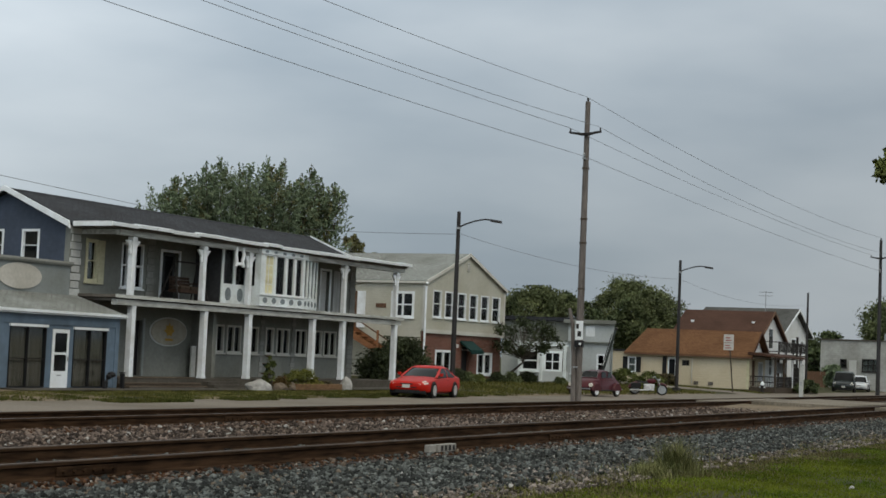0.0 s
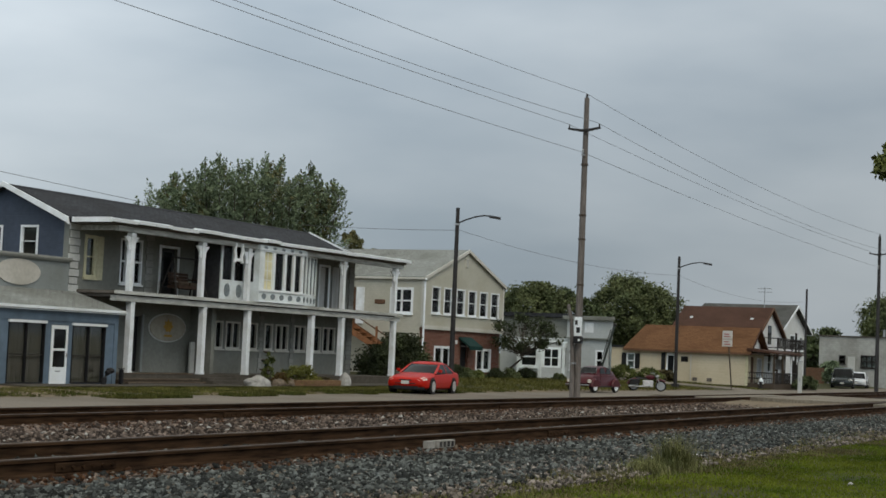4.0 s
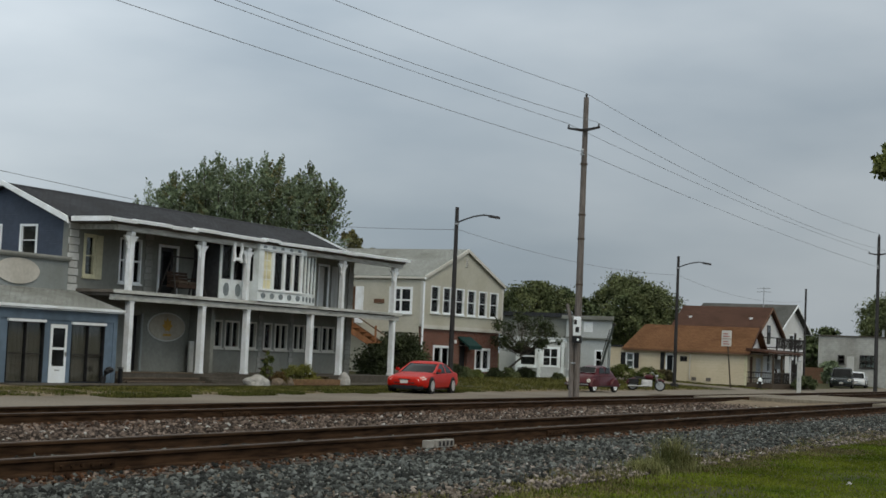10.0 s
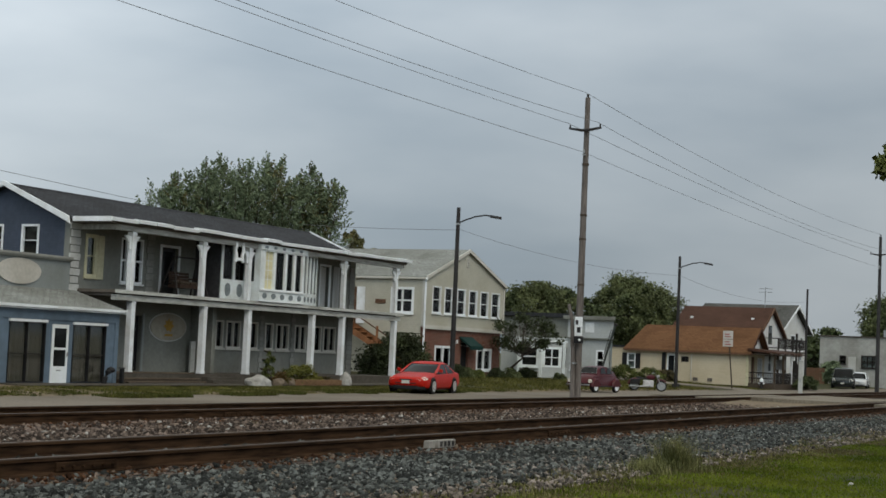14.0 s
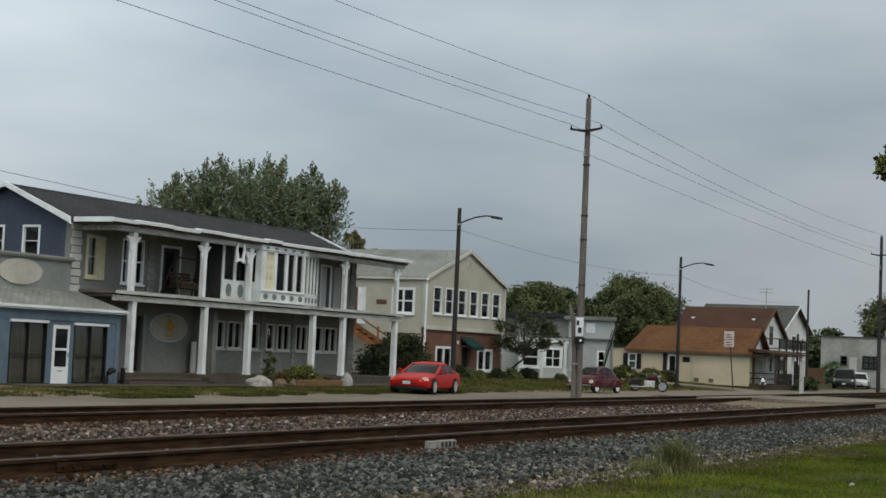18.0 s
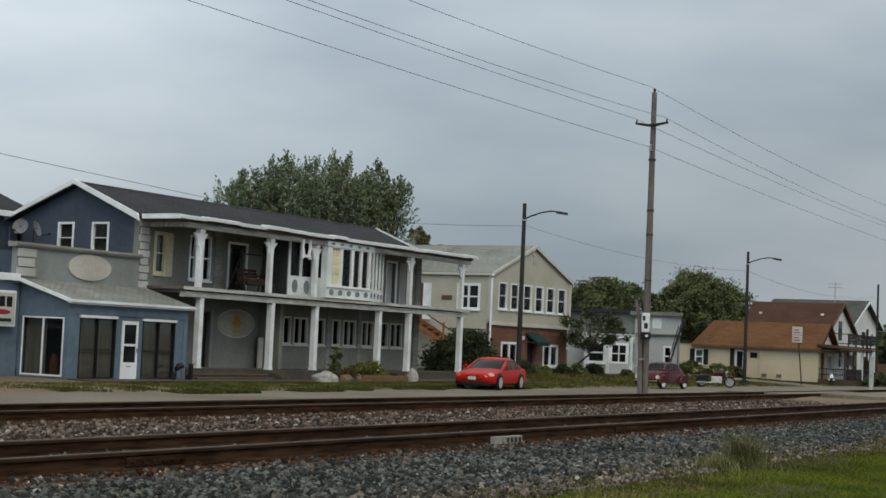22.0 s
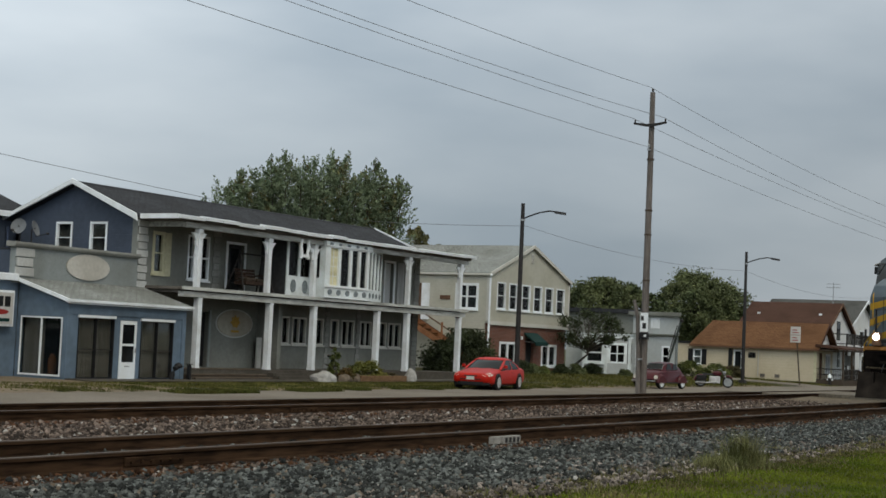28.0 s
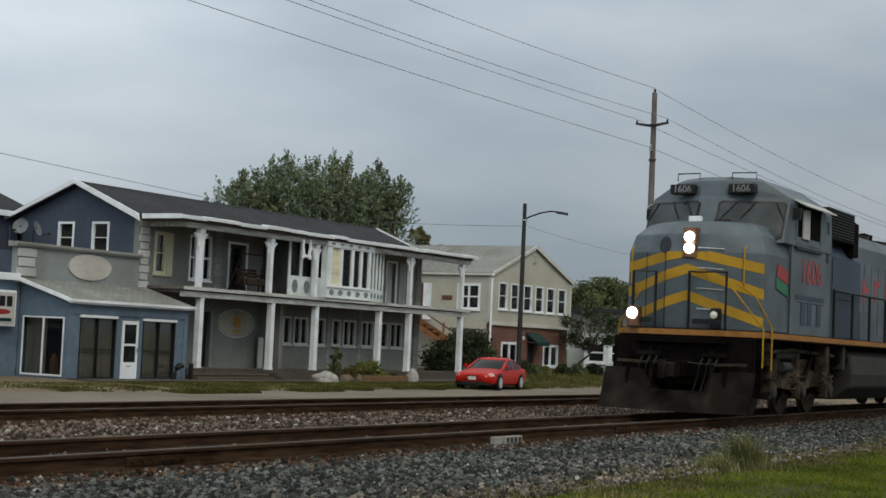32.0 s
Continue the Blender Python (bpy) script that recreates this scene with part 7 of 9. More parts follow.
part("boom_head", Geo().lathe([(0.07, -0.08), (0.1, -0.05), (0.1, 0.08), (0.07, 0.12)], (88.1, 34.3, 3.8), "X", 14), M["steel_dark"], t, smooth=True)
part("boom_foot", Geo().box(87.8, 88.5, 34.9, 35.6, 0.08, 0.6), M["steel_dark"], t, bevel=0.03)

# == yard things ==


def rock(name, x, y, z, sx, sy, sz, seed, label, material="rock"):
    r = random.Random(seed)
    bm = bmesh.new()
    bmesh.ops.create_icosphere(bm, subdivisions=3, radius=1.0)
    for v in bm.verts:
        n = 1 + 0.22 * noise.noise(v.co * 1.4 + Vector((seed, 0, 0))) + 0.08 * noise.noise(v.co * 4.1)
        v.co = Vector((v.co.x * sx * n, v.co.y * sy * n, max(v.co.z, -0.35) * sz * n))
    me = bpy.data.meshes.new(name)
    bm.to_mesh(me)
    bm.free()
    me.materials.append(M[material])
    ob = new(name, me)
    ob.location = (x, y, z + 0.3 * sz)
    return tagged(ob, label, "rock")


rock("boulder", 50.45, 34.6, 0.06, 0.68, 0.42, 0.33, 3, "large pale boulder in the front border")
rock("boulder", 57.2, 34.7, 0.05, 0.3, 0.27, 0.44, 8, "upright pale boulder at the border end")
for i, (x, s) in enumerate(((52.1, 0.3), (52.6, 0.24), (53.0, 0.3), (54.6, 0.2), (55.6, 0.28), (56.3, 0.22))):
    rock("border_stone", x, 34.75 + 0.1 * (i % 2), 0.05, s, s * 0.8, s * 0.8, 20 + i, "brown field stone edging the flower border", "stone_brown")
rock("lawn_stone", 20.6, 4.62, 0.25, 0.05, 0.035, 0.035, 31, "small pale stone lying on the lawn")
M["border_wood"] = mat("orange_brown_timber", (0.2, 0.12, 0.065), 0.85, 0.35, 4, 0.3, stretch=(0.8, 5, 5), grime=0.3)
t = thing("border_timber", (55.2, 34.5, 0.05), "old brown timber edging the flower border", "timber")
part("timber", Geo().box(53.0, 56.6, 34.5, 34.7, 0.05, 0.32), M["border_wood"], t, bevel=0.02)


def leaf_cloud(name, tips, n, size, seed, material, label, parent=None, spread=0.5, flat=0.8):
    """Leaves as small bent quads gathered about the branch tips."""
    r = np.random.RandomState(seed)
    tips = np.array(tips)
    k = r.randint(len(tips), size=n)
    c = tips[k, :3] + np.clip(r.randn(n, 3), -1.7, 1.7) * (tips[k, 3:4] * spread) * np.array([1, 1, flat])
    s = size * (0.55 + 0.9 * r.rand(n))[:, None]
    a = r.randn(n, 3)
    a /= np.linalg.norm(a, axis=1)[:, None]
    b = np.cross(a, r.randn(n, 3))
    b /= np.linalg.norm(b, axis=1)[:, None]
    v = np.stack([c - a * s, c + b * s * 0.5, c + a * s, c - b * s * 0.5], 1)
    f = np.array([(0, 1, 2), (0, 2, 3)])
    return soup(name, v.reshape(-1, 3), (f[None] + 4 * np.arange(n)[:, None, None]).reshape(-1, 3), material, label, "", parent)


def tree(x, y, base, height, radius, trunk, label, seed, leaf="leaf", n=12000, size=0.13, tips_n=70, spiky=0.0, lean=(0, 0), spread=0.42, flat=0.9, low=0.35, extra=()):
    """Tapered trunk, limbs to every clump of the crown, and a ragged crown of leaves."""
    r = random.Random(seed)
    t = thing("tree", (x, y, base), label, "tree")
    local(t)
    top = Vector((lean[0], lean[1], trunk))
    part("trunk", Geo().tube([(0, 0, -0.2), (lean[0] * 0.4, lean[1] * 0.4, trunk * 0.5), tuple(top)], height * 0.024, 9, height * 0.014), M["bark"], t, smooth=True)
    part("leader", Geo().tube([tuple(top), (lean[0], lean[1], height * 0.8)], height * 0.014, 7, 0.02), M["bark"], t)
    tips = []
    hc = height * (low + 1) / 2
    for i in range(tips_n):
        a, u = r.uniform(0, 2 * math.pi), r.random() ** 0.5
        h = r.uniform(-1, 1)
        rr = radius * math.sqrt(max(0.05, 1 - h * h)) * (0.45 + 0.55 * u) * r.uniform(0.8, 1.12)
        z = hc + h * height * (1 - low) / 2 * r.uniform(0.85, 1.0)
        p = Vector((lean[0] + rr * math.cos(a), lean[1] + rr * math.sin(a), z))
        s = radius * r.uniform(0.2, 0.4)
        tips.append((*p, s))
        if spiky:
            for k in range(1, 6):
                tips.append((p.x + 0.06 * k * r.uniform(-1, 1) + 0.05 * k * math.cos(a), p.y, p.z + spiky * k * 0.27, s * (1 - 0.165 * k)))
        st = Vector((lean[0], lean[1], trunk + (p.z - trunk) * r.uniform(0.1, 0.5)))
        part("limb", Geo().tube([tuple(st), tuple(st.lerp(p, 0.5) + Vector((0, 0, -0.1 * radius * r.random()))), tuple(p)], height * 0.006, 5, 0.012), M["bark"], t)
    for q in extra:
        tips += [q] * 3
        part("limb", Geo().tube([(lean[0], lean[1], trunk * 1.3), (q[0] * 0.5, q[1] * 0.5, q[2] * 0.8), q[:3]], 0.05, 6, 0.012), M["bark"], t)
    leaf_cloud("crown", tips, n, size, seed, M[leaf], "", t, spread, flat)
    return t


def spire_tree(x, y, base, label, spires, seed, size, per, turning=0.0):
    """A tree of steep limbs: each limb is a spire set with short sprays of leaves that point up and outward."""
    r = random.Random(seed)
    t = thing("tree", (x, y, base), label, "tree")
    local(t)
    part("trunk", Geo().tube([(0, 0, -0.2), (0, 0, 1.6), (0.1, 0.05, 3.2)], 0.3, 10, 0.2), M["bark"], t, smooth=True)
    groups = {"leaf": [], "leaf_turn": []}
    for dx, dy, z0, top, w in spires:
        a, b = Vector((dx * 0.35, dy * 0.35, 2.6)), Vector((dx, dy, top))
        mid = Vector((dx * 0.85, dy * 0.85, z0 + (top - z0) * 0.25))
        part("limb", Geo().tube([(0.08, 0.04, 2.9), tuple(a.lerp(mid, 0.5)), tuple(mid), tuple(b)], 0.1, 6, 0.015), M["bark"], t)
        n = int((top - z0) * (7 + 5 * w))
        for k in range(n):
            f = (k + r.random()) / n
            ang = r.uniform(0, 2 * math.pi)
            reach = w * (1.0 - f) ** 0.5 * r.uniform(0.3, 1.0) + 0.06
            o = mid.lerp(b, max(0.0, f * 1.25 - 0.25)) if f > 0.2 else Vector((mid.x, mid.y, z0 + (mid.z - z0) * f * 5))
            p = o + Vector((math.cos(ang) * reach * 0.5, math.sin(ang) * reach * 0.5, 0))
            d = Vector((math.cos(ang) * reach * 0.9, math.sin(ang) * reach * 0.9, r.uniform(0.25, 0.85)))
            g = "leaf_turn" if r.random() < turning * (0.35 + 0.65 * (dx - dy > 1.0)) else "leaf"
            groups[g].append((p, d))
    q = np.random.RandomState(seed)
    for g, sprays in groups.items():
        if not sprays:
            continue
        n = len(sprays) * per
        k = np.repeat(np.arange(len(sprays)), per)
        p = np.array([tuple(a) for a, _ in sprays])[k]
        d = np.array([tuple(b) for _, b in sprays])[k]
        f = q.rand(n)
        c = p + d * f[:, None] + np.clip(q.randn(n, 3), -1.6, 1.6) * (0.13 * (1.12 - f))[:, None]
        s = size * (0.55 + 0.9 * q.rand(n))[:, None]
        a = q.randn(n, 3) * 0.7 + d
        a /= np.linalg.norm(a, axis=1)[:, None]
        b = np.cross(a, q.randn(n, 3))
        b /= np.linalg.norm(b, axis=1)[:, None]
        v = np.stack([c - a * s, c + b * s * 0.45, c + a * s, c - b * s * 0.45], 1)
        fc = np.array([(0, 1, 2), (0, 2, 3)])
        soup("crown", v.reshape(-1, 3), (fc[None] + 4 * np.arange(n)[:, None, None]).reshape(-1, 3), M[g], "green maple leaves" if g == "leaf" else "yellowing leaves", "", t)
    return t


def maple_spires(seed):
    """Limbs of the big maple: across the view the crown is a broad, slightly lopsided dome."""
    r = random.Random(seed)
    out = []
    for i in range(48):
        u = -1 + 2 * ((i * 0.618) % 1.0)
        across, depth = 5.3 * u, r.uniform(-2.4, 2.4) * math.sqrt(1.05 - u * u)
        dome = 12.0 - 1.7 * abs(u) ** 4 + 0.25 * u - 0.12 * abs(depth) ** 2
        # the view runs along (0.82, 0.57): across it is (0.57, -0.82)
        out.append((0.57 * across + 0.82 * depth, -0.82 * across + 0.57 * depth, r.uniform(4.2, 6.4), dome * r.uniform(0.88, 1.01), r.uniform(0.9, 1.45)))
    return out


spire_tree(72.35, 50.8, 0.1, "big green maple behind the porch building", maple_spires(5), 5, 0.085, 25, 0.22)
spire_tree(66.6, 53.5, 0.1, "slim green maple with upright branches", [(0, 0, 4, 9.8, 0.45), (0.6, -0.6, 4, 9.1, 0.5), (-0.5, 0.5, 4, 9.0, 0.4), (0.3, 0.4, 4, 8.7, 0.5)], 15, 0.08, 14)
tree(80.4, 49.4, 0.1, 8.6, 2.0, 2.6, "green maple beginning to turn yellow", 25, "leaf_turn", 9000, 0.1, 36, 0.35, spread=0.32, low=0.5)
tree(136.0, 51.6, 0.3, 8.9, 4.2, 2.6, "broad green tree behind the yellow house", 35, "leaf_mid", 60000, 0.12, 170, 0.15, spread=0.42, low=0.2)
tree(143.0, 51.0, 0.3, 8.0, 3.6, 2.0, "rounded green tree behind the roofs", 36, "leaf_mid", 26000, 0.12, 90, 0.1, spread=0.42, low=0.15)
tree(126.0, 53.0, 0.3, 7.2, 3.2, 2.0, "dense dark tree behind the low shop", 37, "leaf_dark", 18000, 0.15, 60, 0.2, spread=0.38, low=0.15)
tree(98.2, 44.3, 0.3, 6.3, 2.6, 1.8, "dark leafy tree behind the low shop", 45, "leaf_mid", 26000, 0.1, 90, 0.0, spread=0.42, low=0.35)
tree(82.6, 39.2, 0.3, 3.85, 2.4, 1.2, "small crooked fruit tree with thinning dark leaves", 56, "leaf_deep", 5200, 0.07, 54, 0.0, (0.3, -1.1), 0.24, low=0.45)
tree(190.0, 36.6, 0.1, 10.4, 6.0, 2.5, "tall dense tree beyond the block building", 65, "leaf_mid", 52000, 0.16, 170, 0.1, spread=0.42, low=0.1)
tree(200.0, 50.5, 0.1, 6.6, 5.5, 2.0, "round tree at the end of the street", 66, "leaf_dark", 13000, 0.3, 60, 0.2, spread=0.38, low=0.1)
tree(165.0, 46.5, 0.1, 6.0, 3.0, 1.4, "low green tree behind the houses", 67, "leaf_dark", 8000, 0.26, 40, 0.1, spread=0.4, low=0.1)
tree(25.7, 0.7, 0.25, 8.5, 3.0, 2.2, "leafy tree on the near lawn beyond the view", 75, "leaf_bright", 6000, 0.075, 60, 0.0, spread=0.25, low=0.35, extra=[(-1.2, 4.35, 4.75, 0.42), (-1.0, 4.05, 4.5, 0.5), (-1.1, 4.25, 5.0, 0.35)])


def bush(x, y, base, sx, sy, sz, seed, label, leaf="leaf_dark", n=7000, size=0.07, category="bush"):
    r = random.Random(seed)
    t = thing("bush", (x, y, base), label, category)
    local(t)
    tips = []
    for i in range(46):
        a, h = r.uniform(0, 2 * math.pi), r.random()
        k = math.sqrt(max(0.1, 1 - h * h)) * r.uniform(0.5, 1.0)
        p = (sx * k * math.cos(a), sy * k * math.sin(a), sz * (0.12 + 0.85 * h))
        tips.append((*p, min(sx, sz) * r.uniform(0.16, 0.3)))
        if i < 12:
            part("stem", Geo().tube([(p[0] * 0.2, p[1] * 0.2, -0.1), p], 0.018, 5, 0.006), M["bark"], t)
    leaf_cloud("foliage", tips, n, size, seed, M[leaf], "", t, 0.55)
    return t


bush(69.2, 38.8, 0.12, 3.3, 1.6, 2.15, 81, "large dark green bush beside the porch", "leaf_deep", n=22000, size=0.07)
bush(54.0, 34.95, 0.1, 1.35, 0.45, 0.74, 82, "low yellow-green shrub in the stone border", "leaf_lime", 4600, 0.045)
bush(52.6, 34.95, 0.1, 0.5, 0.35, 0.45, 84, "rust-brown border plant among stones", "flower_rust", 1400, 0.04)
bush(53.1, 35.9, 0.1, 0.35, 0.3, 1.3, 85, "slim green sapling by the porch edge", "leaf_bright", 900, 0.05)
bush(55.8, 34.95, 0.1, 0.7, 0.35, 0.3, 83, "low border plants among stones", "leaf_autumn", 1600, 0.04)
for i, (x, y, s, l) in enumerate(((74.6, 38.3, 1.0, "leaf_deep"), (76.3, 38.5, 0.75, "leaf_mid"), (77.6, 38.4, 0.6, "leaf_bright"), (80.4, 38.6, 0.75, "leaf_deep"), (82.0, 38.4, 0.8, "leaf_mid"), (84.1, 38.3, 0.9, "leaf_deep"), (86.5, 37.2, 0.6, "leaf_mid"))):
    bush(x, y, gz(x, y), 1.1 * s, 0.6 * s, 0.7 * s, 90 + i, "low dark shrub before the brick front" if l == "leaf_deep" else "low mixed garden plants before the houses", l, 3000, 0.05)
for i, (x, y, s, l) in enumerate(((98.5, 35.9, 1.0, "leaf_bright"), (98.6, 37.7, 1.05, "leaf_bright"), (106.4, 37.4, 0.8, "leaf_autumn"), (106.7, 42.8, 1.0, "leaf_bright"), (106.9, 37.9, 0.7, "flower_red"))):
    bush(x, y, gz(x, y), 0.9 * s, 1.1 * s, 0.95 * s, 110 + i, "leafy garden plants at the side street" if x < 100 else "leafy garden plants beside the yellow house" if l != "flower_red" else "red flowering garden plant", l, 3000, 0.07)
bush(141.0, 33.35, 0.05, 1.1, 1.1, 2.2, 120, "arching green bush by the parked cars", "leaf", n=9000, size=0.09)
bush(147.5, 35.3, 0.05, 1.0, 1.3, 2.3, 121, "rounded green bush against the block wall", "leaf", 4000, 0.13)
bush(113.5, 28.9, 0.0, 3.0, 0.7, 0.9, 122, "unkempt hedge before the porch", "leaf_dark", 5000, 0.09)


def urn():
    t = thing("garden_ornament", (53.3, 36.2, 0.06), "green tiered garden ornament on the porch edge", "ornament")
    part("stand", Geo().lathe([(0.12, 0), (0.1, 0.1), (0.05, 0.2), (0.05, 0.9), (0.2, 0.95), (0.2, 1.0)], (53.3, 36.2, 0.06), "Z", 12), M["awning"], t, smooth=True)
    for z, r in ((0.55, 0.28), (0.95, 0.22), (1.3, 0.14)):
        part("tray", Geo().lathe([(r * 0.4, 0), (r, 0.06), (r, 0.09), (r * 0.4, 0.05)], (53.3, 36.2, 0.06 + z), "Z", 14), M["stone_brown"], t, smooth=True)


urn()
t = thing("mailbox_post", (42.5, 35.6, 0.05), "small black bent post ornament by the walk", "post")
part("post", Geo().tube([(42.35, 35.6, 0.02), (42.4, 35.6, 0.3), (42.52, 35.6, 0.48), (42.68, 35.6, 0.55)], 0.1, 8), M["black"], t, smooth=True)
part("knob", Geo().lathe([(0.02, -0.1), (0.13, -0.07), (0.16, 0.0), (0.13, 0.07), (0.02, 0.12)], (42.7, 35.6, 0.57), "Z", 12), M["black"], t, smooth=True)
t = thing("bollard", (43.46, 35.73, 0.05), "short black bollard beside the porch steps", "bollard")
part("body", Geo().box(43.4, 43.53, 35.66, 35.8, 0.05, 0.62), M["black"], t, bevel=0.03)
part("lid", Geo().box(43.38, 43.55, 35.64, 35.82, 0.625, 0.66), M["black"], t, bevel=0.02)
t = thing("gas_cylinder", (37.85, 36.98, 0.1), "orange canister standing inside the glass door", "canister")
part("body", Geo().lathe([(0.12, 0), (0.14, 0.04), (0.14, 0.6), (0.08, 0.72), (0.04, 0.78)], (37.85, 36.98, 0.1), "Z", 12), M["wood_stain"], t, smooth=True)

# == vehicles ==


def wheel(parent, x, y, r, w, rim_mat="galv"):
    s = 1 if y > 0 else -1
    e = part("wheel", Geo().lathe([(r * 0.62, -w / 2), (r * 0.95, -w / 2), (r, -w / 2 + 0.03), (r, w / 2 - 0.03), (r * 0.95, w / 2), (r * 0.62, w / 2)], (0, 0, 0), "Y", 24), M["rubber"], parent, "black tyre on a metal rim", smooth=True)
    e.matrix_basis = pose(x, y, r)
    rim = part("rim", Geo().lathe([(r * 0.7, s * (w / 2 + 0.004)), (r * 0.62, s * (w / 2 - 0.01)), (r * 0.2, s * (w / 2 - 0.005)), (0.02, s * w / 2)], (0, 0, 0), "Y", 20), M[rim_mat], e, smooth=True)
    for k in range(5):
        a = 2 * math.pi * k / 5
        g = Geo().lathe([(r * 0.09, s * (w / 2 - 0.02)), (r * 0.07, s * (w / 2 + 0.004))], (r * 0.4 * math.cos(a), 0, r * 0.4 * math.sin(a)), "Y", 8)
        part("rim_hole", g, M["black"], rim)
    return e


SHELL = [(0.0, 0.66, 0.38, 0.58), (0.012, 0.8, 0.29, 0.645), (0.045, 0.91, 0.23, 0.69), (0.11, 0.975, 0.2, 0.735), (0.21, 1.0, 0.19, 0.79), (0.32, 1.0, 0.19, 0.855), (0.5, 1.0, 0.19, 0.885), (0.7, 1.0, 0.19, 0.905),
         (0.8, 0.99, 0.2, 0.92), (0.9, 0.965, 0.22, 0.92), (0.955, 0.92, 0.26, 0.895), (0.988, 0.83, 0.32, 0.82), (1.0, 0.7, 0.4, 0.72)]
SECTION = [(0.8, 0.0), (0.955, 0.1), (1.0, 0.3), (0.99, 0.6), (0.945, 0.86), (0.76, 0.965), (0.36, 1.0)]


def car(name, label, paint, pose_m, L, W, belt, roof, cabin, wheels, wr, rim="bright_metal", k=(0.9, 0.7), group=""):
    """A car facing -x in its own space: rounded shell, glasshouse with painted pillars and roof, lamps, seams and wheels."""
    t = thing(name, (0, 0, 0), label, "car", group)
    local(t)
    t.matrix_basis = pose_m
    hw, up = W / 2, belt / 0.9

    def station(u):
        for a, b in zip(SHELL, SHELL[1:]):
            if u <= b[0]:
                f = (u - a[0]) / (b[0] - a[0])
                return [p + (q - p) * f for p, q in zip(a, b)]
        return list(SHELL[-1])

    def ring(u):
        _, w, lo, hi = station(u)
        half = [(q * w * hw, lo + (hi * up - lo) * v) for q, v in SECTION]
        return [(-L / 2 + u * L, -y, z) for y, z in half] + [(-L / 2 + u * L, y, z) for y, z in reversed(half)]

    def skin(u, v, out=0.0):
        r = ring(u)
        i = min(int(v), 12)
        p = Vector(r[i]).lerp(Vector(r[i + 1]), v - i)
        c = Vector((p.x * 0.9, 0, 0.5))
        return tuple(p + (p - c).normalized() * out)

    def plate_on(name_, u0, u1, v0, v1, material, note="", th=0.008, n=3):
        rows = [[skin(u0 + (u1 - u0) * a / n, v0 + (v1 - v0) * b / n, o) for o in (-0.02, th)] for a in range(n + 1) for b in range(n + 1)]
        g = Geo()
        g.add([r[1] for r in rows], [(a * (n + 1) + b, a * (n + 1) + b + 1, (a + 1) * (n + 1) + b + 1, (a + 1) * (n + 1) + b) for a in range(n) for b in range(n)])
        m = n + 1
        rim_ids = [b for b in range(m)] + [a * m + n for a in range(1, m)] + [n * m + b for b in range(n - 1, -1, -1)] + [a * m for a in range(n - 1, 0, -1)]
        top, low = [rows[q][1] for q in rim_ids], [rows[q][0] for q in rim_ids]
        c = len(top)
        g.add(top + low, [(q, (q + 1) % c, c + (q + 1) % c, c + q) for q in range(c)])
        return part(name_, g, M[material], t, note, smooth=True)
    us = [a[0] for a in SHELL]
    us = sorted(set(us + [(a + b) / 2 for a, b in zip(us, us[1:])]))
    part("body", Geo().loft([ring(u) for u in us]), M[paint], t, smooth=True)
    # glasshouse: (x, z) at the foot and head of the windscreen and of the rear window
    (a, za), (b, zb), (c, zc), (d, zd) = cabin

    def level(q, grow=0.0):
        xf, xb, z = a + (b - a) * q - grow, d + (c - d) * q + grow, za + (roof - za) * q
        w = hw * (k[0] + (k[1] - k[0]) * max(0.0, q) ** 1.25) + grow
        return [(xb - 0.14, -w, z), (xf + 0.16, -w, z), (xf + 0.04, -w * 0.86, z), (xf - 0.03, -w * 0.45, z), (xf - 0.05, 0, z), (xf - 0.03, w * 0.45, z), (xf + 0.04, w * 0.86, z), (xf + 0.16, w, z),
                (xb - 0.14, w, z), (xb - 0.03, w * 0.86, z), (xb + 0.03, w * 0.45, z), (xb + 0.04, 0, z), (xb + 0.03, -w * 0.45, z), (xb - 0.03, -w * 0.86, z)]
    part("glasshouse", Geo().loft([level(q) for q in (-0.15, 0.0, 0.3, 0.6, 0.88)]), M["car_glass"], t, "dark tinted windows all round", smooth=True)
    top = [level(q, 0.008) for q in (0.86, 0.95)]
    crown = [[(x * 0.9 + 0.1 * (b + c) / 2, y * 0.86, roof + 0.02) for x, y, z in level(1.0)], [(x * 0.5 + 0.5 * (b + c) / 2, y * 0.45, roof + 0.045) for x, y, z in level(1.0)]]
    part("roof", Geo().loft(top + crown), M[paint], t, smooth=True)
    for s in (-1, 1):
        def strip(name_, f0, f1, wide=0.0):
            rows = []
            for q in (-0.05, 0.3, 0.6, 0.88):
                r = level(q, 0.006)
                x0, x1, y, z = r[1][0], r[0][0], abs(r[0][1]), r[0][2]
                p, e = x0 + (x1 - x0) * f0, x0 + (x1 - x0) * f1
                rows.append([(p, s * y, z), (e, s * y, z), (e, s * (y - 0.03 - wide), z), (p, s * (y - 0.03 - wide), z)])
            return part(name_, Geo().loft(rows), M[paint], t)
        strip("pillar", -0.075, -0.02, 0.06)
        strip("pillar", 0.5, 0.545)
        strip("pillar", 0.93, 1.02, 0.05)
        lo, hi = (3.4, 4.8) if s < 0 else (8.2, 9.6)
        plate_on("headlight", 0.003, 0.08, lo, hi, "lens", "clear headlight")
        plate_on("tail_light", 0.955, 0.995, lo, hi, "red_lens")
        side = (2.0, 3.9) if s < 0 else (9.1, 11.0)
        for u in (0.345, 0.62):
            plate_on("door_seam", u, u + 0.0022, side[0] - 0.9 if s < 0 else side[0], side[1] if s < 0 else side[1] + 0.9, "black", "", 0.002, 2)
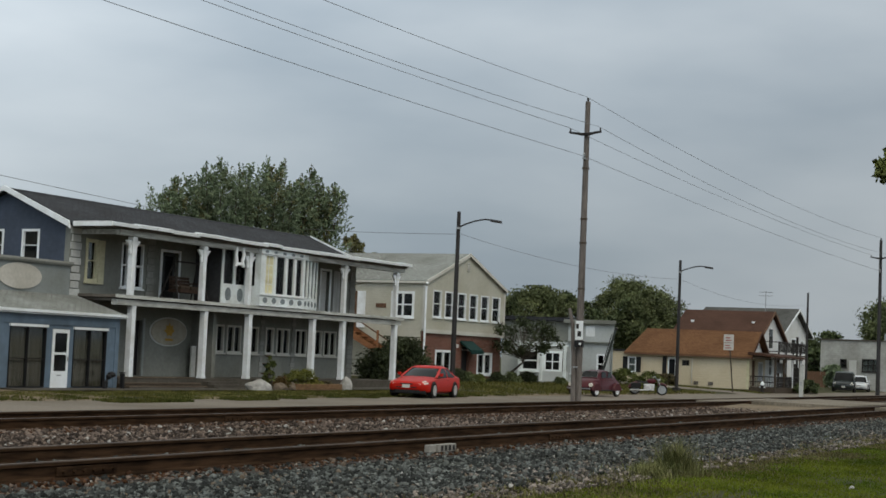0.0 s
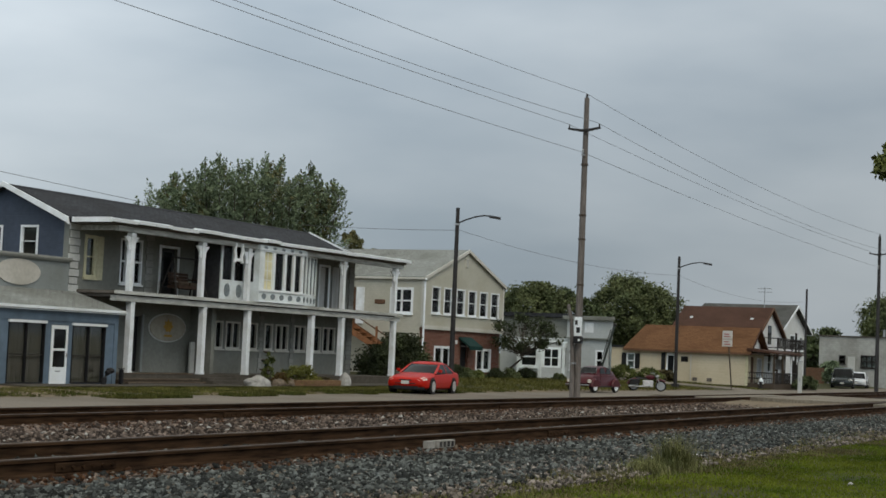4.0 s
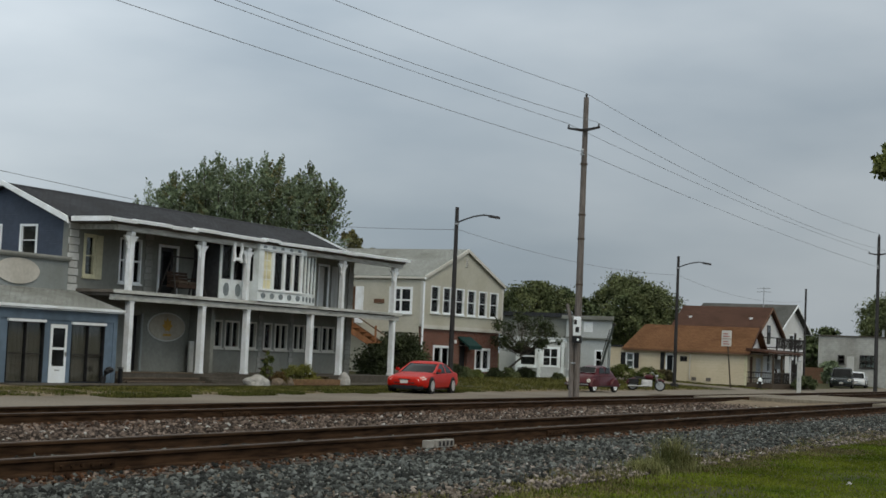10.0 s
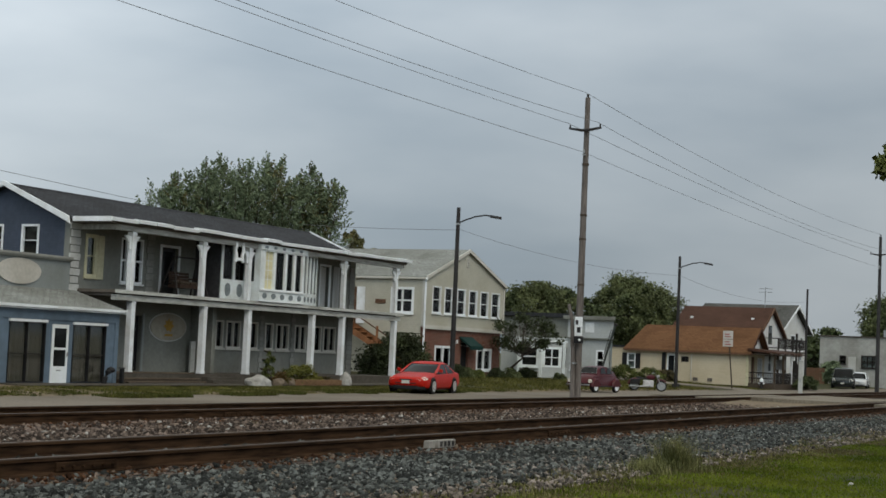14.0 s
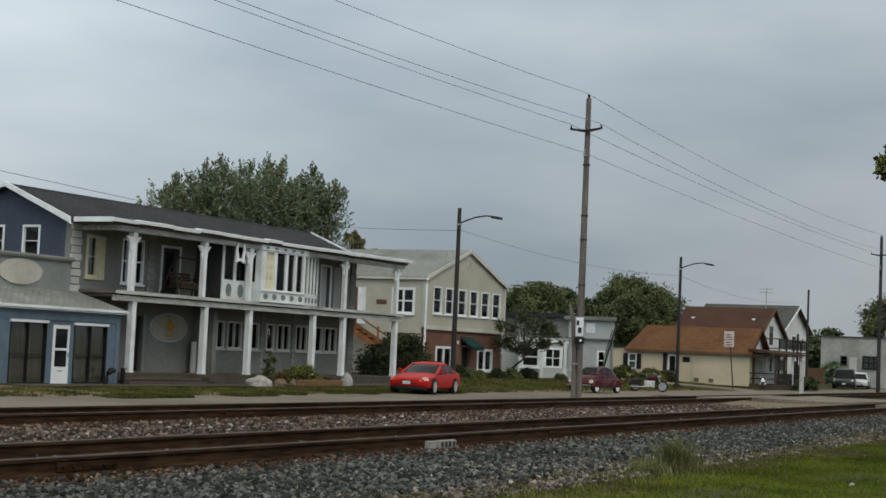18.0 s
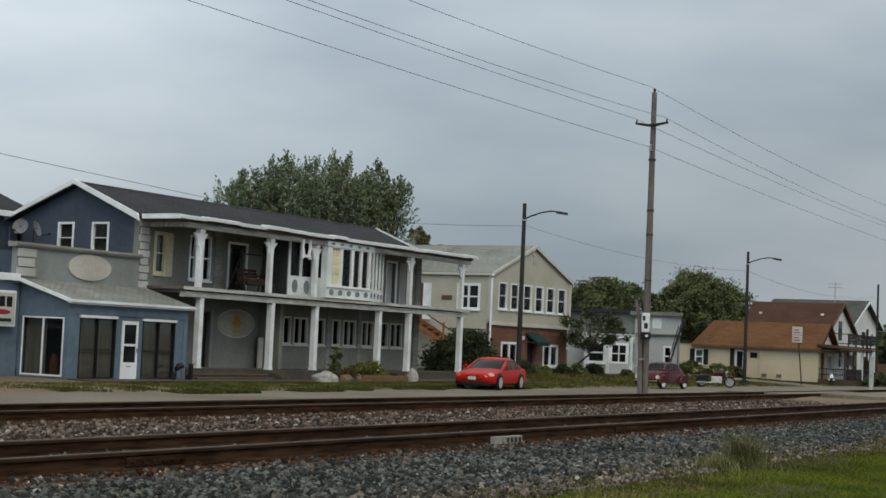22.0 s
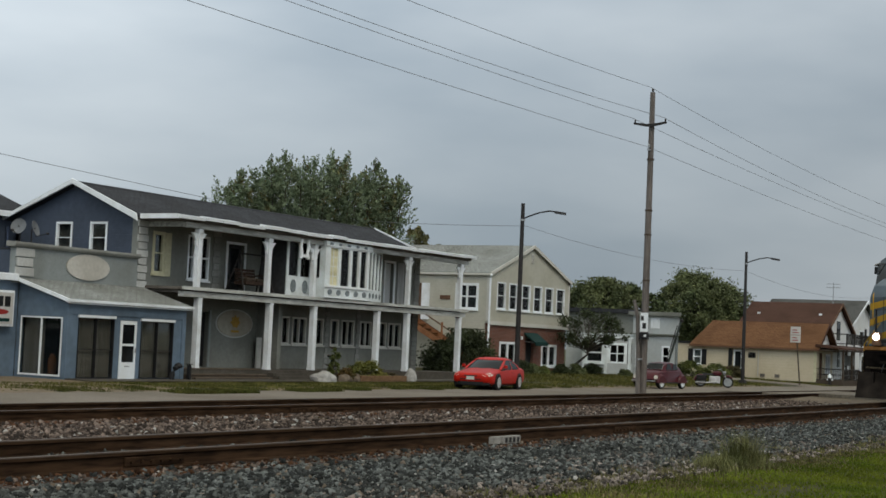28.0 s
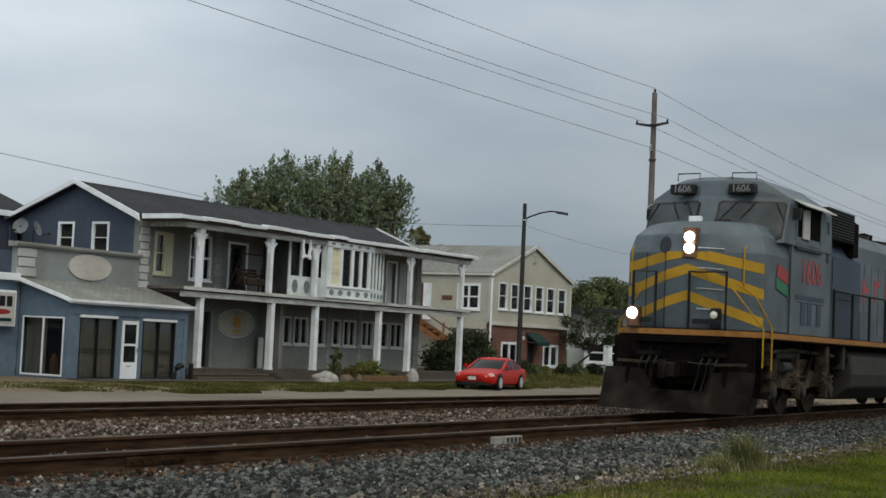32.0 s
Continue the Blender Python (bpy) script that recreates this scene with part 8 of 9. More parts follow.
        plate_on("side_trim", 0.2, 0.8, 2.35 if s < 0 else 10.55, 2.5 if s < 0 else 10.65, paint, "", 0.012, 4)
        plate_on("door_handle", 0.56, 0.595, 3.45 if s < 0 else 9.45, 3.55 if s < 0 else 9.55, "black", "", 0.016, 1)
        part("mirror", Geo().loft([[(a + 0.2 + e * 0.5, s * (hw * 0.93 + f), za + 0.08 + g) for e, g in ((-r, -r * 0.6), (r, -r * 0.6), (r, r), (-r, r))] for f, r in ((0.0, 0.04), (0.06, 0.08), (0.16, 0.07))]), M[paint], t, bevel=0.012)
    part("grille", Geo().box(-L / 2 - 0.012, -L / 2 + 0.02, -hw * 0.3, hw * 0.3, 0.53 * up, 0.575 * up), M["black"], t)
    part("air_intake", Geo().box(-L / 2 - 0.01, -L / 2 + 0.05, -hw * 0.5, hw * 0.5, 0.4, 0.44), M["black"], t, bevel=0.01)
    part("front_plate", Geo().box(-L / 2 - 0.03, -L / 2 - 0.014, -0.16, 0.16, 0.4, 0.53), M["sign_white"], t, "blank white plate")
    part("bumper_lip", Geo().loft([[(-L / 2 + 0.16, -hw * 0.86, z), (-L / 2 - 0.0, -hw * 0.5, z), (-L / 2 - 0.012, 0, z), (-L / 2 - 0.0, hw * 0.5, z), (-L / 2 + 0.16, hw * 0.86, z), (-L / 2 + 0.5, hw * 0.8, z), (-L / 2 + 0.5, -hw * 0.8, z)] for z in (0.2, 0.32)]), M["black"], t)
    part("underbody", Geo().box(-L / 2 + 0.3, L / 2 - 0.3, -hw * 0.8, hw * 0.8, 0.15, 0.3), M["black"], t)
    for x in wheels:
        for s in (-1, 1):
            # Black disc stands in for the shaded gap of the wheel well.
            part("wheel_arch", Geo().lathe([(wr * 1.13, -0.02), (wr * 1.13, 0.02)], (x, s * (hw * 0.985), wr * 1.04), "Y", 22), M["black"], t)
            wheel(t, x, s * (hw - 0.07), wr, 0.2, rim)
    return t


car("red_car", "bright red two-door car parked facing along the street", "car_red", pose(55.72, 29.98, 0.012, 0, 0, 9), 4.6, 1.76, 0.9, 1.25, [(-0.85, 0.84), (0.0, 1.25), (0.8, 1.25), (1.7, 0.9)], (-1.42, 1.22), 0.31)
car("white_car", "white car parked behind the dark utility vehicle", "car_white", pose(142.3, 31.5, 0.012, 0, 0, 9), 4.6, 1.78, 0.94, 1.42, [(-0.95, 0.9), (-0.2, 1.4), (0.9, 1.42), (1.6, 0.95)], (-1.38, 1.32), 0.32)
car("utility_vehicle", "dark green-black sport utility vehicle parked by the street", "car_dark", pose(134.3, 31.0, 0.012, 0, 0, 11), 4.5, 1.85, 1.12, 1.72, [(-1.05, 1.08), (-0.5, 1.7), (1.85, 1.72), (2.1, 1.1)], (-1.4, 1.4), 0.38, k=(0.94, 0.8))
SEDAN = car("silver_sedan", "silver four-door sedan driving along the side street", "car_silver", pose(100, -60, 0.04, 0, 0, -90), 4.15, 1.64, 0.86, 1.27, [(-0.95, 0.8), (-0.2, 1.25), (0.8, 1.26), (1.45, 0.86)], (-1.22, 1.2), 0.3)


def beetle():
    t = thing("beetle_car", (0, 0, 0), "old maroon rounded two-door car parked on the street", "car")
    local(t)
    t.matrix_basis = pose(72.7, 29.35, 0.012, 0, 0, -5) @ Matrix.Diagonal((0.96, 0.96, 0.92, 1))
    prof = [(-1.55, 0.32), (-1.72, 0.5), (-1.62, 0.72), (-1.25, 0.92), (-0.75, 1.0), (0.9, 1.02), (1.35, 0.88), (1.7, 0.62), (1.78, 0.4), (1.6, 0.3)]

    def ring(y, k, dz):
        return [(x * k, y, z - dz * max(0, z - 0.35)) for x, z in prof]
    part("body", Geo().loft([ring(-0.66, 0.9, 0.14), ring(-0.6, 0.96, 0.05), ring(-0.35, 1.0, 0), ring(0, 1.02, -0.02), ring(0.35, 1.0, 0), ring(0.6, 0.96, 0.05), ring(0.66, 0.9, 0.14)]), M["car_maroon"], t, smooth=True)
    cab = [(-0.8, 0.98), (-0.45, 1.31), (-0.12, 1.43), (0.3, 1.44), (0.72, 1.36), (1.2, 1.14), (1.68, 0.72)]
    rings = [[(x, y, (0.95 + (z - 0.95) * kz) if z > 0.95 else z) for x, z in cab] for y, kz in ((-0.62, 0.02), (-0.56, 0.55), (-0.5, 0.93), (-0.3, 1.0), (0.3, 1.0), (0.5, 0.93), (0.56, 0.55), (0.62, 0.02))]
    part("roof", Geo().loft(rings), M["car_maroon"], t, smooth=True)
    for s in (-1, 1):
        for a, b in ((-0.5, 0.15), (0.22, 0.8)):
            q = [(a, 1.04), (b, 1.04), (b - 0.1, 1.34), (a + 0.16, 1.34)]
            part("side_window", Geo().loft([[(x, s * (0.605 - (z - 1.04) * 0.2), z) for x, z in q], [(x, s * (0.625 - (z - 1.04) * 0.2), z) for x, z in q]]), M["glass"], t)
        for x in (-1.2, 1.22):
            f = [(0.47 * math.cos(a), 0.47 * math.sin(a)) for a in [math.pi * k / 10 for k in range(11)]]
            part("fender", Geo().loft([[(x + u * 0.75, s * 0.5, 0.36 + v * 0.9) for u, v in f], [(x + u, s * 0.68, 0.34 + v * 0.95) for u, v in f], [(x + u * 0.92, s * 0.77, 0.32 + v * 0.85) for u, v in f]]), M["car_maroon"], t, smooth=True)
            wheel(t, x, s * 0.66, 0.32, 0.16, "white_bright")
        part("running_board", Geo().box(-0.8, 0.8, s * 0.6, s * 0.76, 0.3, 0.36), M["black"], t, bevel=0.02)
        part("headlight", Geo().lathe([(0.1, -0.06), (0.11, 0.0), (0.06, 0.05)], (-1.62, s * 0.6, 0.62), "X", 14), M["lens"], t, smooth=True)
        part("tail_light", Geo().box(1.55, 1.62, s * 0.58, s * 0.7, 0.52, 0.68), M["red_lens"], t, bevel=0.02)
        part("door_seam", Geo().box(-0.52, -0.508, s * 0.655, s * 0.668, 0.4, 0.98), M["black"], t)
    part("rear_window", Geo().loft([[(0.76, -0.36, 1.34), (0.76, 0.36, 1.34), (1.15, 0.4, 1.15), (1.15, -0.4, 1.15)], [(0.79, -0.36, 1.37), (0.79, 0.36, 1.37), (1.18, 0.4, 1.18), (1.18, -0.4, 1.18)]]), M["glass_grey"], t)
    part("windscreen", Geo().loft([[(-0.76, -0.5, 1.05), (-0.76, 0.5, 1.05), (-0.42, 0.38, 1.35), (-0.42, -0.38, 1.35)], [(-0.79, -0.5, 1.07), (-0.79, 0.5, 1.07), (-0.45, 0.38, 1.37), (-0.45, -0.38, 1.37)]]), M["car_glass"], t)
    part("windscreen_trim", Geo().tube([(-0.8, -0.52, 1.05), (-0.45, -0.4, 1.37), (-0.45, 0.4, 1.37), (-0.8, 0.52, 1.05), (-0.8, -0.52, 1.05)], 0.01, 6), M["chrome"], t, "bright windscreen trim")
    for x in (-1.85, 1.86):
        part("bumper", Geo().box(x - 0.04, x + 0.04, -0.68, 0.68, 0.37, 0.45), M["chrome"], t, "chrome bumper", bevel=0.02)
    part("front_plate", Geo().box(-1.92, -1.905, -0.16, 0.16, 0.36, 0.48), M["sign_white"], t, "blank white plate")


beetle()


def motorcycle():
    t = thing("motorcycle", (0, 0, 0), "dark touring motorcycle with chrome and saddlebags", "motorcycle")
    local(t)
    t.matrix_basis = pose(81.6, 29.75, 0.012, 0, 0, -66) @ Matrix.Diagonal((0.92, 0.92, 0.9, 1))
    for x in (-0.78, 0.86):
        w = part("wheel", Geo().lathe([(0.25, -0.06), (0.33, -0.05), (0.34, 0), (0.33, 0.05), (0.25, 0.06)], (0, 0, 0), "Y", 22), M["rubber"], t, smooth=True)
        w.matrix_basis = pose(x, 0, 0.34)
        part("rim", Geo().lathe([(0.24, -0.066), (0.25, -0.06), (0.25, 0.06), (0.24, 0.066)], (0, 0, 0), "Y", 16), M["galv"], w, "grey spoked rim")
    part("rear_fender", Geo().tube([(-1.15, 0, 0.4), (-1.0, 0, 0.66), (-0.75, 0, 0.74), (-0.45, 0, 0.66)], 0.08, 8), M["car_maroon"], t, smooth=True)
    part("front_fender", Geo().tube([(0.6, 0, 0.62), (0.85, 0, 0.74), (1.12, 0, 0.6)], 0.07, 8), M["car_maroon"], t, smooth=True)
    part("tank", Geo().lathe([(0.02, -0.3), (0.13, -0.2), (0.17, 0.0), (0.15, 0.2), (0.02, 0.3)], (0.2, 0, 0.86), "X", 14), M["car_maroon"], t, "dark red fuel tank", smooth=True)
    part("seat", Geo().loft([[(-0.65, -0.12, 0.78), (-0.65, 0.12, 0.78), (-0.65, 0.1, 0.9), (-0.65, -0.1, 0.9)], [(-0.2, -0.15, 0.72), (-0.2, 0.15, 0.72), (-0.2, 0.12, 0.82), (-0.2, -0.12, 0.82)], [(0.05, -0.08, 0.76), (0.05, 0.08, 0.76), (0.05, 0.06, 0.86), (0.05, -0.06, 0.86)]]), M["black"], t, smooth=True)
    part("engine_cover", Geo().lathe([(0.16, -0.24), (0.18, -0.2), (0.18, 0.2), (0.16, 0.24)], (-0.02, 0, 0.42), "Y", 16), M["bright_metal"], t, "round chrome engine cover", smooth=True)
    part("engine", Geo().box(-0.25, 0.38, -0.19, 0.19, 0.26, 0.68), M["bright_metal"], t, "chrome-grey engine block", bevel=0.04)
    for s in (-1, 1):
        part("saddlebag", Geo().box(-1.05, -0.45, s * 0.17, s * 0.4, 0.42, 0.74), M["black"], t, "black saddlebag", bevel=0.05)
        part("exhaust", Geo().tube([(0.2, s * 0.2, 0.34), (-0.4, s * 0.26, 0.28), (-1.1, s * 0.28, 0.28)], 0.05, 8), M["galv"], t, smooth=True)
        part("fork", Geo().tube([(0.86, s * 0.09, 0.34), (0.52, s * 0.1, 1.02)], 0.028, 8), M["chrome"], t)
        part("handlebar", Geo().tube([(0.5, s * 0.08, 1.02), (0.42, s * 0.25, 1.15), (0.25, s * 0.42, 1.1)], 0.018, 6), M["chrome"], t)
        part("mirror", Geo().lathe([(0.06, -0.01), (0.06, 0.01)], (0.4, s * 0.38, 1.26), "X", 10), M["black"], t)
    part("headlight", Geo().lathe([(0.05, -0.1), (0.1, -0.02), (0.1, 0.06), (0.08, 0.08)], (0.66, 0, 0.92), "X", 14), M["chrome"], t, smooth=True)
    part("windshield", Geo().loft([[(0.62, -0.22, 1.02), (0.62, 0.22, 1.02), (0.46, 0.2, 1.4), (0.46, -0.2, 1.4)], [(0.63, -0.22, 1.02), (0.63, 0.22, 1.02), (0.47, 0.2, 1.4), (0.47, -0.2, 1.4)]]), M["pane"], t)
    part("kickstand", Geo().tube([(0.0, -0.15, 0.3), (0.05, -0.32, 0.0)], 0.015, 6), M["steel_dark"], t)


motorcycle()

# == locomotive: its own space starts at the front of the deck, +x to the rear, z from the rail top ==
LOCO = thing("locomotive", (28.3, TRACK_A, RAIL_Z), "grey diesel locomotive with yellow chevrons and lit headlights", "locomotive")
local(LOCO)
SPIN = []


def lettering(name, body, size, material, parent, m, label=""):
    """Flat raised characters in the built-in font."""
    cu = bpy.data.curves.new(name, "FONT")
    cu.body, cu.size, cu.extrude = body, size, 0.006
    cu.align_x, cu.align_y = "CENTER", "CENTER"
    tmp = new(name, cu)
    me = bpy.data.meshes.new_from_object(tmp.evaluated_get(bpy.context.evaluated_depsgraph_get()))
    bpy.data.objects.remove(tmp)
    me.materials.append(material)
    ob = new(name, me)
    ob.parent = parent
    ob.matrix_basis = m
    if label:
        ob["label"] = label
    return ob


def on_quad(q, out, d):
    """Maps (u, v) on a four-cornered face, d metres proud of it."""
    q = [Vector(p) for p in q]
    n = (q[1] - q[0]).cross(q[3] - q[0]).normalized()
    if n.dot(Vector(out)) < 0:
        n = -n
    return lambda u, v, e=0.0: tuple(q[0].lerp(q[1], u).lerp(q[3].lerp(q[2], u), v) + n * (d + e))


def patch(name, f, uv, th, material, parent, label="", bevel=0.0):
    return part(name, Geo().loft([[f(u, v) for u, v in uv], [f(u, v, th) for u, v in uv]]), material, parent, label, bevel)


def locomotive():
    L = LOCO
    deck = [(0, -0.9), (0.35, -1.5), (21.6, -1.5), (22.0, -0.9), (22.0, 0.9), (21.6, 1.5), (0.35, 1.5), (0, 0.9)]
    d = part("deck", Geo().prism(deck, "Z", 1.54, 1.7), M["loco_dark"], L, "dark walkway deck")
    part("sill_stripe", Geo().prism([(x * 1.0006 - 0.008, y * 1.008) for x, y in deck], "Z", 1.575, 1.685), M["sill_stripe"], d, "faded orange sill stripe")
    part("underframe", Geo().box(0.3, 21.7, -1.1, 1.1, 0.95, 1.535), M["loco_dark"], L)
    # nose
    def nring(z, k):
        return [(2.2, -1.46 + k * 0.4, z), (0.62 + k * 0.8, -1.44 + k, z), (0.14 + k, -0.42, z), (0.14 + k, 0.42, z), (0.62 + k * 0.8, 1.44 - k, z), (2.2, 1.46 - k * 0.4, z)]
    nose = part("nose", Geo().loft([nring(1.702, 0), nring(3.22, 0), nring(3.58, 0.1), nring(3.8, 0.32), nring(3.87, 0.52)]), M["loco_grey"], L, "grey faceted nose", bevel=0.025)
    z0, z1 = 1.702, 3.22
    fc = on_quad([(0.14, -0.42, z0), (0.14, 0.42, z0), (0.14, 0.42, z1), (0.14, -0.42, z1)], (-1, 0, 0), 0.003)
    fr = on_quad([(0.14, -0.42, z0), (0.62, -1.44, z0), (0.62, -1.44, z1), (0.14, -0.42, z1)], (-1, -0.5, 0), 0.003)
    fl = on_quad([(0.14, 0.42, z0), (0.62, 1.44, z0), (0.62, 1.44, z1), (0.14, 0.42, z1)], (-1, 0.5, 0), 0.003)
    v = lambda z: (z - z0) / (z1 - z0)
    for zc, zs in ((3.22, 2.92), (2.88, 2.42), (2.36, 1.86)):
        zm = zc - (zc - zs) * 0.27
        h = 0.1
        for name_u in ((-1, 0.0, 0.5), (1, 0.5, 1.0)):
            s, a, b = name_u
            za, zb = (zm, zc) if s < 0 else (zc, zm)
            patch("chevron_stripe", fc, [(a, v(za - h)), (b, v(zb - h)), (b, min(1, v(zb + h))), (a, min(1, v(za + h)))], 0.004, M["loco_yellow"], nose, "yellow chevron stripe")
        for f in (fl, fr):
            patch("chevron_stripe", f, [(0.0, v(zm - h)), (0.98, v(zs - h)), (0.98, v(zs + h)), (0.0, v(zm + h))], 0.004, M["loco_yellow"], nose)
    hb = part("headlight_box", Geo().box(0.1, 0.34, -0.19, 0.09, 3.1, 3.7), M["board_wood"], L, "brown twin headlight housing", bevel=0.02)
    for z in (3.29, 3.51):
        part("headlight", Geo().lathe([(0.02, -0.05), (0.1, -0.03), (0.105, 0.0), (0.09, 0.06)], (0.09, -0.05, z), "X", 18), M["headlight"], hb, "lit round headlight", smooth=True)
    for y, lit, x in ((1.05, True, -0.06), (-0.62, False, 0.05)):
        w = 0.13 if lit else 0.085
        b = part("ditch_light", Geo().box(x + 0.01, x + 0.22, y - w, y + w, 1.705, 2.12), M["black"] if not lit else M["board_wood"], L, "ditch light housing", bevel=0.03)
        part("ditch_lens", Geo().lathe([(0.02, -0.05), (0.105 if lit else 0.07, -0.03), (0.11 if lit else 0.075, 0.0), (0.1 if lit else 0.06, 0.04)], (x, y, 1.98), "X", 16), M["headlight"] if lit else M["lens"], b, "lit ditch light" if lit else "unlit ditch light", smooth=True)
    # nose door with small window, grab irons, handrails
    patch("nose_door", fl, [(0.05, 0.02), (0.5, 0.02), (0.5, 0.98), (0.05, 0.98)], 0.0025, M["loco_grey"], nose, "narrow nose door")
    for u in (0.03, 0.51):
        patch("door_seam", fl, [(u, 0.0), (u + 0.02, 0.0), (u + 0.02, 1.0), (u, 1.0)], 0.0045, M["steel_dark"], nose)
    part("door_window", oval(Geo(), lambda u, d_, z: (0.135 + (u - 0.42) * 0.47 + max(0, z - 3.22) * 0.28 - d_, u, z), 0.5, 3.36, 0.14, 0.17, -0.1, 0.014, 16), M["glass"], nose, "small dark nose-door window", smooth=True)
    for k, z in enumerate((3.3, 2.9, 2.5, 2.1)):
        part("grab_iron", Geo().tube([(0.1, -0.24, z), (0.06, -0.26, z), (0.26, -0.72, z - 0.02), (0.3, -0.7, z - 0.02)], 0.013, 6), M["quoin"], nose, "white grab iron")
    for y0, y1 in ((1.08, 0.6), (-0.1, -0.86)):
        part("end_handrail", Geo().tube([(0.03, y0, 1.7), (0.03, y0, 2.82), (0.03, y1, 2.82), (0.03, y1, 1.7)], 0.032, 8), M["black"], L, "black end handrail", smooth=True)
        part("end_gate", Geo().box(0.028, 0.034, min(y0, y1) + 0.08, max(y0, y1) - 0.08, 1.8, 1.9), M["black"], L)
    for y in (1.28, -1.08):
        part("nose_handrail", Geo().tube([(0.46, y, 2.55), (0.4, y, 2.6), (0.4, y, 3.3), (0.48, y, 3.35)], 0.018, 6), M["loco_yellow"], nose, "yellow nose handrail")
    for pts in ([(0.32, -1.53, 1.0), (0.32, -1.53, 1.75), (0.08, -0.98, 2.5)], [(0.8, -1.55, 0.95), (0.8, -1.55, 1.78), (0.42, -1.3, 2.4), (0.2, -1.0, 2.62)],
                [(0.42, 1.53, 0.85), (0.42, 1.53, 1.75), (0.12, 0.98, 2.4)], [(0.98, 1.55, 0.8), (0.98, 1.55, 1.78), (0.34, 1.18, 2.6)]):
        part("step_handrail", Geo().tube(pts, 0.018, 8), M["loco_yellow"], L, "yellow step handrail", smooth=True)
    for s in (-1, 1):
        for k in range(4):
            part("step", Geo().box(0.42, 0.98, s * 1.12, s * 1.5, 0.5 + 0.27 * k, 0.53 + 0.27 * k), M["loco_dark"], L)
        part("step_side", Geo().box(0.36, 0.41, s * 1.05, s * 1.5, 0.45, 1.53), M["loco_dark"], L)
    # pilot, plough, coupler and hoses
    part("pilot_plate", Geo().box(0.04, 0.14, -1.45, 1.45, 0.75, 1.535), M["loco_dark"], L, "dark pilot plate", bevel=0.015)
    for s in (-1, 1):
        rows = []
        for y, top, fwd in ((0.0, 0.5, 0.34), (0.55, 0.5, 0.26), (0.72, 0.86, 0.22), (1.1, 0.9, 0.14), (1.53, 0.9, 0.06)):
            mid = 0.12 + (top - 0.1) * 0.45
            rows.append([(-0.14 - fwd * 0.5, s * y, top), (-0.26 - fwd * 0.8, s * y, mid), (-0.44 - fwd, s * y, 0.1), (-0.3 - fwd, s * y, 0.1), (-0.14 - fwd * 0.8, s * y, mid), (-0.02 - fwd * 0.4, s * y, top)])
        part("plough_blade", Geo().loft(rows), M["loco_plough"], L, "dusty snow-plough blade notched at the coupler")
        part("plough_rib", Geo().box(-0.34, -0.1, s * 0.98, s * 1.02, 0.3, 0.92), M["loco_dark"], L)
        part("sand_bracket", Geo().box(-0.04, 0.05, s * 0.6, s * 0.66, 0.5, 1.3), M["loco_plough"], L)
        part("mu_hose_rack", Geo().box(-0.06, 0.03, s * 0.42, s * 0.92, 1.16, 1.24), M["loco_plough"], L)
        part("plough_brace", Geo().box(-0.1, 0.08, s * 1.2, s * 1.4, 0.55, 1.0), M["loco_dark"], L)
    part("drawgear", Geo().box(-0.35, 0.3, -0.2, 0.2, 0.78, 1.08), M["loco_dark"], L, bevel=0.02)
    cp = part("coupler", Geo().loft([[(-0.3, -0.1, 0.78), (-0.3, 0.1, 0.78), (-0.3, 0.1, 1.0), (-0.3, -0.1, 1.0)], [(-0.62, -0.13, 0.74), (-0.62, 0.13, 0.74), (-0.62, 0.13, 1.04), (-0.62, -0.13, 1.04)], [(-0.82, -0.17, 0.76), (-0.82, 0.1, 0.76), (-0.82, 0.1, 1.02), (-0.82, -0.17, 1.02)]]), M["loco_plough"], L, "steel knuckle coupler", bevel=0.02)
    part("knuckle", Geo().lathe([(0.07, 0.72), (0.08, 0.75), (0.08, 1.05), (0.07, 1.08)], (-0.84, 0.06, 0), "Z", 10), M["loco_plough"], cp, smooth=True)
    for i, y in enumerate((-0.75, -0.6, -0.45, 0.5, 0.65, 0.8)):
        part("air_hose", Geo().tube([(0.0, y, 1.15), (-0.18, y, 1.0), (-0.26, y + 0.03, 0.7), (-0.36, y + 0.06, 0.5)], 0.024, 6), M["rubber"], L, smooth=True)
    for s in (-1, 1):
        part("pilot_grab", Geo().tube([(-0.02, s * 0.7, 1.0), (-0.07, s * 0.72, 1.0), (-0.07, s * 1.32, 1.02), (-0.02, s * 1.34, 1.02)], 0.012, 6), M["loco_truck"], L, "worn pilot grab bar")
        part("step_well", Geo().box(1.0, 1.06, s * 1.0, s * 1.48, 0.4, 1.53), M["loco_truck"], L)
        part("step_lamp", Geo().box(0.28, 0.34, s * 0.98, s * 1.18, 1.42, 1.47), M["white_bright"], L, "small white step lamp")
        part("underframe_bracket", Geo().box(5.0, 5.25, s * 1.15, s * 1.42, 0.95, 1.53), M["loco_truck"], L, bevel=0.02)
        part("underframe_bracket", Geo().box(6.3, 6.5, s * 1.15, s * 1.42, 1.0, 1.53), M["loco_tank"], L, bevel=0.02)
        part("traction_duct", Geo().loft([[(x, s * (1.15 + 0.05 * math.sin(a)), 1.28 + 0.1 * math.cos(a)) for a in [q * math.pi / 4 for q in range(8)]] for x in (2.2, 3.4, 3.8)]), M["loco_tank"], L, smooth=True)
    part("anticlimber", Geo().box(-0.1, 0.04, -0.95, 0.95, 1.42, 1.53), M["loco_dark"], L, bevel=0.015)
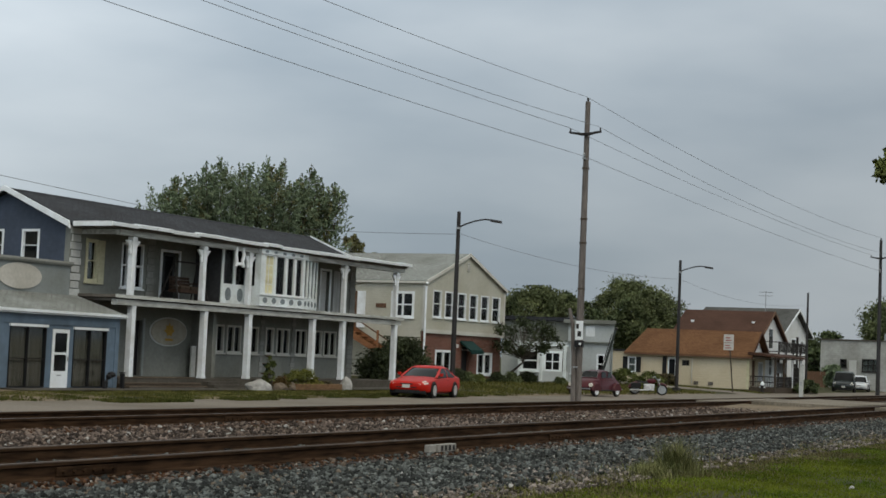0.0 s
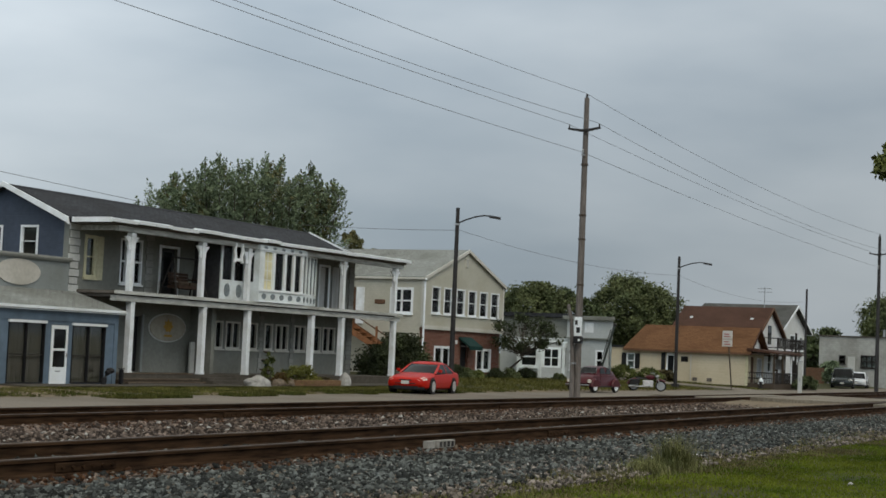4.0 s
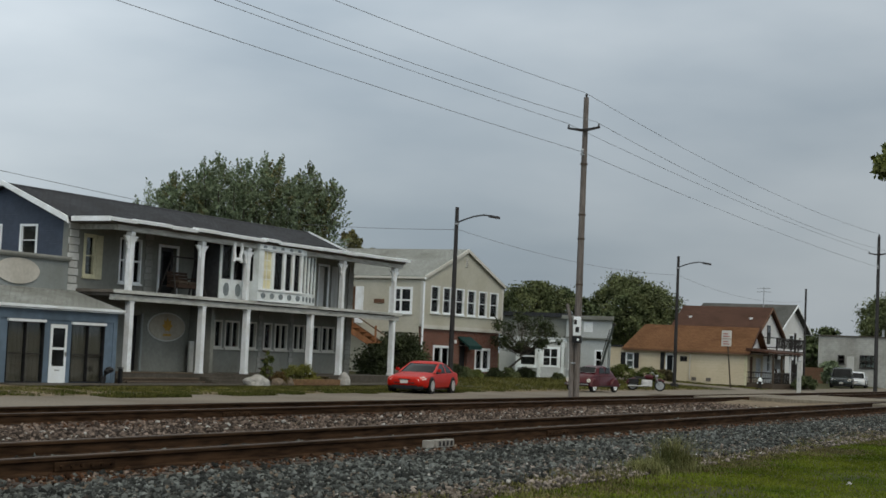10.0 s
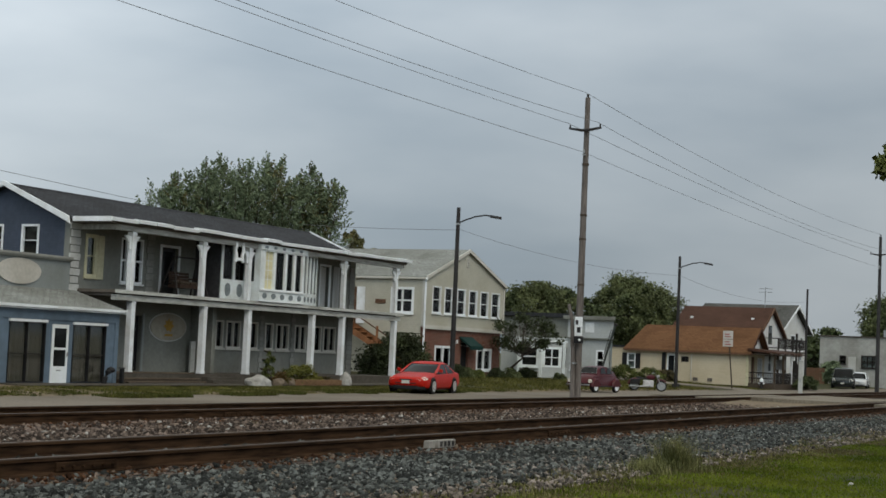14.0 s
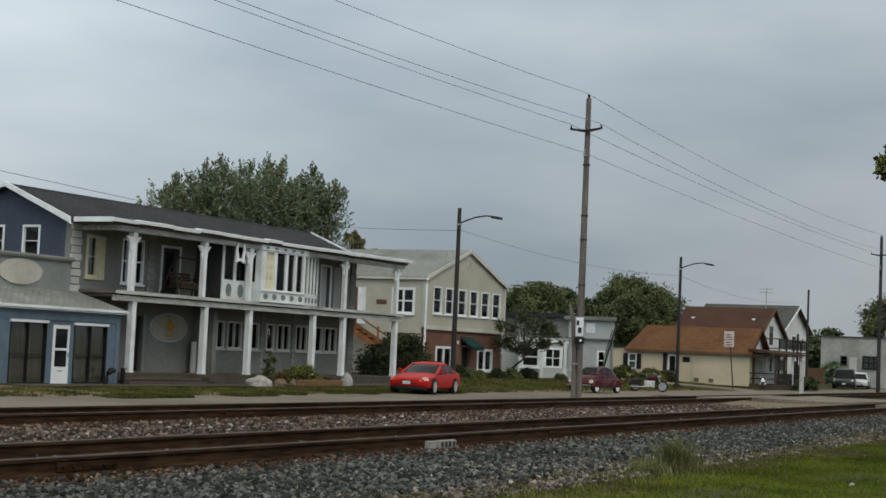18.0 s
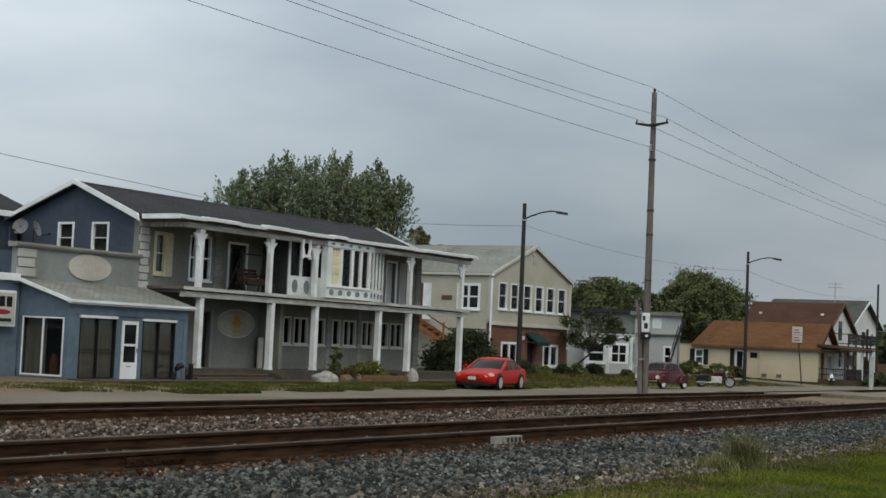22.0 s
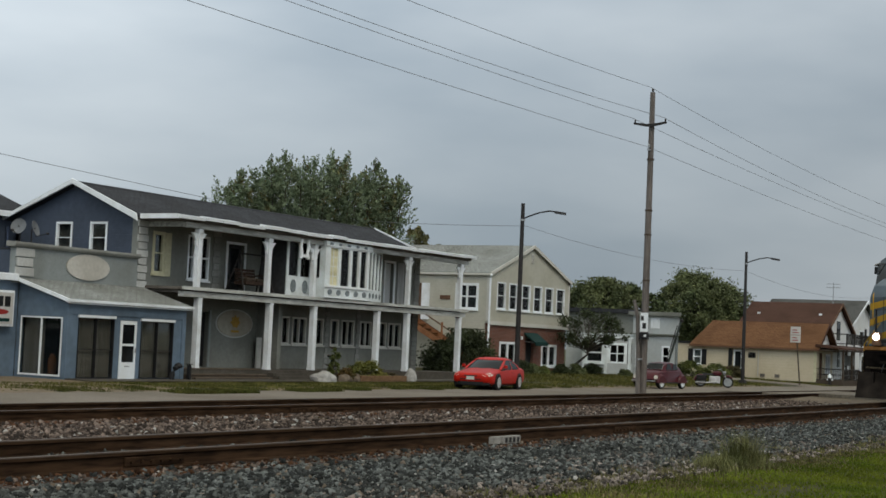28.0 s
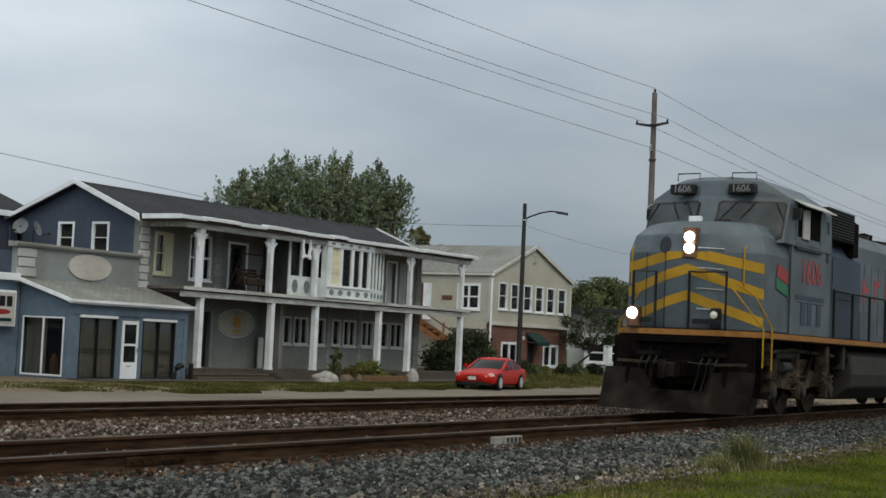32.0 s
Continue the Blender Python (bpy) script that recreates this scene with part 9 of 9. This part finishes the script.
    part("uncoupling_lever", Geo().tube([(-0.05, -1.35, 1.05), (-0.06, -0.5, 1.02), (-0.2, -0.1, 1.05)], 0.014, 6), M["lamp_steel"], L)
    part("cut_lever", Geo().tube([(-0.05, 1.35, 1.05), (-0.06, 0.4, 1.02)], 0.014, 6), M["loco_truck"], L)
    # cab
    def cring(z, xs, xc, hw, c=0.25):
        return [(4.85, -hw, z), (xs, -hw, z), (xc, -c, z), (xc, c, z), (xs, hw, z), (4.85, hw, z)]
    cab = part("cab", Geo().loft([cring(3.5, 1.42, 0.9, 1.52), cring(4.34, 1.86, 1.32, 1.5), cring(4.46, 1.92, 1.38, 1.46), cring(4.78, 1.86, 1.46, 0.95), cring(4.87, 2.0, 1.62, 0.8)]), M["loco_grey"], L, "grey wide cab", bevel=0.02)
    part("cab_side", Geo().box(2.0, 4.85, -1.5, 1.5, 1.702, 3.5), M["loco_grey"], L, "grey lower cab side")
    for s in (-1, 1):
        f = on_quad([(0.87, s * 0.12, 3.5), (1.42, s * 1.52, 3.5), (1.86, s * 1.5, 4.34), (1.29, s * 0.12, 4.34)], (-1, s * 0.3, 0.4), 0.004)
        g = patch("windscreen_gasket", f, [(0.05, 0.4), (0.1, 0.36), (0.9, 0.06), (0.97, 0.12), (0.97, 0.94), (0.92, 1.0), (0.1, 1.0), (0.05, 0.95)], 0.03, M["black"], cab, "black windscreen gasket")
        patch("windscreen", f, [(0.08, 0.42), (0.13, 0.39), (0.89, 0.11), (0.94, 0.17), (0.94, 0.9), (0.9, 0.95), (0.12, 0.95), (0.08, 0.9)], 0.038, M["screen"], cab, "windscreen with the sky's reflection in its colour")
        for u, u2 in ((0.3, 0.12), (0.55, 0.38), (0.82, 0.95)):
            part("wiper", Geo().tube([f(u, 0.98, 0.045), f((u + u2) / 2, 0.75, 0.06), f(u2, 0.55, 0.052)], 0.012, 5), M["black"], cab)
        nb = part("number_board", Geo().box(1.345, 1.6, s * 0.36, s * 0.9, 4.5, 4.7), M["black"], cab, "black number board", bevel=0.02)
        lettering("number", "1606", 0.2, M["grey_stucco"], nb, pose(1.339, s * 0.63, 4.595, 90, 0, -90), "white road number")
        part("roof_grab", Geo().tube([(1.6, s * 0.35, 4.8), (1.6, s * 0.35, 4.95), (1.65, s * 0.85, 4.95), (1.65, s * 0.85, 4.8)], 0.014, 6), M["steel_dark"], cab)
        part("cab_awning", Geo().prism([(s * 1.47, 4.44), (s * 1.74, 4.31), (s * 1.74, 4.335), (s * 1.47, 4.475)], "X", 2.2, 4.4), M["quoin"], cab, "pale sun awning")
        sw = [(2.3, 3.62), (3.95, 3.62), (3.95, 4.34), (2.3, 4.34)]
        # Opaque near-black panel stands in for the unlit cab interior.
        part("side_window", Geo().loft([[(x, s * 1.49, z) for x, z in sw], [(x, s * 1.515, z) for x, z in sw]]), M["loco_dark"], cab, "cab side window, near-black for its unlit interior")
        for x0, x1, z0_, z1_ in ((2.24, 2.31, 3.56, 4.4), (3.94, 4.01, 3.56, 4.4), (2.31, 3.94, 3.56, 3.63), (3.05, 3.13, 3.62, 4.36)):
            part("window_frame", Geo().box(x0, x1, s * 1.49, s * 1.53, z0_, z1_), M["loco_grey"], cab)
        part("wind_deflector", Geo().box(2.62, 3.08, s * 1.53, s * 1.56, 3.68, 4.3), M["quoin"], cab, "pale wind deflector glass", bevel=0.01)
        part("mirror", Geo().box(2.0, 2.06, s * 1.52, s * 1.68, 4.02, 4.26), M["black"], cab)
        part("arm_rest", Geo().box(2.2, 4.0, s * 1.5, s * 1.56, 3.44, 3.5), M["black"], cab)
        lettering("number", "1606", 0.74, M["loco_red"], cab, pose(3.42, s * 1.506, 3.0, 90, 0, 0 if s < 0 else 180), "red road number")
        part("flag_red", Geo().add([(1.25, s * 1.468, 2.82), (1.95, s * 1.478, 2.68), (1.95, s * 1.478, 2.94), (1.32, s * 1.468, 3.08), (1.25, s * 1.46, 2.82), (1.95, s * 1.46, 2.68), (1.95, s * 1.46, 2.94), (1.32, s * 1.46, 3.08)], [(0, 1, 2, 3), (7, 6, 5, 4), (0, 4, 5, 1), (1, 5, 6, 2), (2, 6, 7, 3), (3, 7, 4, 0)]), M["loco_red"], nose, "red emblem panel")
        part("flag_green", Geo().add([(1.22, s * 1.467, 2.58), (1.94, s * 1.477, 2.44), (1.94, s * 1.477, 2.67), (1.22, s * 1.467, 2.81), (1.22, s * 1.46, 2.58), (1.94, s * 1.46, 2.44), (1.94, s * 1.46, 2.67), (1.22, s * 1.46, 2.81)], [(0, 1, 2, 3), (7, 6, 5, 4), (0, 4, 5, 1), (1, 5, 6, 2), (2, 6, 7, 3), (3, 7, 4, 0)]), M["loco_green"], nose, "green emblem panel")
        part("lettering_bar", Geo().box(2.35, 4.4, s * 1.5, s * 1.507, 2.42, 2.52), M["loco_blue"], cab)
        for x0 in (2.75, 3.2, 3.85):
            part("side_louvre", Geo().box(x0, x0 + 0.3, s * 1.5, s * 1.512, 1.9, 2.36), M["loco_blue"], cab)
        part("cab_lettering_bar", Geo().box(2.5, 4.4, s * 1.5, s * 1.506, 2.46, 2.5), M["steel_dark"], cab)
        part("cab_lettering_bar", Geo().box(2.5, 4.4, s * 1.5, s * 1.506, 2.36, 2.38), M["steel_dark"], cab)
        part("cab_seam", Geo().box(2.0, 2.015, s * 1.49, s * 1.506, 1.72, 3.6), M["steel_dark"], cab)
        part("door_slot", Geo().box(4.5, 4.66, s * 1.49, s * 1.51, 3.3, 4.2), M["black"], cab)
    part("vent_stack", Geo().box(0.9, 1.05, 0.05, 0.3, 3.87, 4.0), M["white"], L, "white vent on the nose top", bevel=0.02)
    part("antenna_block", Geo().box(1.0, 1.3, -0.5, -0.2, 3.87, 3.95), M["steel_dark"], L, bevel=0.02)
    part("horn", Geo().tube([(5.3, -0.2, 4.75), (5.0, -0.2, 4.9), (4.6, -0.2, 4.9)], 0.05, 8, 0.09), M["steel_dark"], L, smooth=True)
    # machinery hoods
    part("inverter_cabinet", Geo().box(4.9, 8.0, -1.32, 1.32, 1.702, 3.55), M["loco_blue"], L, "blue equipment cabinet", bevel=0.03)
    part("cabinet_top", Geo().prism([(-1.3, 3.55), (-0.95, 4.1), (0.95, 4.1), (1.3, 3.55)], "X", 4.9, 8.0), M["loco_blue"], L)
    part("roof_hatch", Geo().prism([(-0.88, 4.1), (-0.88, 4.55), (-0.6, 4.72), (0.6, 4.72), (0.88, 4.55), (0.88, 4.1)], "X", 4.86, 8.0), M["loco_dark"], L, "dark roof hatch behind the cab", bevel=0.02)
    for s in (-1, 1):
        b = part("brake_grille", Geo().box(4.95, 7.0, s * 0.9, s * 1.42, 3.9, 4.58), M["black"], L, "black intake grille box", bevel=0.02)
        for k in range(10):
            part("slat", Geo().box(5.02, 6.94, s * 1.42, s * 1.435, 3.93 + k * 0.064, 3.955 + k * 0.064), M["loco_dark"], b)
        part("grille_end", Geo().prism([(s * 0.9, 3.62), (s * 1.4, 3.62), (s * 1.4, 4.4), (s * 1.1, 4.56), (s * 0.9, 4.56)], "X", 7.01, 7.45), M["loco_dark"], L, "dark panel behind the grille", bevel=0.02)
        part("cabinet_panel", Geo().prism([(5.6, 2.6), (7.7, 2.6), (7.7, 3.3), (6.2, 3.5), (5.6, 3.5)], "Y", s * 1.32, s * 1.335), M["loco_blue"], L)
    part("hood", Geo().loft([[(8.0, -0.98, 1.702), (8.0, 0.98, 1.702), (8.0, 0.98, 4.0), (8.0, 0.7, 4.32), (8.0, -0.7, 4.32), (8.0, -0.98, 4.0)], [(20.9, -0.98, 1.702), (20.9, 0.98, 1.702), (20.9, 0.98, 4.0), (20.9, 0.7, 4.32), (20.9, -0.7, 4.32), (20.9, -0.98, 4.0)]]), M["loco_grey"], L, "long grey engine hood", bevel=0.03)
    part("radiator_wing", Geo().box(16.5, 20.9, -1.45, 1.45, 3.3, 4.45), M["loco_grey"], L, bevel=0.05)
    for s in (-1, 1):
        for k in range(12):
            part("hood_door", Geo().box(8.2 + k * 0.68, 8.82 + k * 0.68, s * 0.98, s * 0.995, 1.85, 3.6), M["loco_grey"], L)
        for k in range(4):
            part("lettering_bar", Geo().box(8.3 + k * 1.1, 8.48 + k * 1.1, s * 0.995, s * 1.003, 2.7, 3.25), M["loco_red"], L)
            part("lettering_bar", Geo().box(8.48 + k * 1.1, 8.85 + k * 1.1, s * 0.995, s * 1.003, 3.1 - 0.2 * (k % 2), 3.25 - 0.2 * (k % 2)), M["loco_red"], L)
        part("battery_box", Geo().box(8.1, 9.0, s * 1.0, s * 1.3, 1.702, 2.4), M["loco_grey"], L, bevel=0.02)
        # walkway handrail
        for k in range(11):
            x = 5.3 + k * 1.5
            part("stanchion", Geo().tube([(x, s * 1.47, 1.6), (x, s * 1.47, 2.75)], 0.032, 6), M["black"], L)
        part("walkway_rail", Geo().tube([(5.3, s * 1.47, 2.75), (20.3, s * 1.47, 2.75)], 0.032, 6), M["black"], L)
    for x in (9.5, 11.5, 13.5):
        part("roof_fan", Geo().lathe([(0.55, 0), (0.55, 0.14), (0.3, 0.18)], (x, 0, 4.32), "Z", 18), M["steel_dark"], L, smooth=True)
    part("exhaust_pipe", Geo().box(12.2, 12.9, -0.3, 0.3, 4.3, 4.6), M["loco_dark"], L, bevel=0.02)
    # tank, trucks, wheels
    part("fuel_tank", Geo().prism([(-1.4, 0.6), (-1.45, 0.9), (-1.4, 1.3), (-1.2, 1.45), (1.2, 1.45), (1.4, 1.3), (1.45, 0.9), (1.4, 0.6), (1.0, 0.3), (-1.0, 0.3)], "X", 7.0, 13.6), M["loco_tank"], L, "grey-olive fuel tank", bevel=0.05)
    for s in (-1, 1):
        part("air_tank", Geo().tube([(6.1, s * 1.2, 1.25), (6.9, s * 1.2, 1.25)], 0.18, 12), M["loco_dark"], L, smooth=True)
        part("brake_pipe", Geo().tube([(1.2, s * 1.3, 1.3), (3.0, s * 1.25, 1.38), (6.5, s * 1.25, 1.3)], 0.04, 6), M["loco_truck"], L, smooth=True)
        for x in (1.9, 4.0, 6.0):
            part("sand_pipe", Geo().tube([(x - 0.5, s * 1.3, 1.5), (x - 0.55, s * 1.15, 0.9), (x - 0.62, s * 0.85, 0.2)], 0.022, 6), M["loco_truck"], L, smooth=True)
    for x0 in (1.75, 16.2):
        tr = part("truck_frame", Geo().box(x0 - 0.7, x0 + 4.7, -0.5, 0.5, 0.6, 0.85), M["loco_truck"], L, "dusty three-axle truck")
        for s in (-1, 1):
            side = [(x0 - 0.75, 0.62), (x0 - 0.55, 1.0), (x0 - 0.3, 1.2), (x0 + 0.85, 1.2), (x0 + 1.1, 0.96), (x0 + 1.5, 0.96), (x0 + 1.7, 1.2), (x0 + 2.8, 1.2), (x0 + 3.05, 0.96), (x0 + 3.4, 0.96), (x0 + 3.6, 1.2), (x0 + 4.3, 1.16), (x0 + 4.7, 0.8), (x0 + 4.72, 0.58), (x0 + 4.3, 0.55), (x0 + 3.4, 0.62), (x0 + 2.6, 0.55), (x0 + 1.4, 0.55), (x0 + 0.6, 0.62), (x0 - 0.4, 0.52)]
            part("side_frame", Geo().prism(side, "Y", s * 0.98, s * 1.14), M["loco_truck"], tr, "", 0.02)
            for k in range(3):
                x = x0 + k * 2.0
                part("journal_box", Geo().box(x - 0.2, x + 0.2, s * 1.1, s * 1.28, 0.36, 0.72), M["loco_truck"], tr, bevel=0.03)
                part("bearing_cap", Geo().lathe([(0.14, 0), (0.14, 0.05), (0.08, 0.07)] if s > 0 else [(0.08, -0.07), (0.14, -0.05), (0.14, 0)], (x, s * 1.28, 0.53), "Y", 14), M["loco_tank"], tr, smooth=True)
                for e in (-0.34, 0.34):
                    part("coil_spring", Geo().tube([(x + e + 0.08 * math.cos(a * 0.9), s * 1.18 + 0.08 * math.sin(a * 0.9), 0.5 + a * 0.018) for a in range(24)], 0.02, 5), M["loco_truck"], tr)
                part("brake_shoe", Geo().box(x + 0.5, x + 0.62, s * 0.68, s * 0.84, 0.35, 0.75), M["loco_dark"], tr, bevel=0.03)
            part("brake_cylinder", Geo().tube([(x0 + 0.7, s * 1.2, 1.02), (x0 + 1.25, s * 1.2, 1.02)], 0.11, 10), M["loco_tank"], tr, smooth=True)
            part("damper", Geo().tube([(x0 + 2.2, s * 1.22, 0.7), (x0 + 2.9, s * 1.22, 1.35)], 0.05, 8), M["loco_dark"], tr, smooth=True)
        for k in range(3):
            x = x0 + k * 2.0
            ws = part("wheelset", Geo().tube([(0, -1.05, 0), (0, 1.05, 0)], 0.09, 10), M["loco_dark"], L)
            ws.matrix_basis = pose(x, 0, 0.53)
            for s in (-1, 1):
                prof = [(0.12, s * 0.62), (0.44, s * 0.66), (0.545, s * 0.68), (0.56, s * 0.71), (0.53, s * 0.73), (0.525, s * 0.82), (0.45, s * 0.83), (0.2, s * 0.78)]
                wl = part("wheel", Geo().lathe(prof if s > 0 else prof[::-1], (0, 0, 0), "Y", 28), M["loco_truck"], ws, smooth=True)
                part("wheel_hub", Geo().lathe([(0.16, s * 0.78), (0.16, s * 0.86)], (0, 0, 0), "Y", 12), M["loco_tank"], wl)
            SPIN.append((ws, x))


# Mottled blue-grey base stands in for sky reflected in the windscreens.
M["screen"] = mat("sky_toned_windscreen", (0.022, 0.03, 0.036), 0.08, 0.5, 1.4, 0.0, grime=0.4, grime_scale=1.3, spec=0.3, alt=(0.055, 0.072, 0.08))
# Besides grime, the steel is darkened for shade below the overhanging deck.
M["loco_plough"] = mat("grimy_shaded_plough_steel", (0.008, 0.0068, 0.0055), 0.85, 0.4, 2.2, 0.1, grime=0.5, grime_scale=1.2, alt=(0.026, 0.021, 0.017), spec=0.06)
locomotive()

# == motions ==
LOCO_SPEED = 4.77


def motions():
    at = lambda t: 28.3 + LOCO_SPEED * (32.0 - t)
    walk(LOCO, [(t, pose(at(t), TRACK_A, RAIL_Z)) for t in (0.0, 8.0, 16.0, 24.0, 28.0, 30.0, 32.0)])
    step = math.degrees(LOCO_SPEED / 0.53) * 0.15
    for ws, x in SPIN:
        walk(ws, [(k * 0.15, pose(x, 0, 0.53, 0, -step * k, 0)) for k in range(214)])
    drive = [(0.0, 343, 27.6, 0), (19.0, 153, 27.6, 0), (21.0, 133, 27.6, 0), (22.0, 123, 27.6, 0), (22.6, 117, 27.6, -1), (23.0, 113, 27.61, -6), (23.3, 110.2, 27.94, -14), (23.6, 107.7, 28.67, -26), (24.0, 105.2, 29.81, -42),
             (24.25, 104.2, 31.2, -58), (24.5, 103.5, 32.77, -74), (24.8, 103.1, 35.0, -90), (25.0, 103.0, 36.6, -92), (25.3, 103.0, 39.0, -90), (25.5, 103.0, 40.6, -90), (26.5, 103.0, 48.6, -90), (28.0, 103.0, 60.0, -90), (32.0, 103.0, 90.0, -90)]
    walk(SEDAN, [(t, pose(x, y, 0.016 if y < 30.2 else gz(103, y) + 0.034, 0, 0, r)) for t, x, y, r in drive])
    for w in [o for o in SEDAN.children if o.name.startswith("wheel") and "arch" not in o.name]:
        p = w.matrix_basis.translation.copy()
        walk(w, [(0.0, pose(*p))] + [(22.4 + k * 0.07, pose(p.x, p.y, p.z, 0, -77.0 * k, 0)) for k in range(56)] + [(32.0, pose(p.x, p.y, p.z, 0, -77.0 * 55, 0))])


motions()
